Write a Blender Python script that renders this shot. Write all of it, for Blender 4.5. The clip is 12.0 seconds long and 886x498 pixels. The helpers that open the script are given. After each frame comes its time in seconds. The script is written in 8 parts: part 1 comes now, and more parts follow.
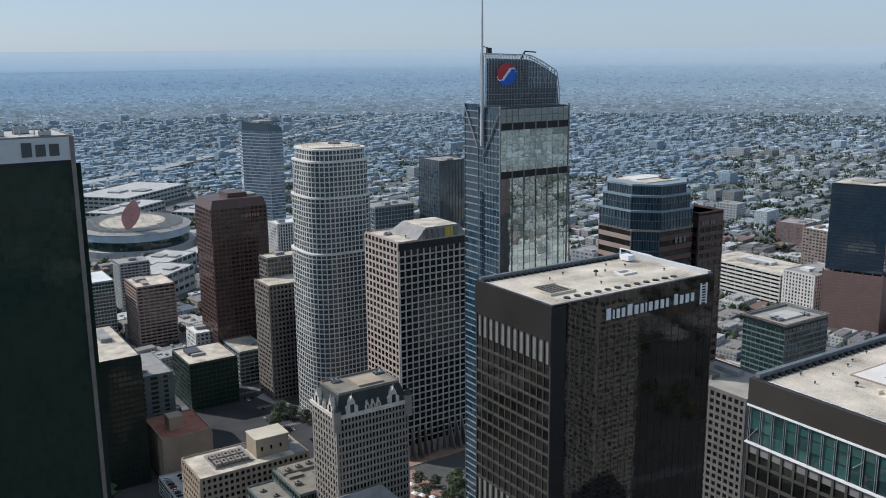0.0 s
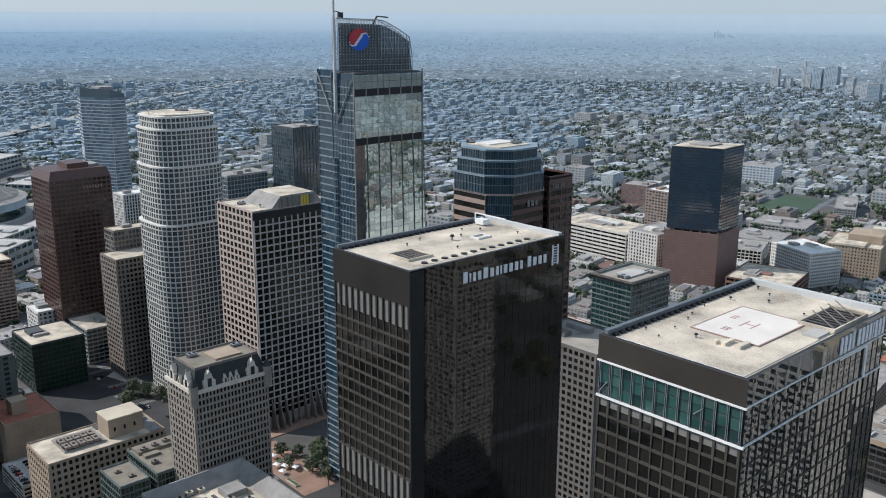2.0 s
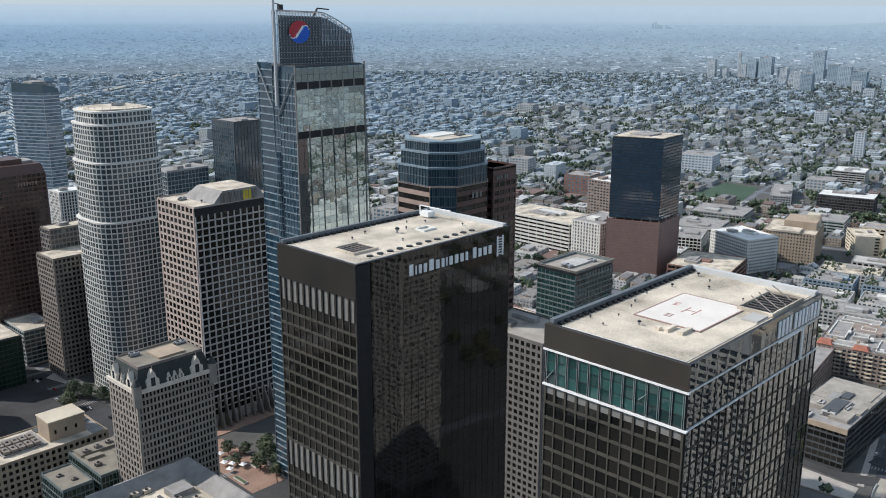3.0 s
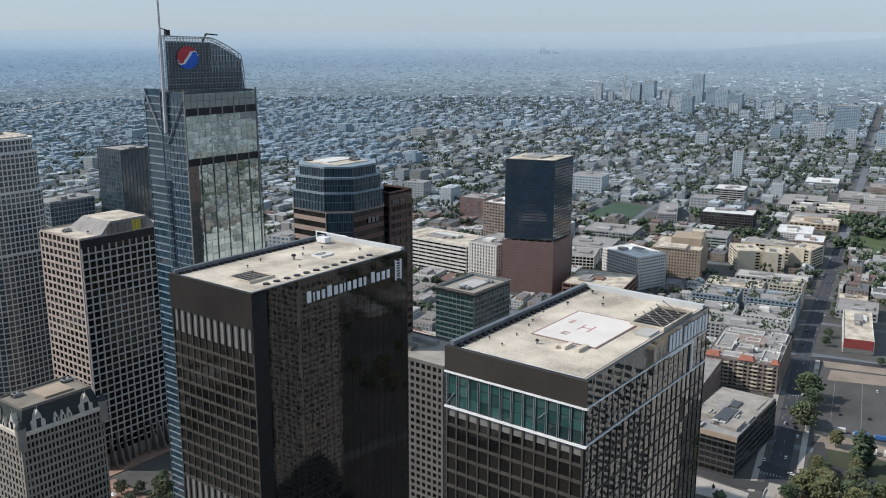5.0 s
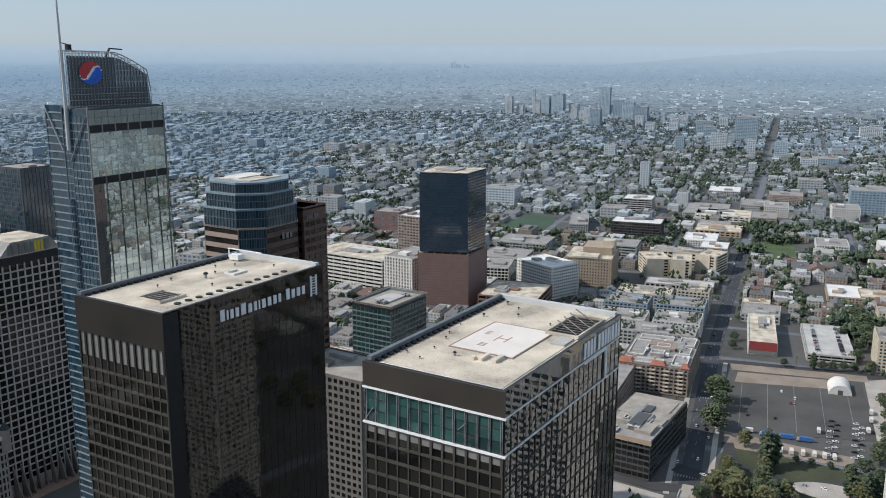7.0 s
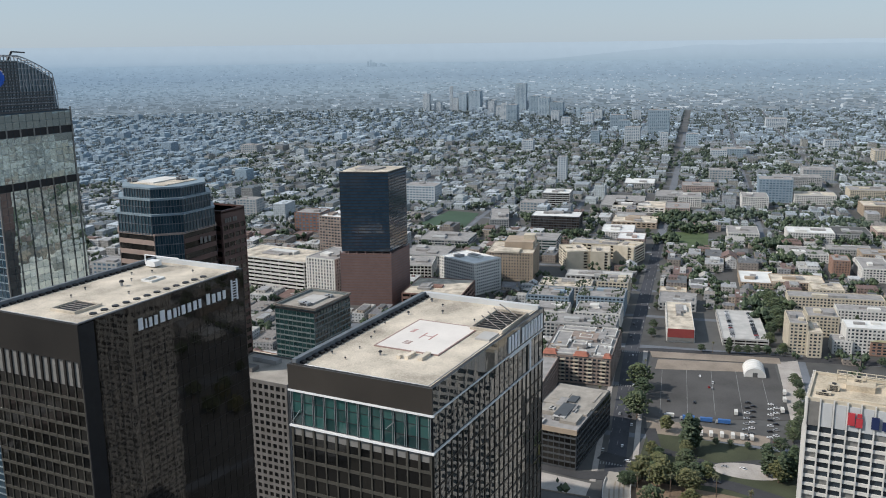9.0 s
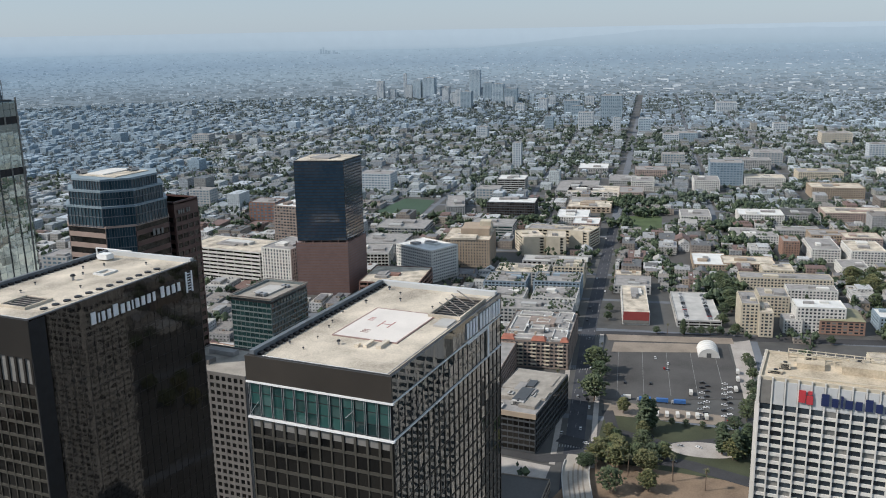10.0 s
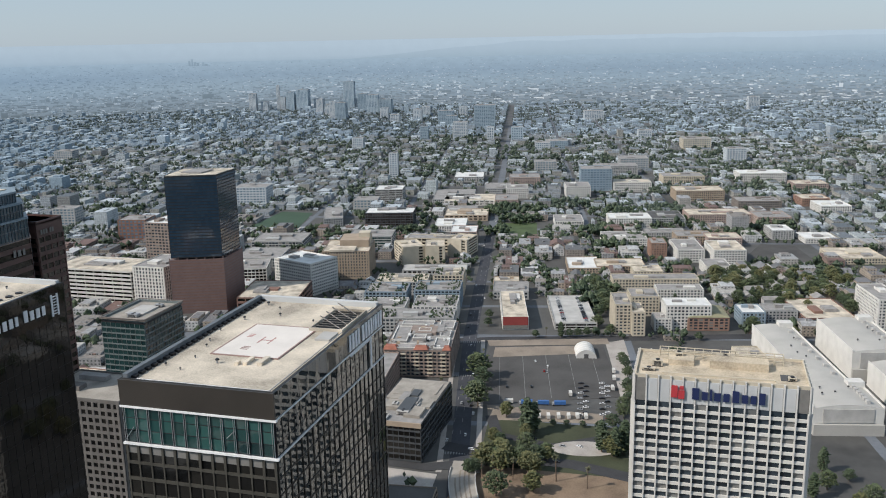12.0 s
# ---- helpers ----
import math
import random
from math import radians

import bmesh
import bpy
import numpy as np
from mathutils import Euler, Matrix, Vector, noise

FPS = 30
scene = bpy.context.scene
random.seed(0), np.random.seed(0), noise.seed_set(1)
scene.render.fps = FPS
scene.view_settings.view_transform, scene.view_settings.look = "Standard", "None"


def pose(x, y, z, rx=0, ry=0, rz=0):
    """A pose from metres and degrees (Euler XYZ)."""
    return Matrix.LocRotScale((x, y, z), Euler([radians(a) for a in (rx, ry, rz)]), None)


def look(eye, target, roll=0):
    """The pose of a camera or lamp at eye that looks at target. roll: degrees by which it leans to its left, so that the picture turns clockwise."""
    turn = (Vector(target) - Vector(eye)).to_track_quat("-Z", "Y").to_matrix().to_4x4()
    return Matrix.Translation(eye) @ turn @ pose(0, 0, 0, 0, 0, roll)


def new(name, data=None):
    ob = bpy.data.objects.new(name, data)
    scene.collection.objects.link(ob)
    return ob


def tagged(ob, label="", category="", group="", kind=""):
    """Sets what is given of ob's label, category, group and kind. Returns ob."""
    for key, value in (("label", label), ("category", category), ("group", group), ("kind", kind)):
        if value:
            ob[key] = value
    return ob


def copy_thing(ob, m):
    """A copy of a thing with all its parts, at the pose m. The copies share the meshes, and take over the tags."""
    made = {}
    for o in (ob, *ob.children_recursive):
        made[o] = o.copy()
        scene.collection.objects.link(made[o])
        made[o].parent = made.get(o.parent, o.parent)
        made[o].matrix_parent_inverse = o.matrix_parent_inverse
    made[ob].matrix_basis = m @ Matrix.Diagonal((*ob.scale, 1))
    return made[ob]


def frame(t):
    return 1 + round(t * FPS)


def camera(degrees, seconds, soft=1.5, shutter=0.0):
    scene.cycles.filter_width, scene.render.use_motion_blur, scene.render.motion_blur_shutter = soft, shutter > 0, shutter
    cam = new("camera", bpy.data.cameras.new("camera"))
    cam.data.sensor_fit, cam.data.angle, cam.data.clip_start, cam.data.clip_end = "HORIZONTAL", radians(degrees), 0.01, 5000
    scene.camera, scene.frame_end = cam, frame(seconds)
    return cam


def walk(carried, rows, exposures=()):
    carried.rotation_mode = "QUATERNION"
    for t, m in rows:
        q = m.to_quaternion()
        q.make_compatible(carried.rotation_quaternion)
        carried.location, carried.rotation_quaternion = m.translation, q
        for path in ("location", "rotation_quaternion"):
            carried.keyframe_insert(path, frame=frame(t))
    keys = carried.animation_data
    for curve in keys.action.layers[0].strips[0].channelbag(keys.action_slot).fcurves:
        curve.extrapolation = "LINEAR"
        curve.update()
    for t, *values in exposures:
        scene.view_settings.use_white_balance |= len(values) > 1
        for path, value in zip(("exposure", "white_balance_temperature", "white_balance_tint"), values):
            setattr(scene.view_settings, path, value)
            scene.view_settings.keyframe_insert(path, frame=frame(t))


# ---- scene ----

# the camera stands high in an observation tower and only turns
EYE = (0.0, 0.0, 284.0)
cam = camera(52.13, 12.0, soft=1.0)
PATH = [
    (0.0, 77.724, 0.474, -33.303), (0.5, 76.868, 0.068, -35.468), (1.0, 76.387, -0.173, -37.640),
    (1.5, 75.974, -0.305, -40.034), (2.0, 75.600, -0.193, -42.405), (2.5, 75.310, -0.126, -44.524),
    (3.0, 75.127, -0.079, -46.004), (5.0, 76.666, -0.116, -52.652), (5.5, 76.959, -0.245, -54.014),
    (6.0, 77.201, -0.248, -55.453), (6.5, 77.391, -0.197, -56.854), (7.0, 77.537, -0.076, -58.141),
    (9.0, 77.399, 0.661, -63.331), (9.5, 77.040, 0.905, -64.777), (10.0, 76.561, 1.025, -66.222),
    (10.5, 76.266, 1.044, -67.649), (11.0, 76.364, 1.146, -69.711), (11.5, 76.828, 1.196, -71.898),
    (12.0, 77.086, 1.138, -74.064),
]
walk(cam, [(t, pose(*EYE, rx, ry, rz)) for t, rx, ry, rz in PATH],
     exposures=[(0.0, 0.14, 5850, 10), (1.0, 0.18, 5900, 10), (3.0, 0.36, 6020, 10), (5.5, 0.2, 6050, 10), (12.0, 0.17, 6200, 10)])

# ---------------------------------------------------------------- light
SUN_AZ, SUN_EL = radians(126), radians(39.5)
world = bpy.data.worlds.new("sky")
scene.world = world
world.use_nodes = True
wn = world.node_tree.nodes
sky = wn.new("ShaderNodeTexSky")
sky.sky_type = "NISHITA"
sky.sun_disc = False
sky.sun_elevation = SUN_EL
sky.sun_rotation = radians(90) - SUN_AZ
sky.altitude = 100
sky.air_density, sky.dust_density, sky.ozone_density = 1.0, 0.5, 3.0
wn["Background"].inputs["Strength"].default_value = 0.104
# thin high haze greys the sky
veil = wn.new("ShaderNodeMixRGB")
veil.inputs["Fac"].default_value = 0.74
veil.inputs["Color2"].default_value = (3.75, 4.5, 5.2, 1)
world.node_tree.links.new(sky.outputs[0], veil.inputs["Color1"])
world.node_tree.links.new(veil.outputs[0], wn["Background"].inputs["Color"])
sun = new("sun", bpy.data.lights.new("sun", "SUN"))
sun.data.energy, sun.data.angle, sun.data.color = 3.95, radians(0.6), (1.0, 0.91, 0.80)
_to = Vector((math.cos(SUN_AZ) * math.cos(SUN_EL), math.sin(SUN_AZ) * math.cos(SUN_EL), math.sin(SUN_EL)))
sun.matrix_world = look(_to * 1000, (0, 0, 0))

# ---------------------------------------------------------------- materials


def material(name):
    m = bpy.data.materials.new(name)
    m.use_nodes = True
    return m, m.node_tree.nodes, m.node_tree.links, m.node_tree.nodes["Principled BSDF"]


def ramp(nodes, stops):
    r = nodes.new("ShaderNodeValToRGB")
    els = r.color_ramp.elements
    while len(els) < len(stops):
        els.new(0.5)
    for e, (p, c) in zip(els, stops):
        e.position, e.color = p, (*c, 1)
    return r


def surface(name, colour, rough=0.8, metal=0.0, scale=0.3, vary=0.25, bump=0.0, fine=4.0, spec=0.3):
    """Painted, rendered or stone surface: colour with stains at two scales and a fine relief."""
    m, n, l, b = material(name)
    tc = n.new("ShaderNodeTexCoord")
    big, small = n.new("ShaderNodeTexNoise"), n.new("ShaderNodeTexNoise")
    big.inputs["Scale"].default_value, small.inputs["Scale"].default_value = scale, fine
    big.inputs["Detail"].default_value, small.inputs["Detail"].default_value = 6, 4
    add = n.new("ShaderNodeMath")
    add.operation = "MULTIPLY_ADD"
    add.inputs[1].default_value = 0.45
    for t in (big, small):
        l.new(tc.outputs["Object"], t.inputs["Vector"])
    l.new(small.outputs["Fac"], add.inputs[0])
    l.new(big.outputs["Fac"], add.inputs[2])
    dark = [c * (1 - vary) for c in colour]
    light = [min(0.9, c * (1 + vary * 0.7)) for c in colour]
    r = ramp(n, [(0.45, dark), (0.72, colour), (0.95, light)])
    l.new(add.outputs[0], r.inputs["Fac"])
    l.new(r.outputs["Color"], b.inputs["Base Color"])
    b.inputs["Roughness"].default_value, b.inputs["Metallic"].default_value = rough, metal
    b.inputs["Specular IOR Level"].default_value = spec
    if bump:
        bp = n.new("ShaderNodeBump")
        bp.inputs["Strength"].default_value, bp.inputs["Distance"].default_value = bump, 0.1
        l.new(small.outputs["Fac"], bp.inputs["Height"])
        l.new(bp.outputs["Normal"], b.inputs["Normal"])
    return m


def glazing(name, dark, light, rough=0.06, wave=0.02, ior=1.5, metal=0.0, blinds=None, pane_scale=0.25):
    """Window glass seen from outside: dark body, clear gloss, each pane a little different and not quite flat."""
    m, n, l, b = material(name)
    geo, oi = n.new("ShaderNodeNewGeometry"), n.new("ShaderNodeObjectInfo")
    add, fr = n.new("ShaderNodeMath"), n.new("ShaderNodeMath")
    fr.operation = "FRACT"
    l.new(geo.outputs["Random Per Island"], add.inputs[0])
    l.new(oi.outputs["Random"], add.inputs[1])
    l.new(add.outputs[0], fr.inputs[0])
    stops = [(0.0, dark), (0.75, light)]
    if blinds:
        stops += [(0.86, light), (0.9, blinds)]
    r = ramp(n, stops)
    l.new(fr.outputs[0], r.inputs["Fac"])
    l.new(r.outputs["Color"], b.inputs["Base Color"])
    b.inputs["Roughness"].default_value, b.inputs["Metallic"].default_value = rough, metal
    b.inputs["IOR"].default_value = ior
    tc, nz, bp = n.new("ShaderNodeTexCoord"), n.new("ShaderNodeTexNoise"), n.new("ShaderNodeBump")
    nz.inputs["Scale"].default_value, nz.inputs["Detail"].default_value = pane_scale, 2
    l.new(tc.outputs["Object"], nz.inputs["Vector"])
    l.new(nz.outputs["Fac"], bp.inputs["Height"])
    bp.inputs["Strength"].default_value, bp.inputs["Distance"].default_value = 1.0, wave
    l.new(bp.outputs["Normal"], b.inputs["Normal"])
    return m


def varied(name, colours, rough=0.85, spec=0.3, emit=None, windows=0.0):
    """One material for many small buildings: each takes its own colour."""
    m, n, l, b = material(name)
    geo, tc, nz = n.new("ShaderNodeNewGeometry"), n.new("ShaderNodeTexCoord"), n.new("ShaderNodeTexNoise")
    nz.inputs["Scale"].default_value, nz.inputs["Detail"].default_value = 0.35, 5
    l.new(tc.outputs["Object"], nz.inputs["Vector"])
    r = ramp(n, [(i / len(colours), c) for i, c in enumerate(colours)])
    r.color_ramp.interpolation = "CONSTANT"
    l.new(geo.outputs["Random Per Island"], r.inputs["Fac"])
    mix, mr = n.new("ShaderNodeMixRGB"), n.new("ShaderNodeMapRange")
    mix.blend_type = "MULTIPLY"
    mix.inputs["Fac"].default_value = 1.0
    mr.inputs["From Min"].default_value, mr.inputs["From Max"].default_value = 0.3, 0.7
    mr.inputs["To Min"].default_value, mr.inputs["To Max"].default_value = 0.6, 1.15
    l.new(nz.outputs["Fac"], mr.inputs["Value"])
    l.new(r.outputs["Color"], mix.inputs["Color1"])
    l.new(mr.outputs[0], mix.inputs["Color2"])
    colour = mix.outputs["Color"]
    if windows:
        # rows of window openings on far walls, storey by storey, along the street grid
        turn, sep, s, fz, fs, cz, cs, both, dim = (n.new("ShaderNode" + k) for k in (
            "VectorRotate", "SeparateXYZ", "Math", "Math", "Math", "Math", "Math", "Math", "MixRGB"))
        turn.rotation_type = "Z_AXIS"
        turn.inputs["Angle"].default_value = radians(-11)
        l.new(tc.outputs["Object"], turn.inputs["Vector"])
        l.new(turn.outputs[0], sep.inputs[0])
        l.new(sep.outputs["X"], s.inputs[0])
        l.new(sep.outputs["Y"], s.inputs[1])
        for src, f, c, size in ((sep.outputs["Z"], fz, cz, 3.2), (s.outputs[0], fs, cs, 3.6)):
            f.operation, c.operation = "PINGPONG", "GREATER_THAN"
            l.new(src, f.inputs[0])
            f.inputs[1].default_value = size / 2
            l.new(f.outputs[0], c.inputs[0])
            c.inputs[1].default_value = size / 2 * 0.55
        both.operation = "MULTIPLY"
        l.new(cz.outputs[0], both.inputs[0])
        l.new(cs.outputs[0], both.inputs[1])
        fac = n.new("ShaderNodeMath")
        fac.operation = "MULTIPLY"
        fac.inputs[1].default_value = windows
        l.new(both.outputs[0], fac.inputs[0])
        l.new(fac.outputs[0], dim.inputs["Fac"])
        l.new(colour, dim.inputs["Color1"])
        dim.inputs["Color2"].default_value = (0.035, 0.04, 0.045, 1)
        colour = dim.outputs["Color"]
    l.new(colour, b.inputs["Base Color"])
    b.inputs["Roughness"].default_value, b.inputs["Specular IOR Level"].default_value = rough, spec
    if emit:
        b.inputs["Emission Color"].default_value = (*emit[:3], 1)
        b.inputs["Emission Strength"].default_value = emit[3]
    return m


M = {}
M["roof_gravel"] = surface("pale roof gravel", (0.48, 0.425, 0.345), 0.9, scale=0.09, vary=0.62, bump=0.4, fine=3)
M["roof_grey"] = surface("grey roof felt", (0.27, 0.26, 0.25), 0.9, scale=0.15, vary=0.3, fine=2)
M["roof_dark"] = surface("dark roof felt", (0.09, 0.09, 0.09), 0.9, scale=0.15, vary=0.3, fine=2)
M["roof_white"] = surface("white roof membrane", (0.62, 0.62, 0.60), 0.8, scale=0.1, vary=0.2, fine=2)
M["roof_red"] = surface("red roof coating", (0.32, 0.13, 0.09), 0.85, scale=0.15, vary=0.3, fine=2)
M["pad_white"] = surface("white helipad paint", (0.66, 0.615, 0.565), 0.7, scale=0.15, vary=0.12, fine=3)
M["concrete"] = surface("weathered concrete", (0.42, 0.41, 0.39), 0.85, scale=0.1, vary=0.25)
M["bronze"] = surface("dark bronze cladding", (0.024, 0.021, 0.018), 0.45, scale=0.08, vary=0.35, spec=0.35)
M["fascia_brown"] = surface("brown bronze fascia", (0.040, 0.034, 0.028), 0.4, scale=0.08, vary=0.3, spec=0.5)
M["crown_grey"] = surface("pale grey crown metal", (0.5, 0.51, 0.51), 0.6, scale=0.1, vary=0.12)
M["louvre"] = surface("pale grey louvre panel", (0.19, 0.183, 0.17), 0.6, scale=0.4, vary=0.15)
M["black_metal"] = surface("black painted steel", (0.02, 0.02, 0.022), 0.5, scale=0.4, vary=0.3)
M["grey_metal"] = surface("galvanised grey steel", (0.33, 0.34, 0.35), 0.45, metal=0.4, scale=0.4, vary=0.25)
M["white_metal"] = surface("white painted metal", (0.75, 0.75, 0.74), 0.45, scale=0.3, vary=0.1)
M["asphalt"] = surface("asphalt", (0.046, 0.046, 0.049), 0.9, scale=0.05, vary=0.35, fine=1.2)
M["lot_tarmac"] = surface("worn car park tarmac", (0.078, 0.075, 0.072), 0.9, scale=0.03, vary=0.35, fine=0.8)
M["paving"] = surface("pale concrete paving", (0.36, 0.33, 0.30), 0.85, scale=0.06, vary=0.3, fine=1.0)
M["street_grey"] = surface("worn grey street tarmac", (0.055, 0.055, 0.057), 0.85, scale=0.03, vary=0.3, fine=0.4)
M["soil"] = surface("dry brown soil", (0.20, 0.145, 0.10), 0.95, scale=0.06, vary=0.4, fine=0.9)
M["park_lawn"] = surface("watered park lawn", (0.072, 0.1, 0.045), 0.9, scale=0.05, vary=0.35, fine=0.8)
M["grass"] = surface("clipped lawn", (0.052, 0.058, 0.033), 0.9, scale=0.05, vary=0.4, fine=1.0)
M["pitch"] = surface("green sports pitch", (0.05, 0.085, 0.055), 0.85, scale=0.02, vary=0.2, fine=0.3)
M["granite"] = surface("grey polished granite", (0.54, 0.53, 0.495), 0.45, scale=0.2, vary=0.12)
M["pink_stone"] = surface("pinkish beige stone cladding", (0.41, 0.34, 0.30), 0.6, scale=0.2, vary=0.15)
# lightened: sun thrown back by neighbouring glass is put into this colour
M["grey_stone"] = surface("grey stone piers lightened for bounce", (0.50, 0.46, 0.43), 0.6, scale=0.2, vary=0.15)
M["cream_stone"] = surface("cream limestone", (0.28, 0.252, 0.22), 0.75, scale=0.2, vary=0.18)
M["band_stone"] = surface("rose granite bands", (0.33, 0.25, 0.21), 0.55, scale=0.2, vary=0.15)
M["brown_stone"] = surface("dark red brown granite", (0.085, 0.045, 0.038), 0.45, scale=0.15, vary=0.25, spec=0.5)
M["rose_brick"] = surface("rose brown panels", (0.29, 0.20, 0.175), 0.6, scale=0.1, vary=0.15)
M["slate"] = surface("dark green grey slate", (0.035, 0.042, 0.042), 0.6, scale=0.3, vary=0.35, bump=0.5, fine=3)
M["brick"] = surface("red brown brick", (0.21, 0.125, 0.10), 0.85, scale=0.2, vary=0.25)
M["stucco_white"] = surface("white stucco", (0.60, 0.585, 0.55), 0.8, scale=0.1, vary=0.14)
M["stucco_cream"] = surface("cream stucco", (0.50, 0.445, 0.35), 0.8, scale=0.1, vary=0.16)
M["stucco_tan"] = surface("tan stucco", (0.355, 0.285, 0.215), 0.8, scale=0.1, vary=0.18)
M["stucco_grey"] = surface("grey stucco", (0.36, 0.36, 0.35), 0.8, scale=0.1, vary=0.18)
M["stucco_blue"] = surface("blue grey stucco", (0.23, 0.29, 0.34), 0.8, scale=0.1, vary=0.18)
M["stucco_orange"] = surface("rust orange stucco", (0.29, 0.185, 0.14), 0.8, scale=0.1, vary=0.18)
M["hall_grey"] = surface("light grey hall roof", (0.42, 0.405, 0.375), 0.75, scale=0.05, vary=0.12, fine=1.5)
M["sign_white"] = surface("white sign enamel", (0.78, 0.78, 0.78), 0.5, vary=0.05)
M["sign_blue"] = surface("navy sign enamel", (0.02, 0.03, 0.09), 0.5, vary=0.1)
M["sign_red"] = surface("red sign enamel", (0.45, 0.05, 0.06), 0.5, vary=0.1)
M["sign_bright_blue"] = surface("bright blue sign enamel", (0.03, 0.12, 0.55), 0.5, vary=0.1)
M["sign_yellow"] = surface("yellow sign enamel", (0.6, 0.45, 0.03), 0.5, vary=0.1)
M["sign_grey"] = surface("grey sign enamel", (0.07, 0.075, 0.08), 0.5, vary=0.1)
M["paint_white"] = surface("worn white road paint", (0.24, 0.24, 0.235), 0.8, scale=0.8, vary=0.3)
M["paint_red"] = surface("worn red roof paint", (0.40, 0.22, 0.20), 0.8, scale=0.8, vary=0.2)
M["glass_dark"] = glazing("dark bronze glass", (0.004, 0.004, 0.004), (0.014, 0.013, 0.011), ior=1.45)
M["glass_green"] = glazing("dark green glass", (0.009, 0.026, 0.017), (0.015, 0.036, 0.024), ior=1.45, wave=0.05)
M["glass_mirror"] = glazing("bronze mirror glass", (0.006, 0.005, 0.004), (0.012, 0.01, 0.009), 0.03, wave=0.012, ior=1.52)
M["glass_teal"] = glazing("teal glass", (0.008, 0.026, 0.027), (0.02, 0.05, 0.05), 0.05, wave=0.03, ior=1.65)
M["glass_window"] = glazing("office window glass", (0.014, 0.02, 0.026), (0.045, 0.06, 0.075), 0.08, wave=0.02, ior=1.6, blinds=(0.2, 0.2, 0.19))
M["glass_blue"] = glazing("blue tower glass", (0.02, 0.045, 0.065), (0.05, 0.085, 0.11), 0.05, wave=0.03, ior=2.0)
M["glass_silver"] = glazing("silver curtain wall glass", (0.44, 0.52, 0.52), (0.50, 0.575, 0.56), 0.02, wave=0.018, ior=1.6, metal=0.85, pane_scale=0.16)
M["glass_band"] = glazing("green band glass", (0.006, 0.022, 0.024), (0.03, 0.088, 0.08), 0.05, wave=0.03, ior=1.75)
M["roof_stained"] = surface("stained cream roof felt", (0.47, 0.40, 0.30), 0.9, scale=0.09, vary=0.5, bump=0.3, fine=1.2)
M["stucco_salmon"] = surface("salmon stucco", (0.36, 0.285, 0.25), 0.8, scale=0.1, vary=0.18)
M["roof_moss"] = surface("tan green standing roof", (0.25, 0.235, 0.15), 0.8, scale=0.1, vary=0.25)
M["glass_slate"] = glazing("slate blue window glass", (0.03, 0.042, 0.05), (0.065, 0.085, 0.095), 0.08, wave=0.02, ior=1.7)
M["dirt_tan"] = surface("tan dirt and worn concrete", (0.245, 0.205, 0.165), 0.9, scale=0.05, vary=0.3, fine=0.8)
# sky reflection, and haze on far panes, is put into the pale base
M["glass_sky"] = glazing("pale blue glass, sky and haze painted in", (0.07, 0.12, 0.165), (0.15, 0.22, 0.28), 0.05, wave=0.04, ior=1.8)
M["glass_lookout"] = glazing("bright mirror glass", (0.012, 0.014, 0.014), (0.03, 0.034, 0.032), 0.02, wave=0.012, ior=2.05)
M["glass_marine"] = glazing("marine blue glass", (0.018, 0.042, 0.058), (0.042, 0.075, 0.095), 0.05, wave=0.03, ior=1.7)
M["ledge_dark"] = surface("blue grey painted steel", (0.12, 0.135, 0.15), 0.5, scale=0.4, vary=0.25)
M["avenue_tarmac"] = surface("worn dark avenue tarmac", (0.05, 0.053, 0.062), 0.9, scale=0.04, vary=0.4, fine=0.6)
M["street_pale"] = surface("pale bluish street tarmac", (0.135, 0.147, 0.165), 0.85, scale=0.03, vary=0.3, fine=0.4)
M["ledge_blue"] = surface("blue grey metal ledge", (0.20, 0.255, 0.29), 0.4, scale=0.4, vary=0.15)
# lighter copy of the bronze: sunlight is put into its colour
M["bronze_sunlit"] = surface("bronze window frame lightened for sun", (0.062, 0.058, 0.048), 0.45, scale=0.2, vary=0.3, spec=0.4)
M["glass_deep"] = glazing("deep blue glass", (0.012, 0.032, 0.052), (0.03, 0.062, 0.09), 0.05, wave=0.03, ior=1.75)
M["glass_navy"] = glazing("navy tinted glass", (0.026, 0.05, 0.08), (0.036, 0.064, 0.096), 0.04, wave=0.05, ior=1.9)
M["teal_frame"] = surface("grey green metal frame", (0.145, 0.17, 0.17), 0.5, scale=0.2, vary=0.2)
M["brown_concrete"] = surface("brown grey concrete", (0.20, 0.175, 0.155), 0.75, scale=0.2, vary=0.2)
# darker variant: the shadow over its block is put into the colour
M["dim_concrete"] = surface("shade-darkened concrete", (0.15, 0.14, 0.13), 0.8, scale=0.2, vary=0.25)
M["roof_felt"] = surface("taupe roof felt", (0.30, 0.275, 0.24), 0.9, scale=0.12, vary=0.35, fine=1.5)
M["taupe_stucco"] = surface("taupe brown stucco", (0.26, 0.21, 0.18), 0.85, scale=0.12, vary=0.25)
M["podium_plum"] = surface("plum brown panels", (0.19, 0.135, 0.125), 0.6, scale=0.1, vary=0.15)
M["pale_stone"] = surface("pale terracotta trim", (0.60, 0.55, 0.48), 0.7, scale=0.2, vary=0.18)
M["roof_olive"] = surface("weathered olive roof felt", (0.21, 0.19, 0.155), 0.9, scale=0.15, vary=0.3, fine=2)
M["brick_paving"] = surface("red brown brick paving", (0.26, 0.17, 0.13), 0.85, scale=0.08, vary=0.3, fine=1.0)
# far walls: the blue grey of haze is put into their base colours
M["far_wall_pale"] = surface("haze-paled far wall", (0.46, 0.49, 0.51), 0.8, scale=0.05, vary=0.15)
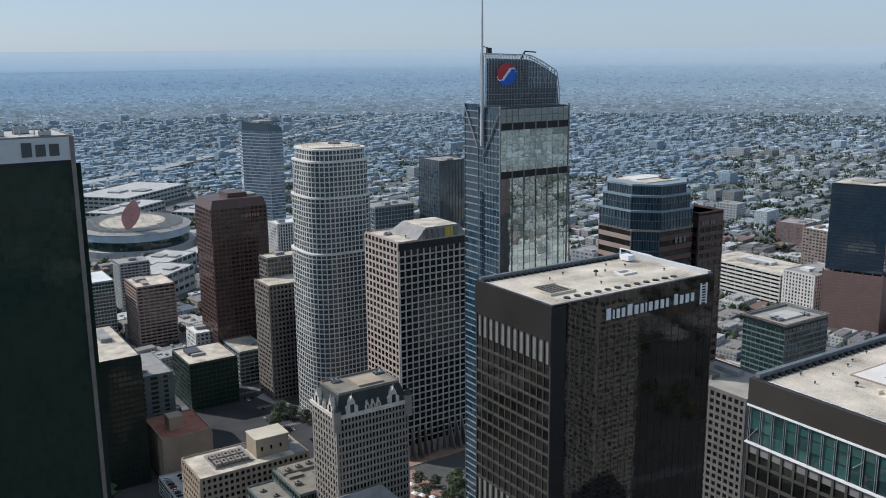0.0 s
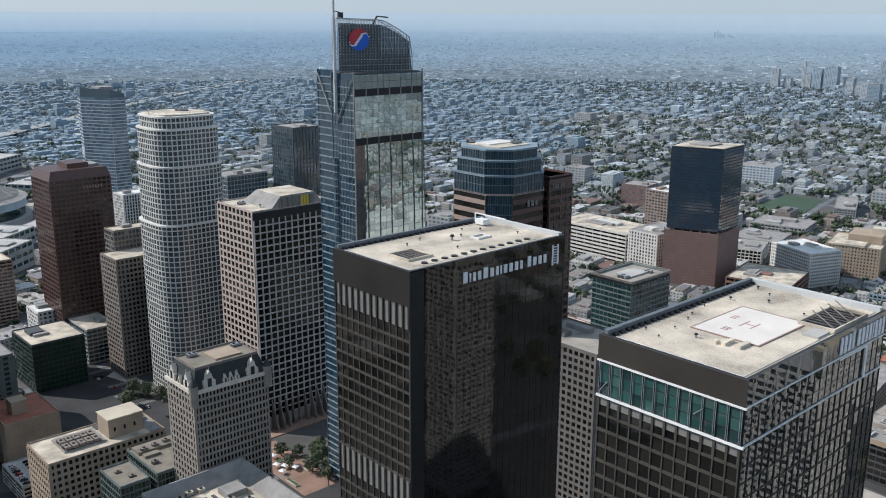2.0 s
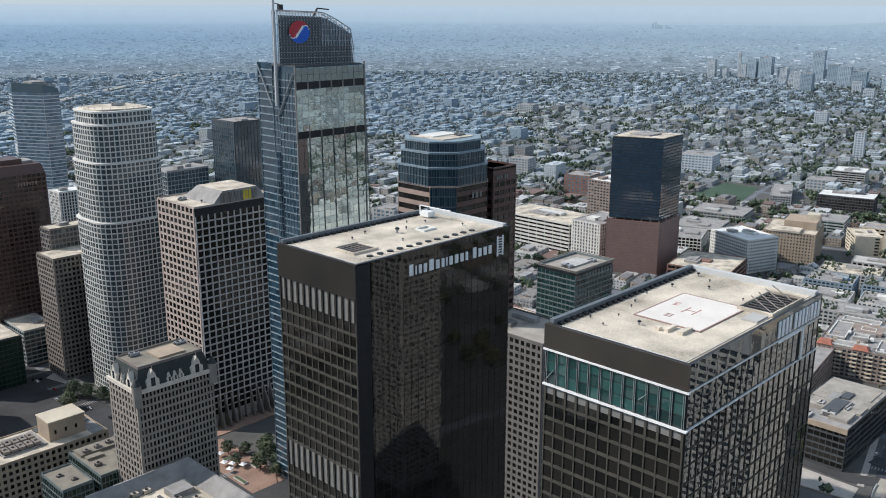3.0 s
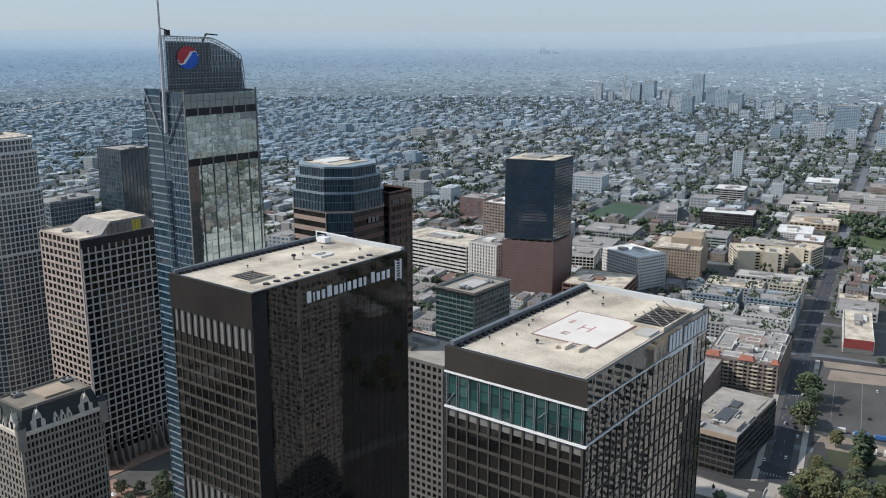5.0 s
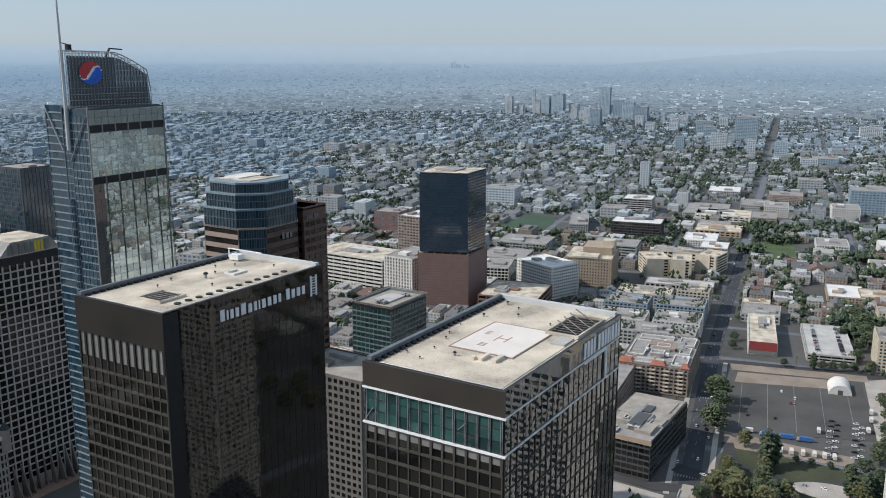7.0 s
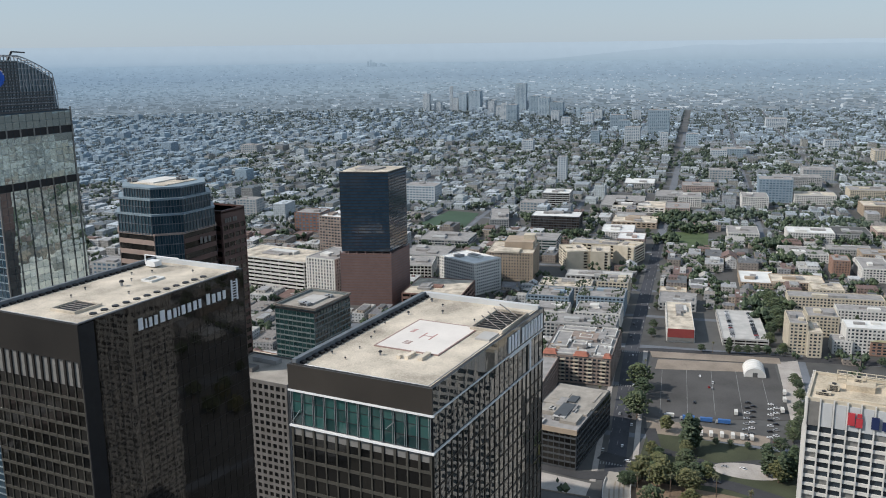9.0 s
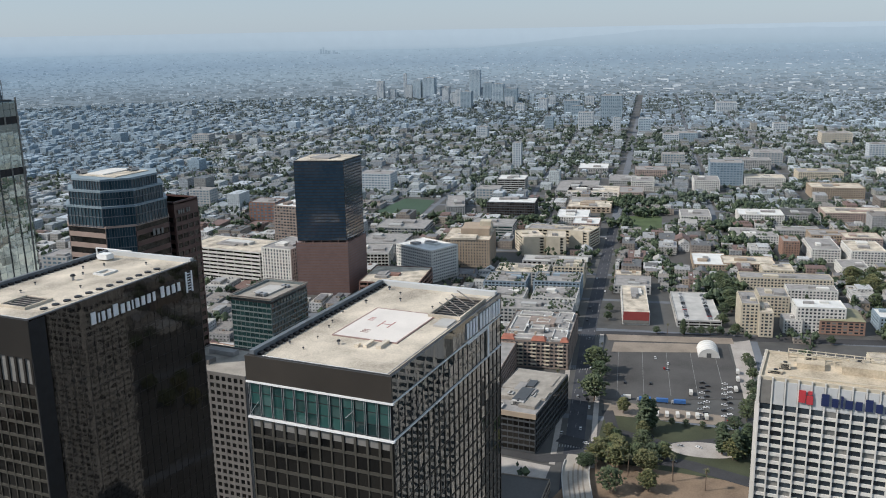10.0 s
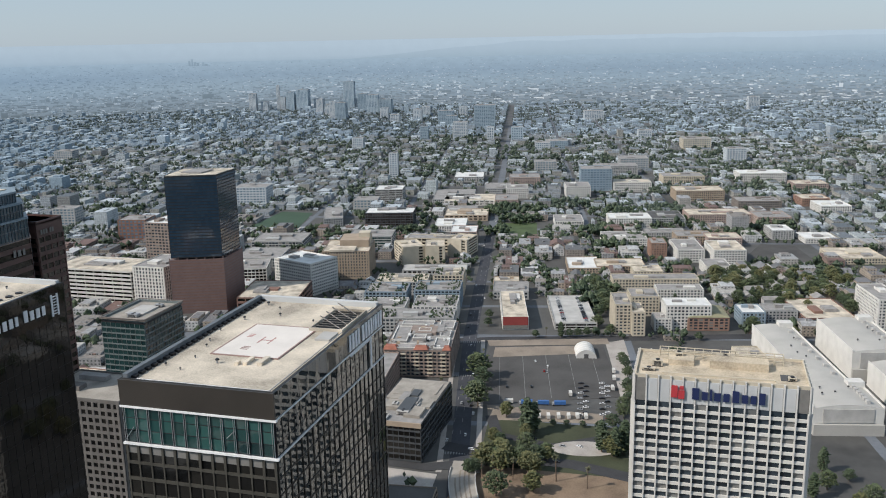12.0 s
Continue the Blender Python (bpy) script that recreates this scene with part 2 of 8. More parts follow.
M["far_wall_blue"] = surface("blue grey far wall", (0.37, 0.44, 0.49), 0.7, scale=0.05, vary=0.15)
M["far_wall_dark"] = surface("haze-paled slate far wall", (0.28, 0.345, 0.39), 0.7, scale=0.05, vary=0.15)

M["glass_brown"] = glazing("brown glass", (0.012, 0.009, 0.008), (0.04, 0.03, 0.028), 0.08, wave=0.02, ior=1.6)
M["front_red"] = surface("dark red wall paint", (0.26, 0.055, 0.05), 0.7, scale=0.1, vary=0.15)
M["rose_dark"] = surface("dark rose panel joints", (0.2, 0.12, 0.1), 0.6, vary=0.2)
M["emblem_red"] = surface("faded red emblem", (0.46, 0.23, 0.21), 0.7, scale=0.05, vary=0.15)
M["lane_grey"] = surface("worn freeway concrete", (0.30, 0.30, 0.29), 0.8, scale=0.03, vary=0.2, fine=0.5)
M["bridge_concrete"] = surface("pale bridge concrete", (0.34, 0.31, 0.27), 0.85, scale=0.08, vary=0.3)
M["awning_blue"] = surface("blue tarpaulin", (0.05, 0.14, 0.36), 0.7, vary=0.25)
M["bark"] = surface("brown bark", (0.13, 0.095, 0.07), 0.9, scale=1, vary=0.3)
for _n, _c in (("car_white", (0.7, 0.7, 0.7)), ("car_black", (0.015, 0.015, 0.018)), ("car_red", (0.28, 0.02, 0.02)), ("car_silver", (0.35, 0.36, 0.37))):
    M[_n] = surface(_n.replace("_", " ") + " paint", _c, 0.25, vary=0.05, spec=0.6)


def foliage(name, dark, mid, light):
    m, n, l, b = material(name)
    geo, oi, add, fr = n.new("ShaderNodeNewGeometry"), n.new("ShaderNodeObjectInfo"), n.new("ShaderNodeMath"), n.new("ShaderNodeMath")
    fr.operation = "FRACT"
    l.new(geo.outputs["Random Per Island"], add.inputs[0])
    l.new(oi.outputs["Random"], add.inputs[1])
    l.new(add.outputs[0], fr.inputs[0])
    r = ramp(n, [(0.0, dark), (0.5, mid), (1.0, light)])
    l.new(fr.outputs[0], r.inputs["Fac"])
    l.new(r.outputs["Color"], b.inputs["Base Color"])
    b.inputs["Roughness"].default_value = 0.7
    return m


M["leaf_mid"] = foliage("green leaves", (0.032, 0.048, 0.022), (0.058, 0.08, 0.034), (0.095, 0.115, 0.046))
M["leaf_dark"] = foliage("dark green leaves", (0.024, 0.04, 0.02), (0.043, 0.066, 0.03), (0.065, 0.09, 0.04))
M["leaf_olive"] = foliage("olive leaves", (0.052, 0.062, 0.022), (0.09, 0.098, 0.034), (0.14, 0.13, 0.05))
M["leaf_palm"] = foliage("palm fronds", (0.05, 0.06, 0.025), (0.08, 0.085, 0.04), (0.14, 0.12, 0.06))
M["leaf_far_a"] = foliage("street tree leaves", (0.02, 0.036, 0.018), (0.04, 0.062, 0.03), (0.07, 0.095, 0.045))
# the farther the trees, the more haze is mixed into their leaf colours
M["leaf_far_b"] = foliage("hazed garden tree leaves", (0.034, 0.052, 0.036), (0.056, 0.08, 0.052), (0.084, 0.108, 0.068))
M["leaf_far_d"] = foliage("haze-paled southern tree leaves", (0.095, 0.12, 0.128), (0.12, 0.15, 0.158), (0.145, 0.178, 0.182))
M["leaf_far_c"] = foliage("haze-paled distant tree leaves", (0.06, 0.08, 0.075), (0.085, 0.108, 0.10), (0.11, 0.135, 0.122))

# ---------------------------------------------------------------- mesh helpers


def link(name, bm, mats, parent=None, label=""):
    me = bpy.data.meshes.new(name)
    bm.to_mesh(me)
    bm.free()
    for m in (mats if isinstance(mats, (list, tuple)) else [mats]):
        me.materials.append(m)
    ob = new(name, me)
    if parent is not None:
        ob.parent = parent
    if label:
        ob["label"] = label
    return ob


def part(name, bm, mats, parent, label=""):
    return link(name, bm, mats, parent, label)


def box(bm, x0, y0, z0, x1, y1, z1, mat=0, bevel=0.0):
    v = [bm.verts.new(p) for p in ((x0, y0, z0), (x1, y0, z0), (x1, y1, z0), (x0, y1, z0),
                                   (x0, y0, z1), (x1, y0, z1), (x1, y1, z1), (x0, y1, z1))]
    for q in ((3, 2, 1, 0), (4, 5, 6, 7), (0, 1, 5, 4), (1, 2, 6, 5), (2, 3, 7, 6), (3, 0, 4, 7)):
        bm.faces.new([v[i] for i in q]).material_index = mat
    return v


def thing(name, x, y, z, rz, label, category, group="", kind=""):
    e = new(name)
    e.matrix_basis = pose(x, y, z, 0, 0, rz)
    return tagged(e, label, category, group, kind)


def many_boxes(name, rows, mats, side=0, top=1, gable=None):
    """One mesh of many boxes: rows of x, y, z, half sizes a, b, height h, turn; sides and tops have materials of their own."""
    r = np.asarray(rows, dtype=np.float64)
    n = len(r)
    c, s = np.cos(r[:, 6]), np.sin(r[:, 6])
    sx = np.array([-1, 1, 1, -1, -1, 1, 1, -1])
    sy = np.array([-1, -1, 1, 1, -1, -1, 1, 1])
    sz = np.array([0, 0, 0, 0, 1, 1, 1, 1])
    lx, ly = r[:, 3:4] * sx, r[:, 4:5] * sy
    v = np.stack([r[:, 0:1] + c[:, None] * lx - s[:, None] * ly, r[:, 1:2] + s[:, None] * lx + c[:, None] * ly,
                  r[:, 2:3] + r[:, 5:6] * sz], axis=2).reshape(-1, 3)
    quads = np.array([[4, 5, 6, 7], [0, 1, 5, 4], [1, 2, 6, 5], [2, 3, 7, 6], [3, 0, 4, 7]])
    f = (quads[None] + 8 * np.arange(n)[:, None, None]).reshape(-1, 4)
    me = bpy.data.meshes.new(name)
    me.vertices.add(len(v))
    me.vertices.foreach_set("co", v.ravel())
    me.loops.add(f.size)
    me.loops.foreach_set("vertex_index", f.ravel().astype(np.int32))
    me.polygons.add(len(f))
    me.polygons.foreach_set("loop_start", (np.arange(len(f)) * 4).astype(np.int32))
    me.polygons.foreach_set("material_index", np.tile([top, side, side, side, side], n).astype(np.int32))
    for m in mats:
        me.materials.append(m)
    me.update(calc_edges=True)
    me.shade_flat()
    return new(name, me)


def many_panes(name, rows, mat):
    """One mesh of many upright panes, outer faces only."""
    r = np.asarray(rows, dtype=np.float64)
    c, s = np.cos(r[:, 6]), np.sin(r[:, 6])
    lx, lz = np.array([-1, 1, 1, -1]), np.array([0, 0, 1, 1])
    ox, oy = r[:, 0] + s * 0.04, r[:, 1] - c * 0.04
    v = np.stack([ox[:, None] + c[:, None] * r[:, 3:4] * lx, oy[:, None] + s[:, None] * r[:, 3:4] * lx, r[:, 2:3] + r[:, 5:6] * lz], axis=2).reshape(-1, 3)
    me = bpy.data.meshes.new(name)
    me.from_pydata(v.tolist(), [], np.arange(len(v)).reshape(-1, 4).tolist())
    me.materials.append(mat)
    return new(name, me)


def prism(bm, pts, z0, z1, mat=0, top=None, top_pts=None):
    """An upright prism over a plan (anticlockwise points); top_pts: another plan for its upper end."""
    lo = [bm.verts.new((x, y, z0)) for x, y in pts]
    hi = [bm.verts.new((x, y, z1)) for x, y in (top_pts or pts)]
    k = len(pts)
    for i in range(k):
        bm.faces.new((lo[i], lo[(i + 1) % k], hi[(i + 1) % k], hi[i])).material_index = mat
    bm.faces.new(hi).material_index = mat if top is None else top
    bm.faces.new(lo[::-1]).material_index = mat


def slab(name, x0, y0, z0, x1, y1, z1, mats, parent, label=""):
    bm = bmesh.new()
    box(bm, x0, y0, z0, x1, y1, z1)
    return part(name, bm, mats, parent, label)


def rod(bm, p, q, r, sides=8, r2=None, mat=0):
    """A round bar from p to q, tapering to r2."""
    p, q = Vector(p), Vector(q)
    turn = (q - p).to_track_quat("Z", "Y")
    rings = []
    for at, rad in ((p, r), (q, r if r2 is None else r2)):
        rings.append([bm.verts.new(at + turn @ Vector((rad * math.cos(2 * math.pi * i / sides), rad * math.sin(2 * math.pi * i / sides), 0))) for i in range(sides)])
    for i in range(sides):
        k = (i + 1) % sides
        bm.faces.new((rings[0][i], rings[0][k], rings[1][k], rings[1][i])).material_index = mat
    bm.faces.new(rings[1]).material_index = mat
    bm.faces.new(rings[0][::-1]).material_index = mat


FOOT = []     # plans of what stands on the ground, to keep the houses off them


def building(name, x, y, label, category="office tower", rz=0.0, group="", foot=None):
    if foot:
        FOOT.append((x - foot[0], y - foot[1], x + foot[0], y + foot[1]))
    return thing(name, x, y, 0, rz, label, category, group)


def run(kind, a, b, cols, c=None, d=None):
    """Column lines of one face of a plan of half sizes a, b, from left to right as seen from outside."""
    p, q = {"W": ((-a, b), (-a, -b)), "S": ((-a, -b), (a, -b)), "E": ((a, -b), (a, b)), "N": ((a, b), (-a, b))}[kind]
    return [(p[0] + (q[0] - p[0]) * i / cols, p[1] + (q[1] - p[1]) * i / cols) for i in range(cols + 1)]


PANES = {}


def pane_mesh(w, h, mat):
    key = (round(w, 2), round(h, 2), mat.name)
    if key not in PANES:
        bm = bmesh.new()
        box(bm, -w / 2, -0.04, 0, w / 2, 0.04, h)
        me = bpy.data.meshes.new("window")
        bm.to_mesh(me)
        bm.free()
        me.materials.append(mat)
        PANES[key] = me
    return PANES[key]


def wall_run(th, pts, z0, z1, rows, frame_mat, glass_mat, pier=0.4, sill=0.35, depth=0.5, parts=0, proud=0.06, every=1,
             tilt=0.0, seed=1, pane="window", collect=None):
    """A wall of windows along the column lines pts: piers, spandrels, and a pane in every opening. The upper panes are parts
    of their own, as many as parts says; the rest are one mesh."""
    rng = random.Random(seed)
    h = (z1 - z0) / rows
    frames, rest, made = [], [], 0
    a0 = math.atan2(pts[1][1] - pts[0][1], pts[1][0] - pts[0][0])
    a1 = math.atan2(pts[-1][1] - pts[-2][1], pts[-1][0] - pts[-2][0])
    straight = abs(a0 - a1) < 1e-4
    for i, (x, y) in enumerate(pts):
        k = min(i, len(pts) - 2)
        ang = math.atan2(pts[k + 1][1] - pts[k][1], pts[k + 1][0] - pts[k][0])
        nx, ny = math.sin(ang), -math.cos(ang)
        dd = depth + proud
        if i % every == 0:
            off = (pier / 2 if i == 0 else -pier / 2 if i == len(pts) - 1 else 0) if straight else 0
            frames.append((x + nx * (dd / 2 - 0.05) + math.cos(ang) * off, y + ny * (dd / 2 - 0.05) + math.sin(ang) * off, z0, pier / 2, dd / 2 + 0.05, z1 - z0, ang))
    segs = [(pts[0], pts[-1])] if straight else list(zip(pts, pts[1:]))
    if sill > 0:
        for p, q in segs:
            ang = math.atan2(q[1] - p[1], q[0] - p[0])
            nx, ny = math.sin(ang), -math.cos(ang)
            ln = math.hypot(q[0] - p[0], q[1] - p[1])
            for j in range(rows):
                frames.append(((p[0] + q[0]) / 2 + nx * (depth / 2 - 0.05), (p[1] + q[1]) / 2 + ny * (depth / 2 - 0.05), z0 + j * h,
                               ln / 2 - 0.01, depth / 2 + 0.05, h * sill, ang))
    for j in range(rows - 1, -1, -1):
        for p, q in zip(pts, pts[1:]):
            ang = math.atan2(q[1] - p[1], q[0] - p[0])
            nx, ny = math.sin(ang), -math.cos(ang)
            w = math.hypot(q[0] - p[0], q[1] - p[1]) - (pier if every == 1 else 0.02) * 0.98
            cx, cy = (p[0] + q[0]) / 2 + nx * 0.06, (p[1] + q[1]) / 2 + ny * 0.06
            zz, hh = z0 + (j + sill) * h, h * (1 - sill)
            if made < parts:
                ob = new(pane, pane_mesh(w, hh, glass_mat))
                ob.parent = th
                ob.matrix_basis = pose(cx, cy, zz, rng.gauss(0, tilt), 0, math.degrees(ang) + rng.gauss(0, tilt))
                made += 1
            else:
                rest.append((cx, cy, zz, w / 2, 0.04, hh, ang + radians(rng.gauss(0, tilt))))
    if collect is not None:
        collect[0].extend(frames)
        collect[1].extend(rest)
        return
    if frames:
        f = many_boxes("facade_frame", frames, [frame_mat], 0, 0)
        f.parent = th
    if rest:
        g = many_panes("glazing", rest, glass_mat)
        g.parent = th
        g["kind"] = "stuff"


def flat_roof(th, a, b, z, mat, rim_mat, rim=0.9, wall=0.5, cx=0.0, cy=0.0):
    slab("roof", cx - a + wall, cy - b + wall, z - 0.6, cx + a - wall, cy + b - wall, z, mat, th)
    bm = bmesh.new()
    for x0, y0, x1, y1 in ((-a, -b, a, -b + wall), (-a, b - wall, a, b), (-a, -b + wall, -a + wall, b - wall), (a - wall, -b + wall, a, b - wall)):
        box(bm, cx + x0, cy + y0, z - 0.6, cx + x1, cy + y1, z + rim)
    part("parapet", bm, rim_mat, th)


def sign_bars(th, name, place, widths, height, mat, gap=0.35, thick=0.25, label=""):
    """A row of plain upright bars, one for each mark, on the wall that place gives."""
    at = 0.0
    for w, hgt in widths:
        if hgt > 0:
            bm = bmesh.new()
            box(bm, w * 0.11, -thick, 0, w * 0.89, 0, height * hgt)
            part("sign_bar", bm, mat, th, label).matrix_basis = place @ Matrix.Translation((at, 0, 0))
        at += w + gap


def parts_row(name, mat, parent, boxes, label=""):
    """Alike boxes, each a part of its own."""
    for k in boxes:
        slab(name, *k, mat, parent, label)


def air_handler(x, y, z, sx, sy, sz, rz=0.0, mat="grey_metal"):
    """A roof air handling unit: casing on a base frame, with fan cowls and a side louvre."""
    th = thing("air_handler", x, y, z, rz, "grey metal air handling unit standing on a flat roof", "roof unit", "roof units")
    case = slab("casing", -sx / 2, -sy / 2, 0.3, sx / 2, sy / 2, sz, M[mat], th)
    slab("base_frame", -sx / 2 - 0.15, -sy / 2 - 0.15, 0, sx / 2 + 0.15, sy / 2 + 0.15, 0.3, M["black_metal"], th)
    for k in range(max(1, int(sx / 2.5))):
        bm = bmesh.new()
        cx = -sx / 2 + (k + 0.5) * sx / max(1, int(sx / 2.5))
        rod(bm, (cx, 0, sz), (cx, 0, sz + 0.35), min(sy, 2.2) * 0.36, 12)
        part("fan_cowl", bm, M["black_metal"], case, "black round fan cowl")
    bm = bmesh.new()
    for k in range(5):
        box(bm, -sx / 2 - 0.08, -sy * 0.35, 0.5 + k * (sz - 0.7) / 5, -sx / 2 - 0.01, sy * 0.35, 0.5 + (k + 0.55) * (sz - 0.7) / 5)
    part("louvre", bm, M["black_metal"], case)
    return th


def roof_vent(x, y, z, s=1.0):
    th = thing("roof_vent", x, y, z, 0, "small dark roof vent with a cowl on gravel", "vent", "roof vents")
    bm = bmesh.new()
    rod(bm, (0, 0, 0), (0, 0, 0.9 * s), 0.28 * s, 8)
    part("pipe", bm, M["grey_metal"], th)
    bm = bmesh.new()
    rod(bm, (0, 0, 0.9 * s), (0, 0, 1.3 * s), 0.6 * s, 8, 0.35 * s)
    part("cowl", bm, M["black_metal"], th)
    return th


# ---------------------------------------------------------------- ground and distance
AV = radians(11)          # the western street grid


def uv(u, v):
    return u * math.cos(AV) - v * math.sin(AV), u * math.sin(AV) + v * math.cos(AV)


M["ground"] = surface("city ground, tarmac and dry soil", (0.075, 0.073, 0.069), 0.75, scale=0.012, vary=0.45, fine=0.09, spec=0.5)
bm = bmesh.new()
box(bm, -4900, -4900, -2, 4900, 4900, 0)
tagged(link("ground", bm, M["ground"]), "flat city ground of tarmac, yards and dry soil", "ground", kind="structure")


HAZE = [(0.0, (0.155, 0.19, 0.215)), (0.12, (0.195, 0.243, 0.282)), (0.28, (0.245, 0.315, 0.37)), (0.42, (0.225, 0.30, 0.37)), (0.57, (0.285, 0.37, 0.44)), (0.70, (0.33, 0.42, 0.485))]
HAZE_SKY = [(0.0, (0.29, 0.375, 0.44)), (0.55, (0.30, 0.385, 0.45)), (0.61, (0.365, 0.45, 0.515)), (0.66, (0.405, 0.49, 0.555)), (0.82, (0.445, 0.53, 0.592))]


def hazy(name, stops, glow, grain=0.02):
    """Plain backdrop with distant haze painted into its glow; the colour changes with height."""
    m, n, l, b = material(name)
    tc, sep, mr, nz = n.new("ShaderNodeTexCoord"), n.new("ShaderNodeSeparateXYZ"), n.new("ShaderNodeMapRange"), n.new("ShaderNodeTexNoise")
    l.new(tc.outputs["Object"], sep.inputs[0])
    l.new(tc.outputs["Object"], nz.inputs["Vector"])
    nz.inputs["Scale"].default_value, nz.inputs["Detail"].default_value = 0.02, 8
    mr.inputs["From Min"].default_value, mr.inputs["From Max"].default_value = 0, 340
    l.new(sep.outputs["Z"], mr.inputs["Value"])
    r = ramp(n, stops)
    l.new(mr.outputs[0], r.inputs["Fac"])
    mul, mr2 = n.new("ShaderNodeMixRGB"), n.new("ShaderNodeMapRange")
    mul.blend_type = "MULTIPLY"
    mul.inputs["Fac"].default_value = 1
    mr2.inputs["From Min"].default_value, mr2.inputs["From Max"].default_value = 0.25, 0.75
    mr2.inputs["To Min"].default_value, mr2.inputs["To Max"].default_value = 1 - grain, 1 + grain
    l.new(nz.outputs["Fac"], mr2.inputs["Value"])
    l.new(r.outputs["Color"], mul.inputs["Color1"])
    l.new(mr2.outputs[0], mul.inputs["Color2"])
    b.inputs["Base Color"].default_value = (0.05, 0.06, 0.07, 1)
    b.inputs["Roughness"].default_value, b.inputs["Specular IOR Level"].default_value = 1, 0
    # the painted haze is bluer and darker towards the south than the west
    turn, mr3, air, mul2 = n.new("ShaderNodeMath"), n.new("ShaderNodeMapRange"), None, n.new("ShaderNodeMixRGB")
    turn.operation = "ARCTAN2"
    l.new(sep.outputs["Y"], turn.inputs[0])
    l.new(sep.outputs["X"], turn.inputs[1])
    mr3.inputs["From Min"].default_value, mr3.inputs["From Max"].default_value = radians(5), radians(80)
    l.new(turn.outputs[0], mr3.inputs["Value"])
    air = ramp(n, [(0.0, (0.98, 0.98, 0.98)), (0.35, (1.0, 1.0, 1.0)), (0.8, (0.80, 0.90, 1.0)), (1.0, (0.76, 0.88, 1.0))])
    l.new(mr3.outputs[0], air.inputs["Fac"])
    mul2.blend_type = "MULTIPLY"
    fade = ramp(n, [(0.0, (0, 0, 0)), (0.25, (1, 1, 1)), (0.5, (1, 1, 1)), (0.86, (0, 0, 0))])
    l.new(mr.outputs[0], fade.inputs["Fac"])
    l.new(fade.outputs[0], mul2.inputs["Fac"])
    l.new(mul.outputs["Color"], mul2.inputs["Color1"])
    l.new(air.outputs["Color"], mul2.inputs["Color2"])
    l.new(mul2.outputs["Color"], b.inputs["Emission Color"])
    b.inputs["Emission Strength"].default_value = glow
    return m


M["far_haze"] = hazy("hazy far plain", HAZE, 0.85, 0.07)
M["sky_haze"] = hazy("haze over the horizon", HAZE_SKY, 0.85)


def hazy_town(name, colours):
    """Far buildings: the same painted haze glow by height, some own colour left."""
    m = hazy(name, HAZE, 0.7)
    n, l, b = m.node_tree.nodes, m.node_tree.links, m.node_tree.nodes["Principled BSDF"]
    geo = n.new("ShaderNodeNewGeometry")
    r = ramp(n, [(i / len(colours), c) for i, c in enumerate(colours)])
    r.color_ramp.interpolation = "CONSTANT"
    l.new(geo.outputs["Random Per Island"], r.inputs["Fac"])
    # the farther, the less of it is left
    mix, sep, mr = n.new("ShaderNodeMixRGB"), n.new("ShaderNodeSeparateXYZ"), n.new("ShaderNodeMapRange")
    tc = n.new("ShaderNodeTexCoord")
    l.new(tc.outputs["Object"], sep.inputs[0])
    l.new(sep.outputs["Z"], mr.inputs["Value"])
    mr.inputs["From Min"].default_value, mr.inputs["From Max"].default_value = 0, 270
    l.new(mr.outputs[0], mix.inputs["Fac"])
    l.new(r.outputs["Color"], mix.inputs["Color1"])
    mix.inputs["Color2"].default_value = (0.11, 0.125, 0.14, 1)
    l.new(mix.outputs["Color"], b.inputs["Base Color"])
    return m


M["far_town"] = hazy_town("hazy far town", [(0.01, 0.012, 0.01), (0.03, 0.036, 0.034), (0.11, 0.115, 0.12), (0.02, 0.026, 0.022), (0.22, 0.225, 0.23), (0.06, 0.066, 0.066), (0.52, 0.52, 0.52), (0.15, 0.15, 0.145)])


def far_height(rad):
    """The far plain climbs to the eye's horizon within the last stretch."""
    return 0 if rad < 4150 else 205 * ((rad - 4150) / 650) ** 1.25


def sheet(name, rows, mats):
    bm = bmesh.new()
    vs = [[bm.verts.new(p) for p in r] for r in rows]
    for p, q in zip(vs, vs[1:]):
        for i in range(len(p) - 1):
            bm.faces.new((p[i], q[i], q[i + 1], p[i + 1]))
    return link(name, bm, mats)


STEPS = 240
rows = []
for rad in (4150, 4300, 4450, 4600, 4720, 4800):
    rows.append([(rad * math.cos(2 * math.pi * i / STEPS), rad * math.sin(2 * math.pi * i / STEPS), far_height(rad) + 0.3) for i in range(STEPS + 1)])
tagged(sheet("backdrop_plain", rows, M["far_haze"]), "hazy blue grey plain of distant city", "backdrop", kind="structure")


def ridge(deg):
    """Height of the far hills by bearing, in metres at the backdrop's distance."""
    n1 = noise.noise((deg * 0.11, 3.1, 0)) * 14 + noise.noise((deg * 0.4, 7.7, 0)) * 6
    t = max(0.0, min(1.0, (25 - deg) / 14))
    west = 76 * t * t * (3 - 2 * t) + 12 * max(0.0, min(1.0, (deg - 50) / 9)) * max(0.0, min(1.0, (84 - deg) / 12))
    return 192 + west * 1.12 + n1 * (0.1 + west / 60)


def round_sheet(name, rad, heights, mats):
    rows = []
    for h in heights:
        rows.append([(rad * math.cos(math.radians(d * 0.5)), rad * math.sin(math.radians(d * 0.5)), h((d * 0.5 + 180) % 360 - 180) if callable(h) else h) for d in range(721)])
    return sheet(name, rows, mats)


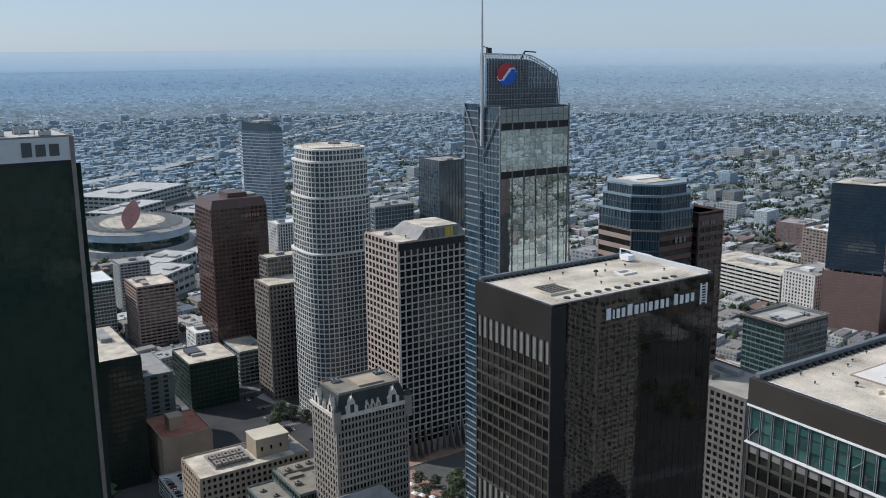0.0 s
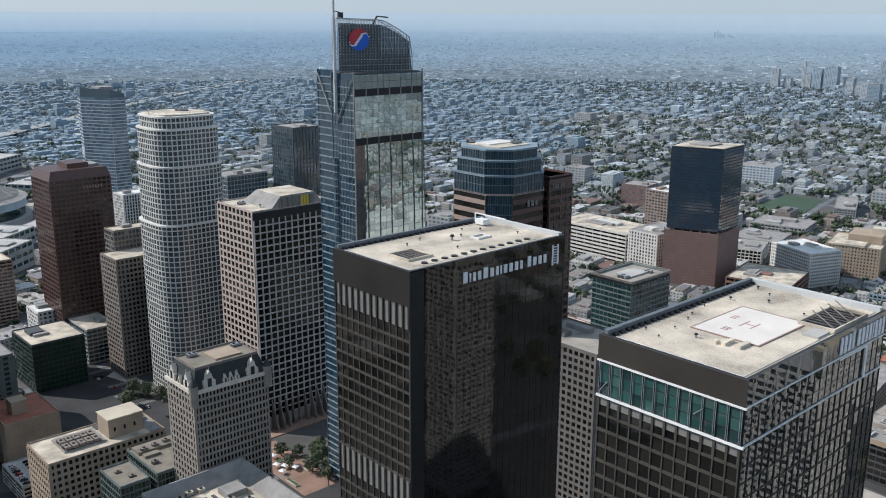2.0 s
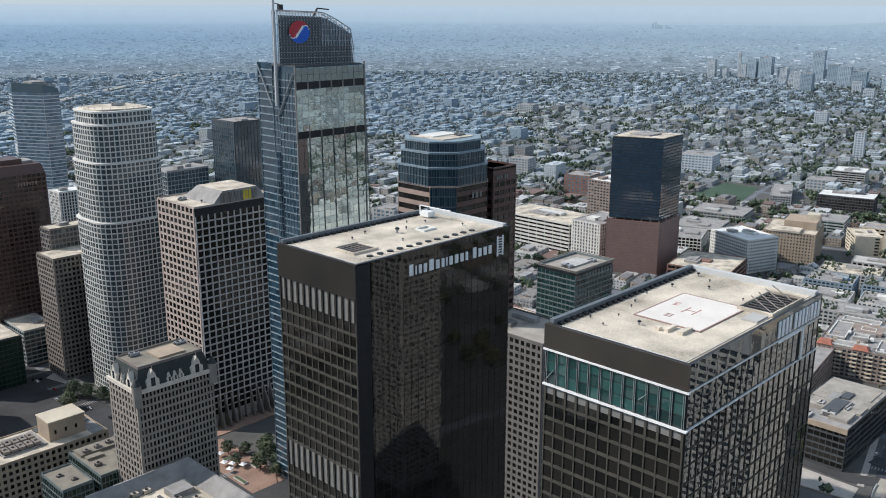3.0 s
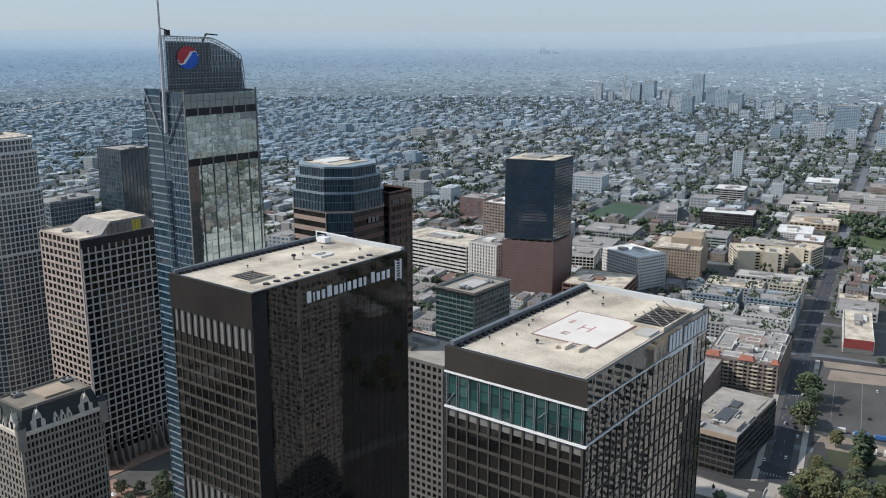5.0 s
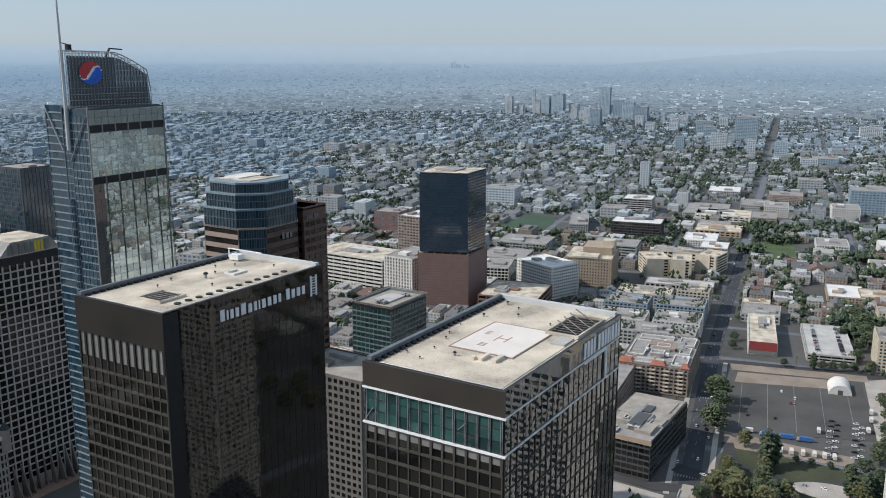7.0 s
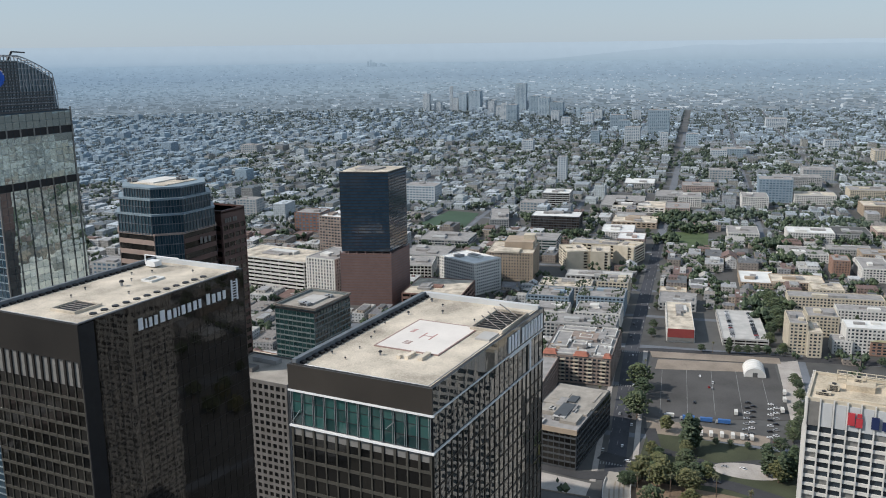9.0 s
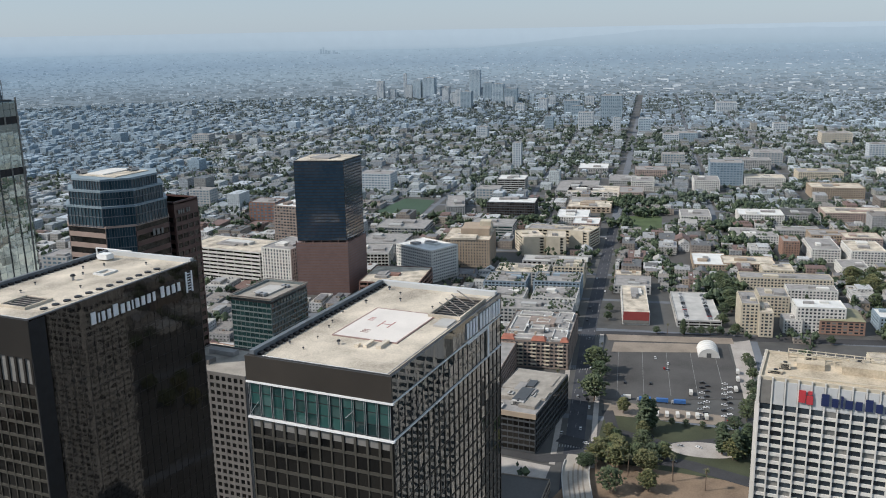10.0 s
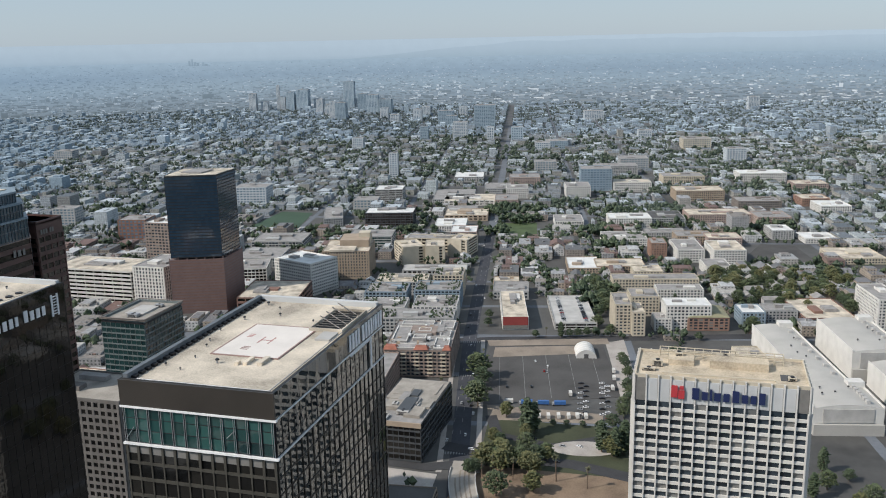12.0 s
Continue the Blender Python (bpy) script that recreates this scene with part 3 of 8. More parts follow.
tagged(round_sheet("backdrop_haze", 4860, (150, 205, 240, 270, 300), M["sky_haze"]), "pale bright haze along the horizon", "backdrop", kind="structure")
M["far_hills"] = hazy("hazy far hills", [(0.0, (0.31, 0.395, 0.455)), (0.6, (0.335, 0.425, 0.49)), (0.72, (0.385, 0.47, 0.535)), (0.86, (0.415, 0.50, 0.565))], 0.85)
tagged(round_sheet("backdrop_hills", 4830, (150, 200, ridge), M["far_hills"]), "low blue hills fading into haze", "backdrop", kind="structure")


def strip(name, pts, width, z, mat, label, category, kind="structure", height=None):
    """A road or path along a line of points, a thin slab with edges."""
    bm = bmesh.new()
    left, right = [], []
    for i, p in enumerate(pts):
        a, b = Vector(pts[max(0, i - 1)]), Vector(pts[min(len(pts) - 1, i + 1)])
        d = (b - a).normalized()
        n = Vector((-d.y, d.x))
        zz = z if height is None else height[i]
        left.append((p[0] + n.x * width / 2, p[1] + n.y * width / 2, zz))
        right.append((p[0] - n.x * width / 2, p[1] - n.y * width / 2, zz))
    t = 0.1 if height is None else 1.6
    for i in range(len(pts) - 1):
        v = [bm.verts.new(q) for q in (right[i], right[i + 1], left[i + 1], left[i])]
        w = [bm.verts.new((q[0], q[1], q[2] - t)) for q in (right[i], right[i + 1], left[i + 1], left[i])]
        bm.faces.new(v)
        for k in range(4):
            bm.faces.new((w[k], w[(k + 1) % 4], v[(k + 1) % 4], v[k]))
    return tagged(link(name, bm, M[mat]), label, category, kind=kind)


def patch(name, pts, z, mat, label, category):
    bm = bmesh.new()
    prism(bm, pts, z - 0.12, z)
    return tagged(link(name, bm, M[mat]), label, category, kind="structure")


# ---------------------------------------------------------------- twin bronze towers
def bronze_tower(x0, y0, x1, y1, top, label, kind):
    a, b = (x1 - x0) / 2, (y1 - y0) / 2
    th = building("office_tower", (x0 + x1) / 2, (y0 + y1) / 2, label, foot=(a + 12, b + 12), group="twin bronze towers")
    slab("body", -a + 0.3, -b + 0.3, 0, a - 0.3, b - 0.3, top - 1.2, M["black_metal"], th)
    if kind == "louvred":
        bands = [(top - 10.7, top, "band"), (top - 18, top - 10.7, "louvre"), (146, top - 18, 12), (137, 146, "louvre"), (1, 137, 34)]
    else:
        bands = [(top - 6.2, top, "band"), (top - 15, top - 6.2, "glass"), (top - 20, top - 15, "louvre_row"), (137, top - 20, 14), (1, 137, 34)]
    for k, (z0, z1, what) in enumerate(bands):
        if what == "band":
            bm = bmesh.new()
            box(bm, -a - 0.5, -b - 0.3, z0, -a, b + 0.3, z1)
            part("fascia", bm, M["bronze" if kind == "louvred" else "fascia_brown"], th, "plain dark bronze top band")
            parts_row("mirror_panel", M["glass_mirror" if kind == "louvred" else "glass_lookout"], th, [(-a + i * 2 * a / 17 + 0.03, -b - 0.24, z0, -a + (i + 1) * 2 * a / 17 - 0.03, -b, z1) for i in range(17)], "bronze mirror glass panel")
            bm = bmesh.new()
            box(bm, a, -b - 0.3, z0, a + 0.3, b + 0.3, z1)
            box(bm, -a, b, z0, a, b + 0.3, z1)
            part("fascia", bm, M["bronze"], th)
        elif what == "louvre":
            wall_run(th, run("W", a, b, 12), z0, z1, 1, M["bronze"], M["louvre"], 0.75, 0.0, 0.45, parts=12, pane="louvre_panel")
            wall_run(th, run("E", a, b, 12), z0, z1, 1, M["bronze"], M["louvre"], 0.75, 0.0, 0.45)
        elif what == "glass":
            wall_run(th, run("W", a, b, 12), z0 + 0.3, z1, 3, M["black_metal"], M["glass_band"], 0.16, 0.04, 0.2, parts=36, tilt=0.5, proud=0.1)
            wall_run(th, run("S", a, b, 22), z0 + 0.3, z1, 3, M["black_metal"], M["glass_lookout"], 0.12, 0.02, 0.16, parts=66, tilt=0.25, seed=5)
            bm = bmesh.new()
            for zz in (z0, z1):
                box(bm, -a - 0.75, -b - 0.7, zz - 0.22, -a - 0.02, b + 0.3, zz + 0.22)
                box(bm, -a - 0.02, -b - 0.45, zz - 0.15, a, -b - 0.02, zz + 0.15)
            part("ledge", bm, M["white_metal"], th, "bright white metal ledge")
            bm = bmesh.new()
            for i in range(13):
                y = -b + 0.4 + i * (2 * b - 0.8) / 12
                for dy in (-0.22, 0.22):
                    box(bm, -a - 0.42, y + dy - 0.05, z0 + 0.3, -a - 0.3, y + dy + 0.05, z1 - 0.3)
            part("mullion", bm, M["grey_metal"], th)
            for i in (0, 9):
                bm = bmesh.new()
                y = b - 2.8 * i - 0.4
                rod(bm, (-a - 0.36, y, z0 + 1 + i * 0.3), (-a - 0.36, y - 2.2, z0 + 4 + i * 0.2), 0.1, 6)
                part("brace", bm, M["grey_metal"], th)
        elif what == "louvre_row":
            wall_run(th, run("S", a, b, 22), z0, z1 - 0.3, 1, M["bronze"], M["glass_lookout"], 0.34, 0.06, 0.22, parts=22, tilt=0.3, seed=6)
            wall_run(th, run("W", a, b, 12), z0, z1, 1, M["bronze_sunlit"], M["glass_dark"], 0.6, 0.14, 0.35, parts=12)
            parts_row("blind_panel", M["louvre"], th, [(-a - 0.15, q[1] + 0.4, z1 - 2.4, -a - 0.02, p[1] - 0.4, z1 - 0.3) for p, q in zip(run("W", a, b, 12), run("W", a, b, 12)[1:])], "pale grey panel over a window")
        else:
            # west frames take the sun-lightened copy, east frames the dark bronze
            wall_run(th, run("W", a, b, 12), z0, z1, what, M["bronze_sunlit"], M["glass_dark"], 0.34, 0.2, 0.3, parts=110 if z0 > 100 else 0)
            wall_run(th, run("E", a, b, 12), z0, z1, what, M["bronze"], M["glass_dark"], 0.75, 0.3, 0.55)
            for f in "NS":
                mirror = kind == "louvred" or f == "N"
                wall_run(th, run(f, a, b, 22), z0, z1, what, M["black_metal" if mirror else "bronze"], M["glass_mirror" if kind == "louvred" else "glass_lookout"], 0.07 if mirror else 0.34,
                         0.03 if mirror else 0.09, 0.12 if mirror else 0.22, parts=44 if (f == "S" and z0 > 100) else 0, tilt=0.03 if mirror else 0.3, seed=k + 3)
    if kind == "louvred":
        z0, z1 = 1, top - 10.7
        for zz0, zz1 in ((top - 18, top - 10.7), (137, 146)):
            wall_run(th, run("S", a, b, 22), zz0, zz1, 2, M["bronze"], M["glass_mirror"], 0.1, 0.03, 0.12, tilt=0.03, seed=9)
        bm = bmesh.new()
        box(bm, -a - 0.4, -b - 0.4, 0, -a + 5.0, -b - 0.02, top - 0.4)
        part("corner_panel", bm, M["black_metal"], th, "black corner panel")
    # roof: gravel deck inside a low rim, with a cleaning track along two sides
    flat_roof(th, a, b, top - 0.5, M["roof_gravel"], M["bronze"], 0.55, 0.55)
    bm = bmesh.new()
    box(bm, -a + 0.6, b - 1.5, top - 0.5, a - 2.0, b - 0.3, top + 1.0, bevel=0.2)
    part("cleaning_track", bm, M["ledge_dark"], th, "blue grey steel cleaning track")
    parts_row("track_bracket", M["black_metal"], th, [(-a + 2 + i * (2 * a - 5) / 25, b - 2.6, top - 0.5, -a + 3.4 + i * (2 * a - 5) / 25, b - 1.52, top + 0.1) for i in range(26)])
    bm = bmesh.new()
    box(bm, a - 2.2, -b + 0.6, top - 0.5, a - 0.6, b - 0.6, top + 0.9)
    part("screen_wall", bm, M["crown_grey"], th, "pale metal screen along the roof edge")
    bm = bmesh.new()
    rod(bm, (-a + 1.3, -b + 1.4, top - 0.2), (a - 2.6, -b + 1.4, top - 0.2), 0.12, 6)
    rod(bm, (-a + 1.3, -b + 1.4, top - 0.2), (-a + 1.3, b - 3.4, top - 0.2), 0.12, 6)
    part("conduit", bm, M["grey_metal"], th)
    return th, a, b


S_WALL = lambda a, b, s, z: pose(-a + s, -b - 0.3, z, 0, 0, 0)

th, a, b = bronze_tower(162, 191, 230, 228, 213, "dark bronze and black glass office tower with a pale flat roof", "louvred")
# plain white bars for the lettering, with one tall emblem at the end
bars = [(2.2, 1.25), (0.7, 1), (1.5, 1), (1.6, 1), (2.4, 1.25), (1.9, 1), (1.5, 1), (0.7, 1), (1.9, 1), (1.9, 1), (1.8, 1), (1.4, 1), (0.8, 0), (2.0, 1.25), (1.9, 1), (1.9, 1), (1.7, 1)]
sign_bars(th, "sign", S_WALL(a, b, 20.5, 205.3), bars, 2.8, M["sign_white"], 0.66, label="plain white sign bar")
bm = bmesh.new()
for k in range(2):
    box(bm, 61.5 + k * 2.6 - a, -b - 0.55, 203.6, 62.2 + k * 2.6 - a, -b - 0.3, 210.5)
for k in range(7):
    box(bm, 62.4 - a, -b - 0.5, 204.2 + k * 0.9, 63.9 - a, -b - 0.3, 204.5 + k * 0.9)
part("sign_emblem", bm, M["sign_white"], th)
bm = bmesh.new()
# the black floor at roof level stands in for the shade of a pit
box(bm, 8 - a, 10 - b, 212.4, 17 - a, 19 - b, 212.7, 0)
for k in range(6):
    rod(bm, (8.5 - a + k * 1.6, 10.4 - b, 213.0), (8.5 - a + k * 1.6, 18.6 - b, 213.0), 0.14, 5, mat=1)
for x0, y0, x1, y1 in ((7.6, 9.6, 17.4, 10), (7.6, 19, 17.4, 19.4), (7.6, 10, 8, 19), (17, 10, 17.4, 19)):
    box(bm, x0 - a, y0 - b, 212.4, x1 - a, y1 - b, 213.3, 2)
part("plant_well", bm, [M["black_metal"], M["bronze"], M["roof_gravel"]], th, "plant well, its dark depth painted as a black floor")
for k in range(12):
    bm = bmesh.new()
    rod(bm, (10 + k * 4.1 - a, 5.2 - b, 212.5), (10 + k * 4.1 - a, 5.2 - b, 212.95), 1.05, 14)
    part("fan_grille", bm, M["black_metal"], th, "round dark fan grille")
slab("fan_deck", 8.2 - a, 3.6 - b, 212.4, 58 - a, 6.8 - b, 212.62, M["roof_gravel"], th)
bm = bmesh.new()
for x0, y0, x1, y1 in ((43, 19.5, 49, 20), (43, 15.5, 49, 16), (43, 16, 43.5, 19.5), (48.5, 16, 49, 19.5)):
    box(bm, x0 - a, y0 - b, 212.5, x1 - a, y1 - b, 213.1)
part("hatch_kerb", bm, M["roof_white"], th)
roof_vent(198, 212, 212.5, 1.5)
for x, y in ((182, 216), (190, 219), (204, 214), (215, 216), (221, 204), (192, 203), (210, 220)):
    roof_vent(x, y, 212.5, 0.7)
dav = thing("roof_davit", 221, 224.6, 213.3, 0, "white window cleaning davit arm on the roof edge", "davit")
bm = bmesh.new()
rod(bm, (0, 0, 0), (0, 0, 3.2), 0.25, 8)
part("mast", bm, M["white_metal"], dav)
bm = bmesh.new()
rod(bm, (0, 0, 3.2), (2, -13, 2.6), 0.22, 8)
part("jib", bm, M["white_metal"], dav)
bm = bmesh.new()
box(bm, -1, -5, -0.4, 2.2, -1, 1.4)
part("carriage", bm, M["white_metal"], dav)

th, a, b = bronze_tower(161, 84.5, 228, 121.5, 213, "dark bronze office tower with a white helipad on its roof", "glazed")
bars = [(1.5, 1), (1.7, 1), (1.6, 1), (1.3, 1), (0.7, 0), (1.8, 1), (1.7, 1), (1.5, 1), (1.5, 1), (0.7, 1), (1.8, 1), (1.6, 1), (1.5, 1)]
sign_bars(th, "sign", S_WALL(a, b, 41.5, 207.6), bars, 4.2, M["sign_white"], 0.45, label="plain white sign bar")
bm = bmesh.new()
box(bm, 56 - a, -b - 0.62, 198.2, 57 - a, -b - 0.4, 206.6)
box(bm, 42 - a, -b - 0.62, 206.2, 56 - a, -b - 0.4, 206.6)
part("sign_frame", bm, M["white_metal"], th)
# helipad
bm = bmesh.new()
box(bm, 181.5 - 194.5, 93.5 - 103, 212.4, 204.5 - 194.5, 110.5 - 103, 212.72, 0)
for x0, y0, x1, y1 in ((181.1, 93.1, 204.9, 93.5), (181.1, 110.5, 204.9, 110.9), (181.1, 93.5, 181.5, 110.5), (204.5, 93.5, 204.9, 110.5)):
    box(bm, x0 - 194.5, y0 - 103, 212.4, x1 - 194.5, y1 - 103, 212.76, 1)
for x0, y0, x1, y1 in ((190.6, 100.4, 195.4, 100.8), (190.6, 103.2, 195.4, 103.6), (192.8, 100.8, 193.2, 103.2)):
    box(bm, x0 - 194.5, y0 - 103, 212.72, x1 - 194.5, y1 - 103, 212.75, 2)
for k in range(3):
    box(bm, 194.4 - 194.5 + k * 1.0, 106.8 - 103, 212.72, 194.9 - 194.5 + k * 1.0, 108.2 - 103, 212.75, 2)
    box(bm, 185.5 - 194.5 + k * 0.9, 103.5 - 103, 212.72, 186.0 - 194.5 + k * 0.9, 105.5 - 103, 212.75, 1)
part("helipad", bm, [M["pad_white"], M["rose_brick"], M["paint_red"]], th, "square white helipad with a red letter H")
bm = bmesh.new()
# no depth is built here: the black floor paints the pit's shade
box(bm, 203 - 194.5, 86.2 - 103, 212.35, 220 - 194.5, 94.5 - 103, 212.65, 0)
for k in range(9):
    rod(bm, (203.8 + k * 1.9 - 194.5, 86.6 - 103, 213.1), (203.8 + k * 1.9 - 194.5, 94.2 - 103, 213.1), 0.16, 5, mat=1)
for k in range(4):
    rod(bm, (205 + k * 4 - 194.5, 87 - 103, 212.8), (208 + k * 4 - 194.5, 94 - 103, 215.0), 0.18, 5, mat=1)
for x0, y0, x1, y1 in ((202.5, 85.8, 220.5, 86.2), (202.5, 94.5, 220.5, 94.9), (202.5, 86.2, 203, 94.5), (220, 86.2, 220.5, 94.5)):
    box(bm, x0 - 194.5, y0 - 103, 212.4, x1 - 194.5, y1 - 103, 213.5, 2)
part("plant_well", bm, [M["black_metal"], M["bronze"], M["roof_gravel"]], th, "plant well with steel frames, its dark depth painted black")
slab("hatch", 196 - 194.5, 86.6 - 103, 212.4, 202 - 194.5, 90.5 - 103, 213.0, M["concrete"], th, "pale grey roof hatch")
for x0, y0, x1, y1 in ((176, 98.5, 180, 99.5), (176.5, 95, 181, 96.2), (175.5, 100.5, 177, 101.5)):
    slab("curb_box", x0 - 194.5, y0 - 103, 212.4, x1 - 194.5, y1 - 103, 213.3, M["roof_gravel"], th)
for x, y, s in ((176, 106, 0.90), (172, 117, 0.54), (208, 116, 0.78), (219, 111, 0.60), (213, 108, 0.72), (190, 116, 0.54), (198, 117.5, 0.48), (178, 113, 0.48), (210, 97, 0.54), (170, 112, 0.48), (222, 116, 0.84), (186, 114.6, 0.54)):
    roof_vent(x, y, 212.5, s)

# ---------------------------------------------------------------- pale gridded bank tower
th = building("office_tower", 354, -10, "pale concrete office tower with deep gridded windows and a beige roof", foot=(25, 42))
a, b = 15, 32
slab("body", -a + 0.4, -b + 0.4, 0, a - 0.4, b - 0.4, 156, M["concrete"], th)
for f, cols in (("W", 14), ("S", 7), ("E", 14), ("N", 7)):
    wall_run(th, run(f, a, b, cols), 6, 146.2, 41, M["stucco_white"], M["glass_window"], 0.55, 0.36, 0.7, parts=140 if f == "W" else 14 if f == "S" else 0, proud=0.55)
for i in range(14):
    y0, y1 = b - (i + 1) * 2 * b / 14 + 0.4, b - i * 2 * b / 14 - 0.4
    slab("band_panel", -a - 0.4, y0, 146.4, -a, y1, 155.6, M["louvre"] if i in (0, 13) else M["crown_grey"], th)
for f in ("W", "S", "E", "N"):
    for x, y in run(f, a, b, 14 if f in "WE" else 7):
        dx, dy = {"W": (-1, 0), "E": (1, 0), "S": (0, -1), "N": (0, 1)}[f]
        slab("fin", x - 0.28 + dx * 0.5, y - 0.28 + dy * 0.5, 146.2, x + 0.28 + dx * 0.5, y + 0.28 + dy * 0.5, 157.0, M["stucco_white"], th)
slab("fascia", -a + 0.2, -b, 146.2, a, -b + 0.3, 156, M["louvre"], th)
flat_roof(th, a, b, 156.2, M["roof_stained"], M["stucco_cream"], 0.8, 0.5)
bm = bmesh.new()
box(bm, -a - 1.15, 15.6, 148.8, -a - 0.82, 18.0, 153.6)
box(bm, -a - 1.15, 13.0, 148.4, -a - 0.82, 15.3, 151.8)
box(bm, -a - 1.15, 13.4, 152.2, -a - 0.82, 14.9, 153.6)
part("sign_emblem", bm, M["sign_red"], th, "red emblem")
sign_bars(th, "sign", pose(-a - 0.85, 10.6, 148.6, 0, 0, -90), [(3.4, 1), (2.8, 0.72), (1.1, 1), (3.1, 0.72), (2.9, 0.72), (3.2, 1), (2.9, 0.72), (2.7, 0.72), (2.9, 1)], 4.6, M["sign_blue"], 0.28, label="plain navy sign bar")
slab("penthouse", -1, -18, 156.2, 6, 4, 159.4, M["roof_stained"], th, "low beige plant housing")
slab("penthouse", 0, 10, 156.2, 6, 20, 158.4, M["roof_stained"], th, "low beige plant housing")
# a raised slab whose dark felt stands in for a recess's shade
slab("roof_well", -9, -27, 156.2, -3, -22, 156.5, M["roof_dark"], th, "dark felt slab painting the shade of a roof well")
slab("roof_kerb", -11, -20, 156.2, -10.4, 22, 156.9, M["stucco_cream"], th)
bm = bmesh.new()
for x in (7, 10.5):
    for k in range(15):
        rod(bm, (x, -24 + k * 3.4, 156.2), (x, -24 + k * 3.4, 160.2), 0.2, 5)
    for z in (158.2, 160.1):
        rod(bm, (x, -24, z), (x, 23.6, z), 0.2, 5)
for k in range(15):
    rod(bm, (7, -24 + k * 3.4, 160.1), (10.5, -24 + k * 3.4, 160.1), 0.16, 5)
part("pipe_rack", bm, M["stucco_cream"], th)
for x, y, w, d, h in ((360, 6, 3, 3, 3.6), (352, 14, 2.4, 4, 2.5), (362, -12, 5, 7, 2.8), (346, -36, 2.2, 3, 1.4), (346, 17, 2, 5, 1.2)):
    air_handler(x, y, 156.2, w, d, h, mat="stucco_cream")

# ---------------------------------------------------------------- black tower with a white crown
th = building("office_tower", 62, 486, "black glass office tower with pale crown band and corner post", foot=(40, 40))
slab("body", -28, -25, 0, 28, 25, 235, M["black_metal"], th)
wall_run(th, [(-28 + i * 3.5, -25) for i in range(17)], 2, 233, 58, M["black_metal"], M["glass_green"], 0.1, 0.03, 0.04, parts=64, tilt=0.1, seed=8)
wall_run(th, [(-28, 25 - i * 3.57) for i in range(15)], 2, 233, 58, M["black_metal"], M["glass_green"], 0.12, 0.05, 0.15)
bm = bmesh.new()
box(bm, -28.4, -25.5, 235, 28.4, 25.4, 246)
part("crown", bm, M["crown_grey"], th, "pale metal crown band")
bm = bmesh.new()
box(bm, 26.6, -25.9, 0, 28.6, -25.0, 246.2)
part("corner_post", bm, M["brown_concrete"], th, "grey concrete corner post")
slab("rear_wing", 28, -22, 0, 31.5, 20, 233, M["glass_green"], th, "dark glass wing")
flat_roof(th, 28, 25, 246.2, M["hall_grey"], M["louvre"], 0.7, 0.5)
sign_bars(th, "sign", pose(4.5, -25.55, 237.4, 0, 0, 0), [(5.8, 1.2), (5.6, 1), (5.6, 1)], 5.6, M["sign_grey"], 0.4, label="plain dark grey sign bar")
for x, y, h in ((-6, 0, 14), (8, -6, 11), (14, -10, 9), (20, 2, 12), (2, 6, 8), (12, 8, 10), (17, -4, 7), (-2, -14, 9)):
    bm = bmesh.new()
    rod(bm, (x, y, 246), (x, y, 246 + h), 0.35, 6, 0.12)
    rod(bm, (x - 1.2, y, 246 + h * 0.7), (x + 1.2, y, 246 + h * 0.72), 0.12, 5)
    part("antenna", bm, M["grey_metal"], th, "thin grey antenna mast")
for x, y, w, d, h in ((-4, -8, 9, 6, 3), (10, 4, 7, 5, 4), (18, -14, 5, 4, 2.5)):
    air_handler(62 + x, 486 + y, 246.2, w, d, h)

# ---------------------------------------------------------------- rounded white granite tower
th = building("office_tower", 311.5, 636, "white granite office tower with rounded corners and stepped tiers", foot=(36, 36))


def squircle(r, cols, p=3.6):
    pts = []
    for i in range(cols + 1):
        t = -2 * math.pi * i / cols + math.pi
        c, s = math.cos(-t), math.sin(-t)
        k = (abs(c) ** p + abs(s) ** p) ** (-1 / p)
        pts.append((r * k * c, r * k * s))
    return pts


tiers = [(0, 134, 28.0, 34), (134, 177, 26.6, 11), (177, 204, 25.4, 7), (204, 213, 23.4, 2)]
for z0, z1, r, rws in tiers:
    plan = squircle(r, 52)
    bm = bmesh.new()
    prism(bm, plan[:-1], z0, z1)
    part("core", bm, M["granite"], th)
    wall_run(th, plan, z0, z1, rws, M["granite"], M["glass_slate"], 0.8, 0.23, 0.16, parts=70 if z0 > 100 else 20)
    bm = bmesh.new()
    prism(bm, squircle(r + 0.9, 60)[:-1], z1 - 0.7, z1 + 0.5)
    part("ledge", bm, M["stucco_white"], th, "pale rounded ledge")
bm = bmesh.new()
prism(bm, squircle(21, 40)[:-1], 213, 214.6)
part("roof", bm, M["roof_gravel"], th)
bm = bmesh.new()
for k in range(24):
    an = k / 24 * 2 * math.pi
    rod(bm, (21.5 * math.cos(an), 21.5 * math.sin(an), 213), (21.5 * math.cos(an), 21.5 * math.sin(an), 216), 0.15, 5)
part("railing_post", bm, M["grey_metal"], th)
air_handler(318, 640, 214.6, 8, 6, 2.2)

# ---------------------------------------------------------------- brown gridded tower with a hipped crown
th = building("office_tower", 335.5, 542, "pinkish stone office tower with square windows and a sloped crown", foot=(48, 40))
a, b = 32.5, 23.5
slab("body", -a + 0.3, -b + 0.3, 0, a - 0.3, b - 0.3, 157.5, M["grey_stone"], th)
wall_run(th, run("W", a, b, 9), 8, 157, 31, M["pink_stone"], M["glass_dark"], 1.5, 0.33, 0.4, parts=90)
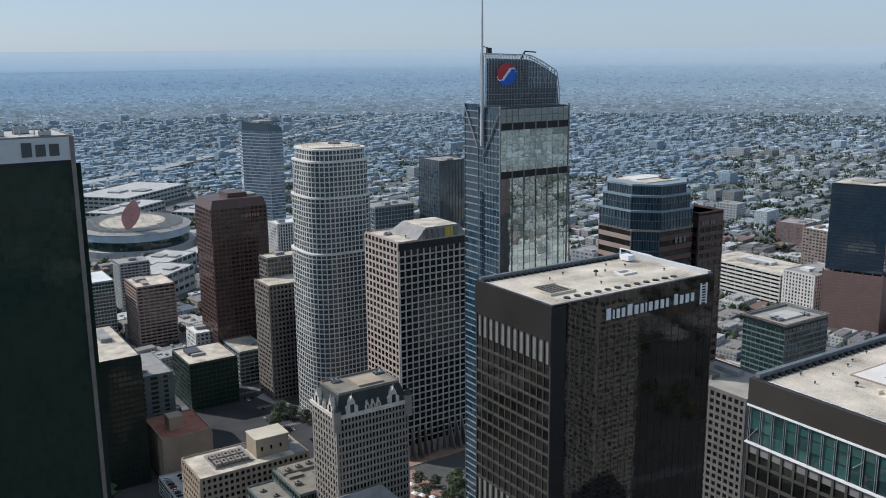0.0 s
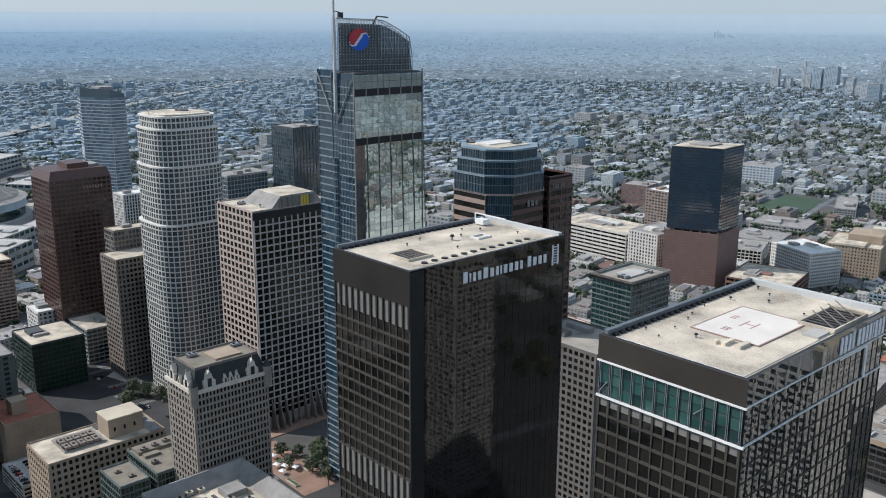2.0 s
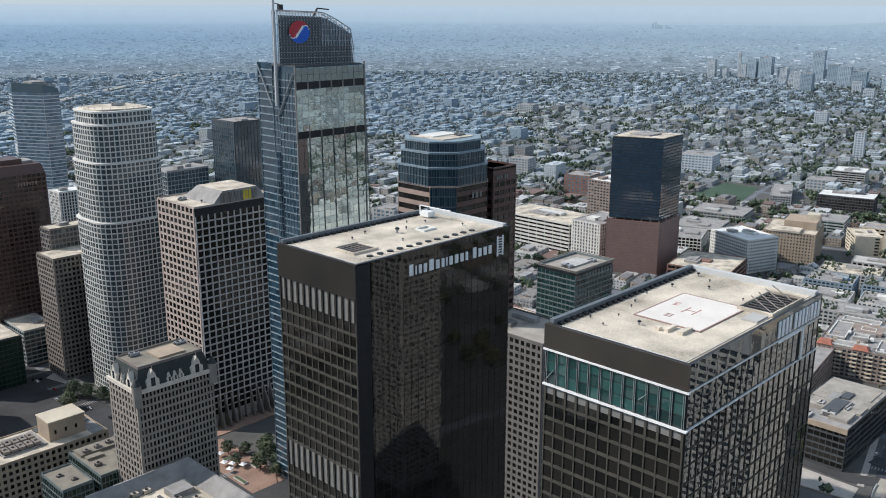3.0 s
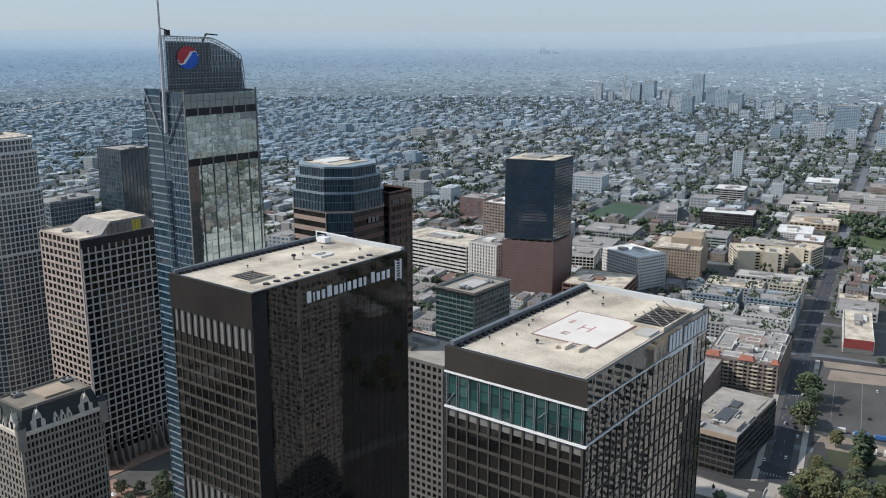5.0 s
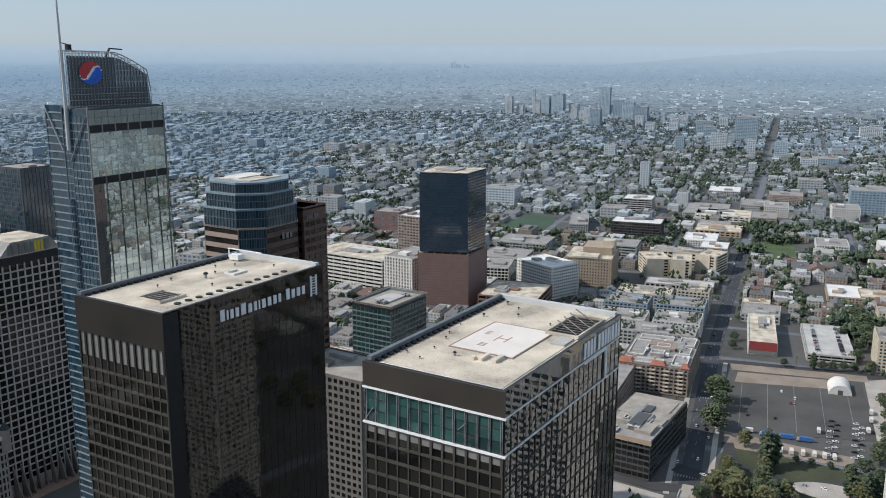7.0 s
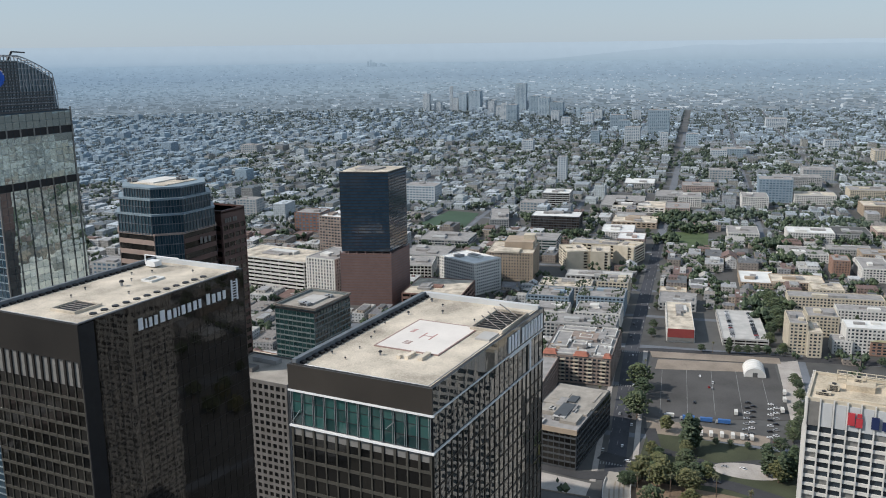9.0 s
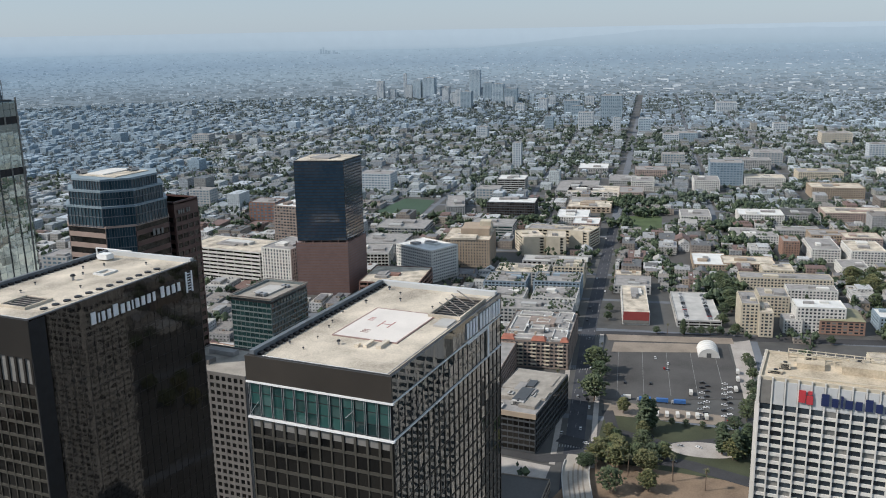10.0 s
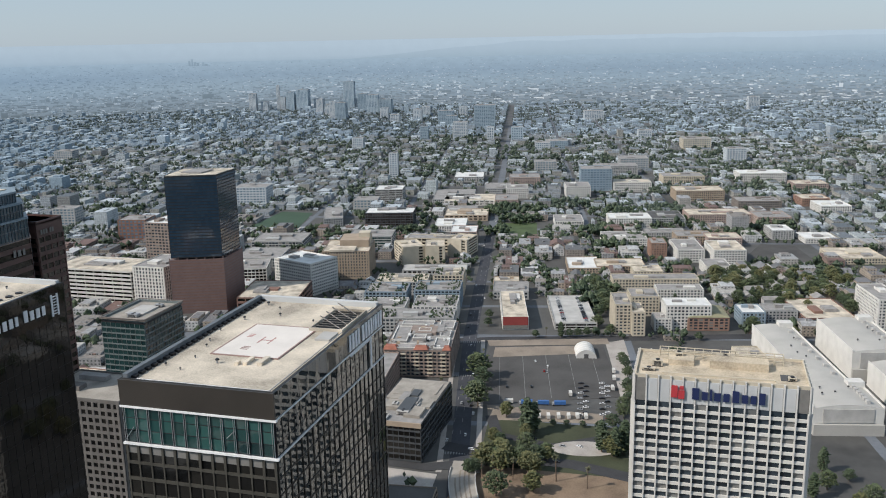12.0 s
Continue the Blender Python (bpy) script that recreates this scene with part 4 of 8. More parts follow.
wall_run(th, run("S", a, b, 13), 8, 152, 30, M["grey_stone"], M["glass_dark"], 0.75, 0.2, 0.5, parts=91, proud=0.5)
wall_run(th, run("E", a, b, 9), 8, 157, 31, M["pink_stone"], M["glass_dark"], 1.9, 0.4, 0.5)
wall_run(th, run("N", a, b, 13), 8, 157, 31, M["pink_stone"], M["glass_dark"], 1.5, 0.4, 0.5)
slab("fascia", -a + 0.4, -b - 0.4, 152, a - 0.4, -b, 157, M["black_metal"], th)
flat_roof(th, a, b, 157.6, M["roof_gravel"], M["pink_stone"], 0.7, 0.6)
bm = bmesh.new()
prism(bm, [(-18, -b + 0.1), (24, -b + 0.1), (24, 15), (-18, 15)], 157.6, 166, 0, 1, [(-10, -b + 0.1), (17, -b + 0.1), (17, 8), (-10, 8)])
part("crown", bm, [M["roof_grey"], M["roof_gravel"]], th, "sloped grey crown with a flat top")
bm = bmesh.new()
for k in range(13):
    x0 = -12.5 + k * 2.3
    box(bm, x0, -b - 0.15, 157.8, x0 + 1.6, -b + 0.05, 164.5, 2 if k in (8, 9, 10) else (1 if k % 2 else 0))
part("crown_glazing", bm, [M["louvre"], M["glass_window"], M["sign_yellow"]], th, "glazed crown front with a yellow mark")
bm = bmesh.new()
prism(bm, [(-a - 9, -b - 14), (a + 4, -b - 14), (a, -b), (-a, -b)], 0, 0.6, 0, 0)
part("plaza", bm, M["brick_paving"], th)
for k in range(12):
    bm = bmesh.new()
    x = -a + 2.5 + k * 5.4
    prism(bm, [(x - 0.4, -b - 7 - 3 * math.sin(k)), (x + 0.4, -b - 7 - 3 * math.sin(k)), (x + 0.4, -b - 0.6), (x - 0.4, -b - 0.6)], 0.6, 22, 0, 0, [(x - 0.4, -b - 0.9), (x + 0.4, -b - 0.9), (x + 0.4, -b - 0.6), (x - 0.4, -b - 0.6)])
    part("flared_pier", bm, M["brown_concrete"], th)
roof_vent(316, 530, 157.8, 1.6)
air_handler(312, 548, 157.8, 5, 3, 1.6)

# ---------------------------------------------------------------- chateau-style tower
th = building("chateau_tower", 215.5, 413, "cream stone tower with a dark slate mansard roof and gables", foot=(26, 20))
a, b = 21.5, 14.6
slab("body", -a + 0.4, -b + 0.4, 0, a - 0.4, b - 0.4, 100, M["cream_stone"], th)
for f, cols, prt in (("W", 9, 63), ("S", 21, 126), ("E", 9, 0), ("N", 15, 0)):
    wall_run(th, run(f, a, b, cols), 4, 98, 24, M["cream_stone"], M["glass_dark"], 0.85 if f in "SN" else 1.4, 0.33, 0.35, parts=prt)
bm = bmesh.new()
for x0, y0, x1, y1 in ((-a - 1, -b - 1, a + 1, -b + 0.3), (-a - 1, b - 0.3, a + 1, b + 1), (-a - 1, -b + 0.3, -a + 0.3, b - 0.3), (a - 0.3, -b + 0.3, a + 1, b - 0.3)):
    box(bm, x0, y0, 98, x1, y1, 100)
part("cornice", bm, M["pale_stone"], th)
bm = bmesh.new()
sq = lambda i: [(-a + i, -b + i), (a - i, -b + i), (a - i, b - i), (-a + i, b - i)]
prism(bm, sq(0.2), 100, 109.8, 0, 0, sq(3.4))
part("mansard_roof", bm, M["slate"], th, "dark slate mansard roof")
flat_roof(th, a - 3.3, b - 3.3, 110, M["roof_olive"], M["brown_concrete"], 0.9, 0.4)
slab("roof_plant", -4, -7, 110.1, 11, 6, 111, M["stucco_tan"], th, "tan plant deck")


def gable(th, x, y, turn, w, h, z):
    bm = bmesh.new()
    prof = [(-w / 2, 0), (w / 2, 0), (w / 2, h * 0.4), (w * 0.3, h * 0.5), (w * 0.2, h * 0.75), (0, h), (-w * 0.2, h * 0.75), (-w * 0.3, h * 0.5), (-w / 2, h * 0.4)]
    f = [bm.verts.new((p, -0.5, q)) for p, q in prof]
    g = [bm.verts.new((p, 2.2, q)) for p, q in prof]
    bm.faces.new(f)
    bm.faces.new(g[::-1])
    for i in range(len(prof)):
        k = (i + 1) % len(prof)
        bm.faces.new((f[k], f[i], g[i], g[k]))
    rod(bm, (0, 0, h * 0.95), (0, 0, h * 1.2), 0.25, 6, 0.05)
    o = part("gable", bm, M["pale_stone"], th, "pale terracotta stepped gable")
    o.matrix_basis = pose(x, y, z, 0, 0, turn)
    bm = bmesh.new()
    box(bm, -w * 0.17, -0.58, h * 0.08, w * 0.17, -0.52, h * 0.55)
    o2 = part("gable_window", bm, M["glass_window"], o)


for x in (-12.5, 12.5):
    gable(th, x, -b, 0, 6.8, 9.6, 99.6)
for x in (-3.4, 0, 3.4):
    gable(th, x, -b, 0, 2.6, 4.6, 100)
for y in (-8, 8):
    gable(th, -a, y, -90, 6.0, 8.5, 100)
gable(th, -a, 0, -90, 2.6, 4.6, 100)
for sx in (-1, 1):
    bm = bmesh.new()
    rod(bm, (sx * a, -b, 92), (sx * a, -b, 103), 2.4, 12)
    part("corner_turret", bm, M["cream_stone"], th)
    bm = bmesh.new()
    rod(bm, (sx * a, -b, 103), (sx * a, -b, 106.5), 2.5, 12, 0.4)
    part("turret_cap", bm, M["slate"], th)
air_handler(205, 420, 110, 5, 3, 1.8)
air_handler(231, 419, 110, 6, 3, 1.4)

# ---------------------------------------------------------------- tall glass tower with a sail crown and spire
th = building("glass_skyscraper", 324.5, 417, "tall silver and blue glass skyscraper with sail crown and spire", foot=(42, 34))
a, b = 24.5, 17
bm = bmesh.new()
prism(bm, [(-a + 0.2, -b + 0.2), (a + 7, -b + 0.2), (a + 7, b), (-a + 0.2, b)], 0, 253.5, 0, 0, [(-a + 0.2, -b + 0.2), (a - 0.2, -b + 0.2), (a - 0.2, b), (-a + 0.2, b)])
part("core", bm, M["glass_deep"], th)
# the broad mirrored face: panes between six pairs of mullions
rws, cls = 66, 12
edge = lambda z: a + 6.8 * (1 - z / 253.0)
dark_rows = {63, 56}
rng = random.Random(11)
glass_v = []
for j in range(rws - 1, -1, -1):
    z0, z1 = j * 253 / rws, (j + 1) * 253 / rws
    for i in range(cls):
        x0, x1 = -a + (edge(z0) + a) * i / cls + 0.08, -a + (edge(z0) + a) * (i + 1) / cls - 0.08
        mat = M["black_metal"] if j in dark_rows else M["glass_silver"]
        if j >= 41:
            o = new("curtain_pane", pane_mesh(round(x1 - x0, 1), z1 - z0 - 0.12, mat))
            o.parent = th
            o.matrix_basis = pose((x0 + x1) / 2, -b - 0.1 + (0.25 if j in dark_rows else 0), z0 + 0.06, rng.gauss(0, 0.11), 0, rng.gauss(0, 0.14))
        else:
            glass_v.append(((x0 + x1) / 2, -b - 0.1, z0 + 0.06, (x1 - x0) / 2, 0.05, z1 - z0 - 0.12, radians(rng.gauss(0, 0.2))))
o = many_boxes("curtain_glazing", glass_v, [M["glass_silver"]], 0, 0)
o.parent = th
o["kind"] = "stuff"
bm = bmesh.new()
for i in range(0, cls + 1, 2):
    for dx in (-0.3, 0.3):
        x0, x1 = -a + (edge(0) + a) * i / cls + dx, -a + (edge(218) + a) * i / cls + dx
        prism(bm, [(x0 - 0.06, -b - 0.3), (x0 + 0.06, -b - 0.3), (x0 + 0.06, -b - 0.1), (x0 - 0.06, -b - 0.1)], 0, 218, 0, 0,
              [(x1 - 0.06, -b - 0.3), (x1 + 0.06, -b - 0.3), (x1 + 0.06, -b - 0.1), (x1 - 0.06, -b - 0.1)])
part("mullion", bm, M["sign_grey"], th)
for j in dark_rows:
    for i in range(0, cls + 1, 2):
        z0, z1 = j * 253 / rws, (j + 1) * 253 / rws
        x0 = -a + (edge(z0) + a) * i / cls
        slab("louvre_post", x0 - 0.45, -b - 0.3, z0, x0 + 0.45, -b - 0.02, z1, M["louvre"], th, "pale metal post between louvres")
bm = bmesh.new()
for j in range(0, rws + 1, 2):
    z = j * 253 / rws
    slab("transom", -a, -b - 0.22, z - 0.05, edge(z), -b - 0.12, z + 0.05, M["sign_grey"], th)
bm = bmesh.new()
box(bm, -a - 0.5, -b - 0.5, 0, -a + 0.1, -b + 0.2, 255)
box(bm, a - 0.3, -b - 0.5, 130, a + 0.3, -b + 0.2, 255)
part("corner_rib", bm, M["louvre"], th, "pale metal corner rib")
# the narrow side: dark glass with white storey ledges, split by a spine
wall_run(th, [(-a, b - i * 3.4) for i in range(5)], 0, 255, 62, M["ledge_blue"], M["glass_deep"], 0.12, 0.16, 0.45, parts=60, every=4)
wall_run(th, [(-a, b - 19 - i * 3) for i in range(6)], 0, 250, 61, M["ledge_blue"], M["glass_deep"], 0.12, 0.14, 0.3, parts=60)
bm = bmesh.new()
box(bm, -a - 2.0, b - 19.2, 234, -a, b - 17.8, 250)
part("spine", bm, M["grey_metal"], th, "grey steel spine under the spire")
wall_run(th, [(-a, b - 13.6), (-a - 1.0, b - 15.2), (-a - 1.3, b - 16.6), (-a - 1.0, b - 18), (-a, b - 19)], 0, 206, 50, M["ledge_blue"], M["glass_deep"], 0.12, 0.15, 0.3, parts=20)
wall_run(th, [(-a, b - 13.6), (-a, b - 16.3), (-a, b - 19)], 206, 250, 11, M["ledge_blue"], M["glass_deep"], 0.12, 0.1, 0.2)
for p, q in (((b - 0.5, 254), (b - 13, 232)), ((b - 19, 226), (-b + 0.6, 250))):
    bm = bmesh.new()
    rod(bm, (-a - 0.9, p[0], p[1]), (-a - 0.9, q[0], q[1]), 0.4, 6)
    part("brace", bm, M["grey_metal"], th)
bm = bmesh.new()
rod(bm, (-a - 1.2, b - 18.5, 232), (-a - 1.2, b - 18.5, 300), 1.0, 12, 0.6)
rod(bm, (-a - 1.2, b - 18.5, 300), (-a - 1.2, b - 18.5, 335), 0.55, 12, 0.25)
part("spire", bm, M["crown_grey"], th, "tall slim pale grey spire")
# crown: lattice of slender steel with a dark louvre field


SAIL = Matrix.Translation((-a, -b + 14, 0)) @ pose(0, 0, 0, 0, 0, -13) @ Matrix.Translation((a, b - 4, 0))   # the crown is turned against the shaft


def crown_top(x):
    if x < -a + 26:
        return 283 - (x + a) / 26
    if x < a - 4.5:
        t = (x + a - 26) / (2 * a - 30.5)
        return 282 - 9.5 * t ** 1.3
    return max(253, 272.5 - (x - a + 4.5) * 7)


bm = bmesh.new()
for yy in (-b + 4, -b + 11):
    for i in range(27):
        x = -a + i * (2 * a - 3) / 26
        box(bm, x - 0.14, yy - 0.14, 253, x + 0.14, yy + 0.14, crown_top(x))
    for k in range(10):
        z = 254.5 + k * 3
        xs = [x for x in np.linspace(-a, a - 3, 80) if crown_top(x) >= z]
        if xs:
            box(bm, min(xs), yy - 0.1, z - 0.12, max(xs), yy + 0.1, z + 0.12)
    for i in range(26):
        x, x2 = -a + i * (2 * a - 3) / 26, -a + (i + 1) * (2 * a - 3) / 26
        rod(bm, (x, yy, crown_top(x)), (x2, yy, crown_top(x2)), 0.3, 5)
        if i % 2 == 0 and i > 8:
            rod(bm, (x, yy, 254), (x2, yy, min(crown_top(x2), 264)), 0.16, 5)
            rod(bm, (x2, yy, 264), (x, yy, min(crown_top(x), 274)), 0.16, 5)
for i in range(0, 27, 2):
    x = -a + i * (2 * a - 3) / 26
    rod(bm, (x, -b + 4, crown_top(x) - 0.4), (x, -b + 11, crown_top(x) - 0.4), 0.2, 5)
part("crown_lattice", bm, M["grey_metal"], th, "grey steel lattice sail crown").matrix_basis = SAIL
bm = bmesh.new()
pts = [(x, crown_top(x) - 2.5) for x in np.linspace(-a + 1, a - 4.5, 24)]
f = [bm.verts.new((x, -b + 4.6, z)) for x, z in pts] + [bm.verts.new((a - 3, -b + 4.6, 254)), bm.verts.new((-a + 1, -b + 4.6, 254))]
g = [bm.verts.new((v.co.x, -b + 5.2, v.co.z)) for v in f]
bm.faces.new(f[::-1])
bm.faces.new(g)
for i in range(len(f)):
    k = (i + 1) % len(f)
    bm.faces.new((f[i], f[k], g[k], g[i]))
part("crown_screen", bm, M["glass_blue"], th, "dark glass crown screen").matrix_basis = SAIL
bm = bmesh.new()
for k in range(16):
    box(bm, -a + 1.5, -b + 3.6, 255 + k * 1.55, -a + 26 if k > 5 else a - 5, -b + 3.85, 255.75 + k * 1.55)
part("crown_louvre", bm, M["sign_grey"], th).matrix_basis = SAIL
bm = bmesh.new()
cx, cz, R = -a + 12.5, 271.5, 6.0
for k in range(-9, 10):
    xx = k * R / 9.5
    half = math.sqrt(max(0, R * R - xx * xx))
    wave = 3.3 * math.sin(math.pi / 2 * max(-1.0, min(1.0, xx / (0.62 * R))))
    wave = max(-half + 0.5, min(half - 0.5, wave))
    rim = 0.35 + 0.7 * (abs(xx) < 0.35 * R)
    if wave + rim < half:
        box(bm, cx + xx - 0.3, -b + 3.1, cz + wave + rim, cx + xx + 0.3, -b + 3.5, cz + half, 0)
    if wave - rim > -half:
        box(bm, cx + xx - 0.3, -b + 3.1, cz - half, cx + xx + 0.3, -b + 3.5, cz + wave - rim, 1)
    box(bm, cx + xx - 0.3, -b + 3.15, cz + max(-half, wave - rim), cx + xx + 0.3, -b + 3.5, cz + min(half, wave + rim), 2)
part("sign_disc", bm, [M["sign_red"], M["sign_bright_blue"], M["sign_white"]], th, "round sign, red above and blue below").matrix_basis = SAIL
bm = bmesh.new()
box(bm, -a + 4, 0, 282.5, -a + 6.5, 2, 286)
rod(bm, (-a + 5, 1, 286), (-a + 1, 1, 286.8), 0.25, 5)
rod(bm, (-a + 22, -5, 278), (-a + 26, -5, 284), 0.6, 6)
rod(bm, (-a + 26, -5, 284), (-a + 34, -5, 283.4), 0.4, 6)
part("cleaning_crane", bm, M["black_metal"], th, "dark roof cleaning crane")
slab("upper_roof", -a + 1, -b + 1, 253.2, a - 1, b - 1, 253.9, M["roof_dark"], th)

# ---------------------------------------------------------------- stepped blue tower with rose bands
th = building("office_tower", 324, 313, "stepped blue glass office tower with rose granite base", foot=(36, 36))


def octagon(a, b, c):
    return [(-a + c, -b), (a - c, -b), (a, -b + c), (a, b - c), (a - c, b), (-a + c, b), (-a, b - c), (-a, -b + c)]


for z0, z1, s, c, fm, gm, rws in ((0, 201, 20, 9, "band_stone", "glass_dark", 40), (201, 210, 20.3, 10, "glass_marine", "glass_marine", 2), (210, 217, 19.3, 10, "glass_marine", "glass_marine", 2), (217, 222, 17.6, 9.5, "glass_marine", "glass_marine", 1)):
    plan = octagon(s, s, c)
    bm = bmesh.new()
    prism(bm, plan, z0, z1)
    part("body", bm, M["glass_marine" if z0 > 100 else "black_metal"], th)
    for k in range(8):
        p, q = plan[k], plan[(k + 1) % 8]
        n = 10 if k % 2 == 0 else 11
        pts = [(p[0] + (q[0] - p[0]) * i / n, p[1] + (q[1] - p[1]) * i / n) for i in range(n + 1)]
        diag = k % 2 == 1
        wall_run(th, pts, z0, z1, rws, M["ledge_dark"] if (diag or z0 > 100) else M["brown_stone"] if k == 0 else M[fm], M["glass_marine"] if (diag or z0 > 100) else M[gm],
                 0.16, 0.08 if (diag or z0 > 100) else 0.45, 0.35, parts=12 if k in (0, 7, 6) else 0, every=1 if (diag or z0 > 100) else 10)
    bm = bmesh.new()
    prism(bm, octagon(s + 0.5, s + 0.5, c), z1 - 0.4, z1 + 0.5)
    part("ledge", bm, M["ledge_blue"] if z0 > 100 else M["band_stone"], th)
slab("roof", -11, -11, 222.4, 11, 11, 222.9, M["roof_gravel"], th)
slab("roof_pad", -9, -2, 222.9, 9, 8, 223.4, M["stucco_white"], th, "white roof pad")
sign_bars(th, "sign", pose(-1, -20.6, 194, 0, 0, 0), [(2.0, 0.8), (2.6, 0.7), (1.8, 0.7)], 4.0, M["louvre"], 0.6, label="plain grey sign bar")
bm = bmesh.new()
box(bm, 6, -19.5, 203.5, 9.5, -19.2, 208.5)
part("sign_emblem", bm, M["sign_red"], th, "red square emblem")
air_handler(316, 325, 222.9, 4, 3, 2)
air_handler(331, 308, 222.9, 5, 3, 1.5)

th = building("office_tower", 353.5, 312, "dark brown granite and glass office block", foot=(20, 24))
slab("body", -9, -15, 0, 9, 15, 205, M["brown_stone"], th)
wall_run(th, run("S", 9, 15, 4), 2, 198, 45, M["brown_stone"], M["glass_dark"], 0.8, 0.45, 0.3, parts=60)
wall_run(th, run("W", 9, 15, 7), 2, 198, 45, M["brown_stone"], M["glass_dark"], 0.8, 0.45, 0.3)
flat_roof(th, 9, 15, 205, M["roof_white"], M["brown_stone"], 0.9)
sign_bars(th, "sign", pose(-7, -15.4, 199.5, 0, 0, 0), [(1.3, 1), (1.3, 1), (1.3, 1), (0.6, 0), (1.3, 1), (1.3, 1)], 2.2, M["louvre"], 0.4)


# ---------------------------------------------------------------- towers farther out
def plan_tower(name, pts, z0, z1, rows, frame, glass, label, pier=0.3, sill=0.3, depth=0.25, cols=10, parts=60, category="office tower"):
    cx, cy = sum(p[0] for p in pts) / len(pts), sum(p[1] for p in pts) / len(pts)
    half = (max(abs(p[0] - cx) for p in pts) + 8, max(abs(p[1] - cy) for p in pts) + 8)
    th = building(name, cx, cy, label, category, foot=half)
    loc = [(x - cx, y - cy) for x, y in pts]
    bm = bmesh.new()
    prism(bm, loc, z0, z1)
    part("body", bm, M[frame], th)
    for p, q in zip(loc, loc[1:] + loc[:1]):
        n = max(2, round(math.hypot(q[0] - p[0], q[1] - p[1]) / cols))
        wall_run(th, [(p[0] + (q[0] - p[0]) * i / n, p[1] + (q[1] - p[1]) * i / n) for i in range(n + 1)], z0, z1 - 1.5, rows, M[frame], M[glass], pier, sill, depth, parts=parts)
    return th, loc


th, loc = plan_tower("office_tower", [(849, 495), (896, 499), (884, 556), (830, 546)], 62, 151, 26, "black_metal", "glass_navy", "dark glass wedge tower on a plum brown podium", 0.12, 0.25, 0.15, 4, 34)
bm = bmesh.new()
prism(bm, [(x * 0.97, y * 0.97) for x, y in loc], 151, 151.6)
part("roof", bm, M["roof_gravel"], th)
slab("roof_plant", -14, -10, 151.6, 12, 14, 153, M["roof_grey"], th)
bm = bmesh.new()
prism(bm, [(x * 1.06, y * 1.06) for x, y in loc], 0, 60)
part("podium", bm, M["podium_plum"], th, "plum brown podium")
big = [(x * 1.06, y * 1.06) for x, y in loc]
for p, q in zip(big, big[1:] + big[:1]):
    wall_run(th, [(p[0] + (q[0] - p[0]) * i / 12, p[1] + (q[1] - p[1]) * i / 12) for i in range(13)], 2, 60, 18, M["podium_plum"], M["rose_dark"], 0.3, 0.55, 0.15, parts=8, every=12)
bm = bmesh.new()
for p, q in zip(big, big[1:] + big[:1]):
    for i in range(7):
        box(bm, p[0] * 0.99 + (q[0] - p[0]) * i / 6.1 - 0.4, p[1] * 0.99 + (q[1] - p[1]) * i / 6.1 - 0.4, 60, p[0] * 0.99 + (q[0] - p[0]) * i / 6.1 + 0.4, p[1] * 0.99 + (q[1] - p[1]) * i / 6.1 + 0.4, 62.4)
part("stub_column", bm, M["podium_plum"], th)

# teal office block with a sunken roof
th = building("office_block", 561.5, 398, "teal glass office block with a sunken roof court", foot=(34, 26))
slab("body", -24.3, -17.8, 0, 24.3, 17.8, 91.2, M["black_metal"], th)
for f, c, prt in (("W", 9, 60), ("S", 12, 60), ("E", 9, 0), ("N", 12, 0)):
    wall_run(th, run(f, 24.5, 18, c), 4, 90, 21, M["teal_frame"], M["glass_teal"], 0.2, 0.26, 0.35, parts=prt)
flat_roof(th, 24.5, 18, 92, M["roof_felt"], M["teal_frame"], 1.6, 1.2)
for z in (93.0, 94.0):
    bm = bmesh.new()
    for x0, y0, x1, y1 in ((-25.5, -19, 25.5, -18.2), (-25.5, 18.2, 25.5, 19), (-25.5, -18.2, -24.7, 18.2), (24.7, -18.2, 25.5, 18.2)):
        box(bm, x0, y0, z - 0.25, x1, y1, z + 0.25)
    part("rim_rail", bm, M["brown_concrete"], th)
slab("roof_court", -10, -7, 92, 12, 8, 93.2, M["concrete"], th, "pale raised roof court")
air_handler(548, 396, 92, 5, 8, 2.4)
air_handler(575, 392, 92, 4, 6, 2.0)

# reddish brown tower with a stepped roof
th = building("office_tower", 284, 786, "dark red brown granite tower with a notched roof", foot=(34, 28))
slab("body", -26, -21, 0, 26, 21, 150, M["brown_stone"], th)
for f, c, prt in (("W", 10, 50), ("S", 13, 65)):
    wall_run(th, run(f, 26, 21, c), 3, 150, 37, M["brown_stone"], M["glass_brown"], 0.9, 0.4, 0.25, parts=prt)
bm = bmesh.new()
prism(bm, [(-26, -21), (26, -21), (26, 21), (-26, 21)], 150, 158, 0, 0, [(-23, -18), (24, -18), (24, 19), (-23, 19)])
part("hip", bm, M["brown_stone"], th)
slab("roof_plant", -6, -10, 158, 12, 12, 162, M["brown_stone"], th)
slab("roof_plant", 12, -10, 158, 21, 8, 160, M["roof_grey"], th)
sign_bars(th, "sign", pose(2, -21.4, 141, 0, 0, 0), [(1.4, 1)] * 7, 3.0, M["rose_brick"], 1.0)

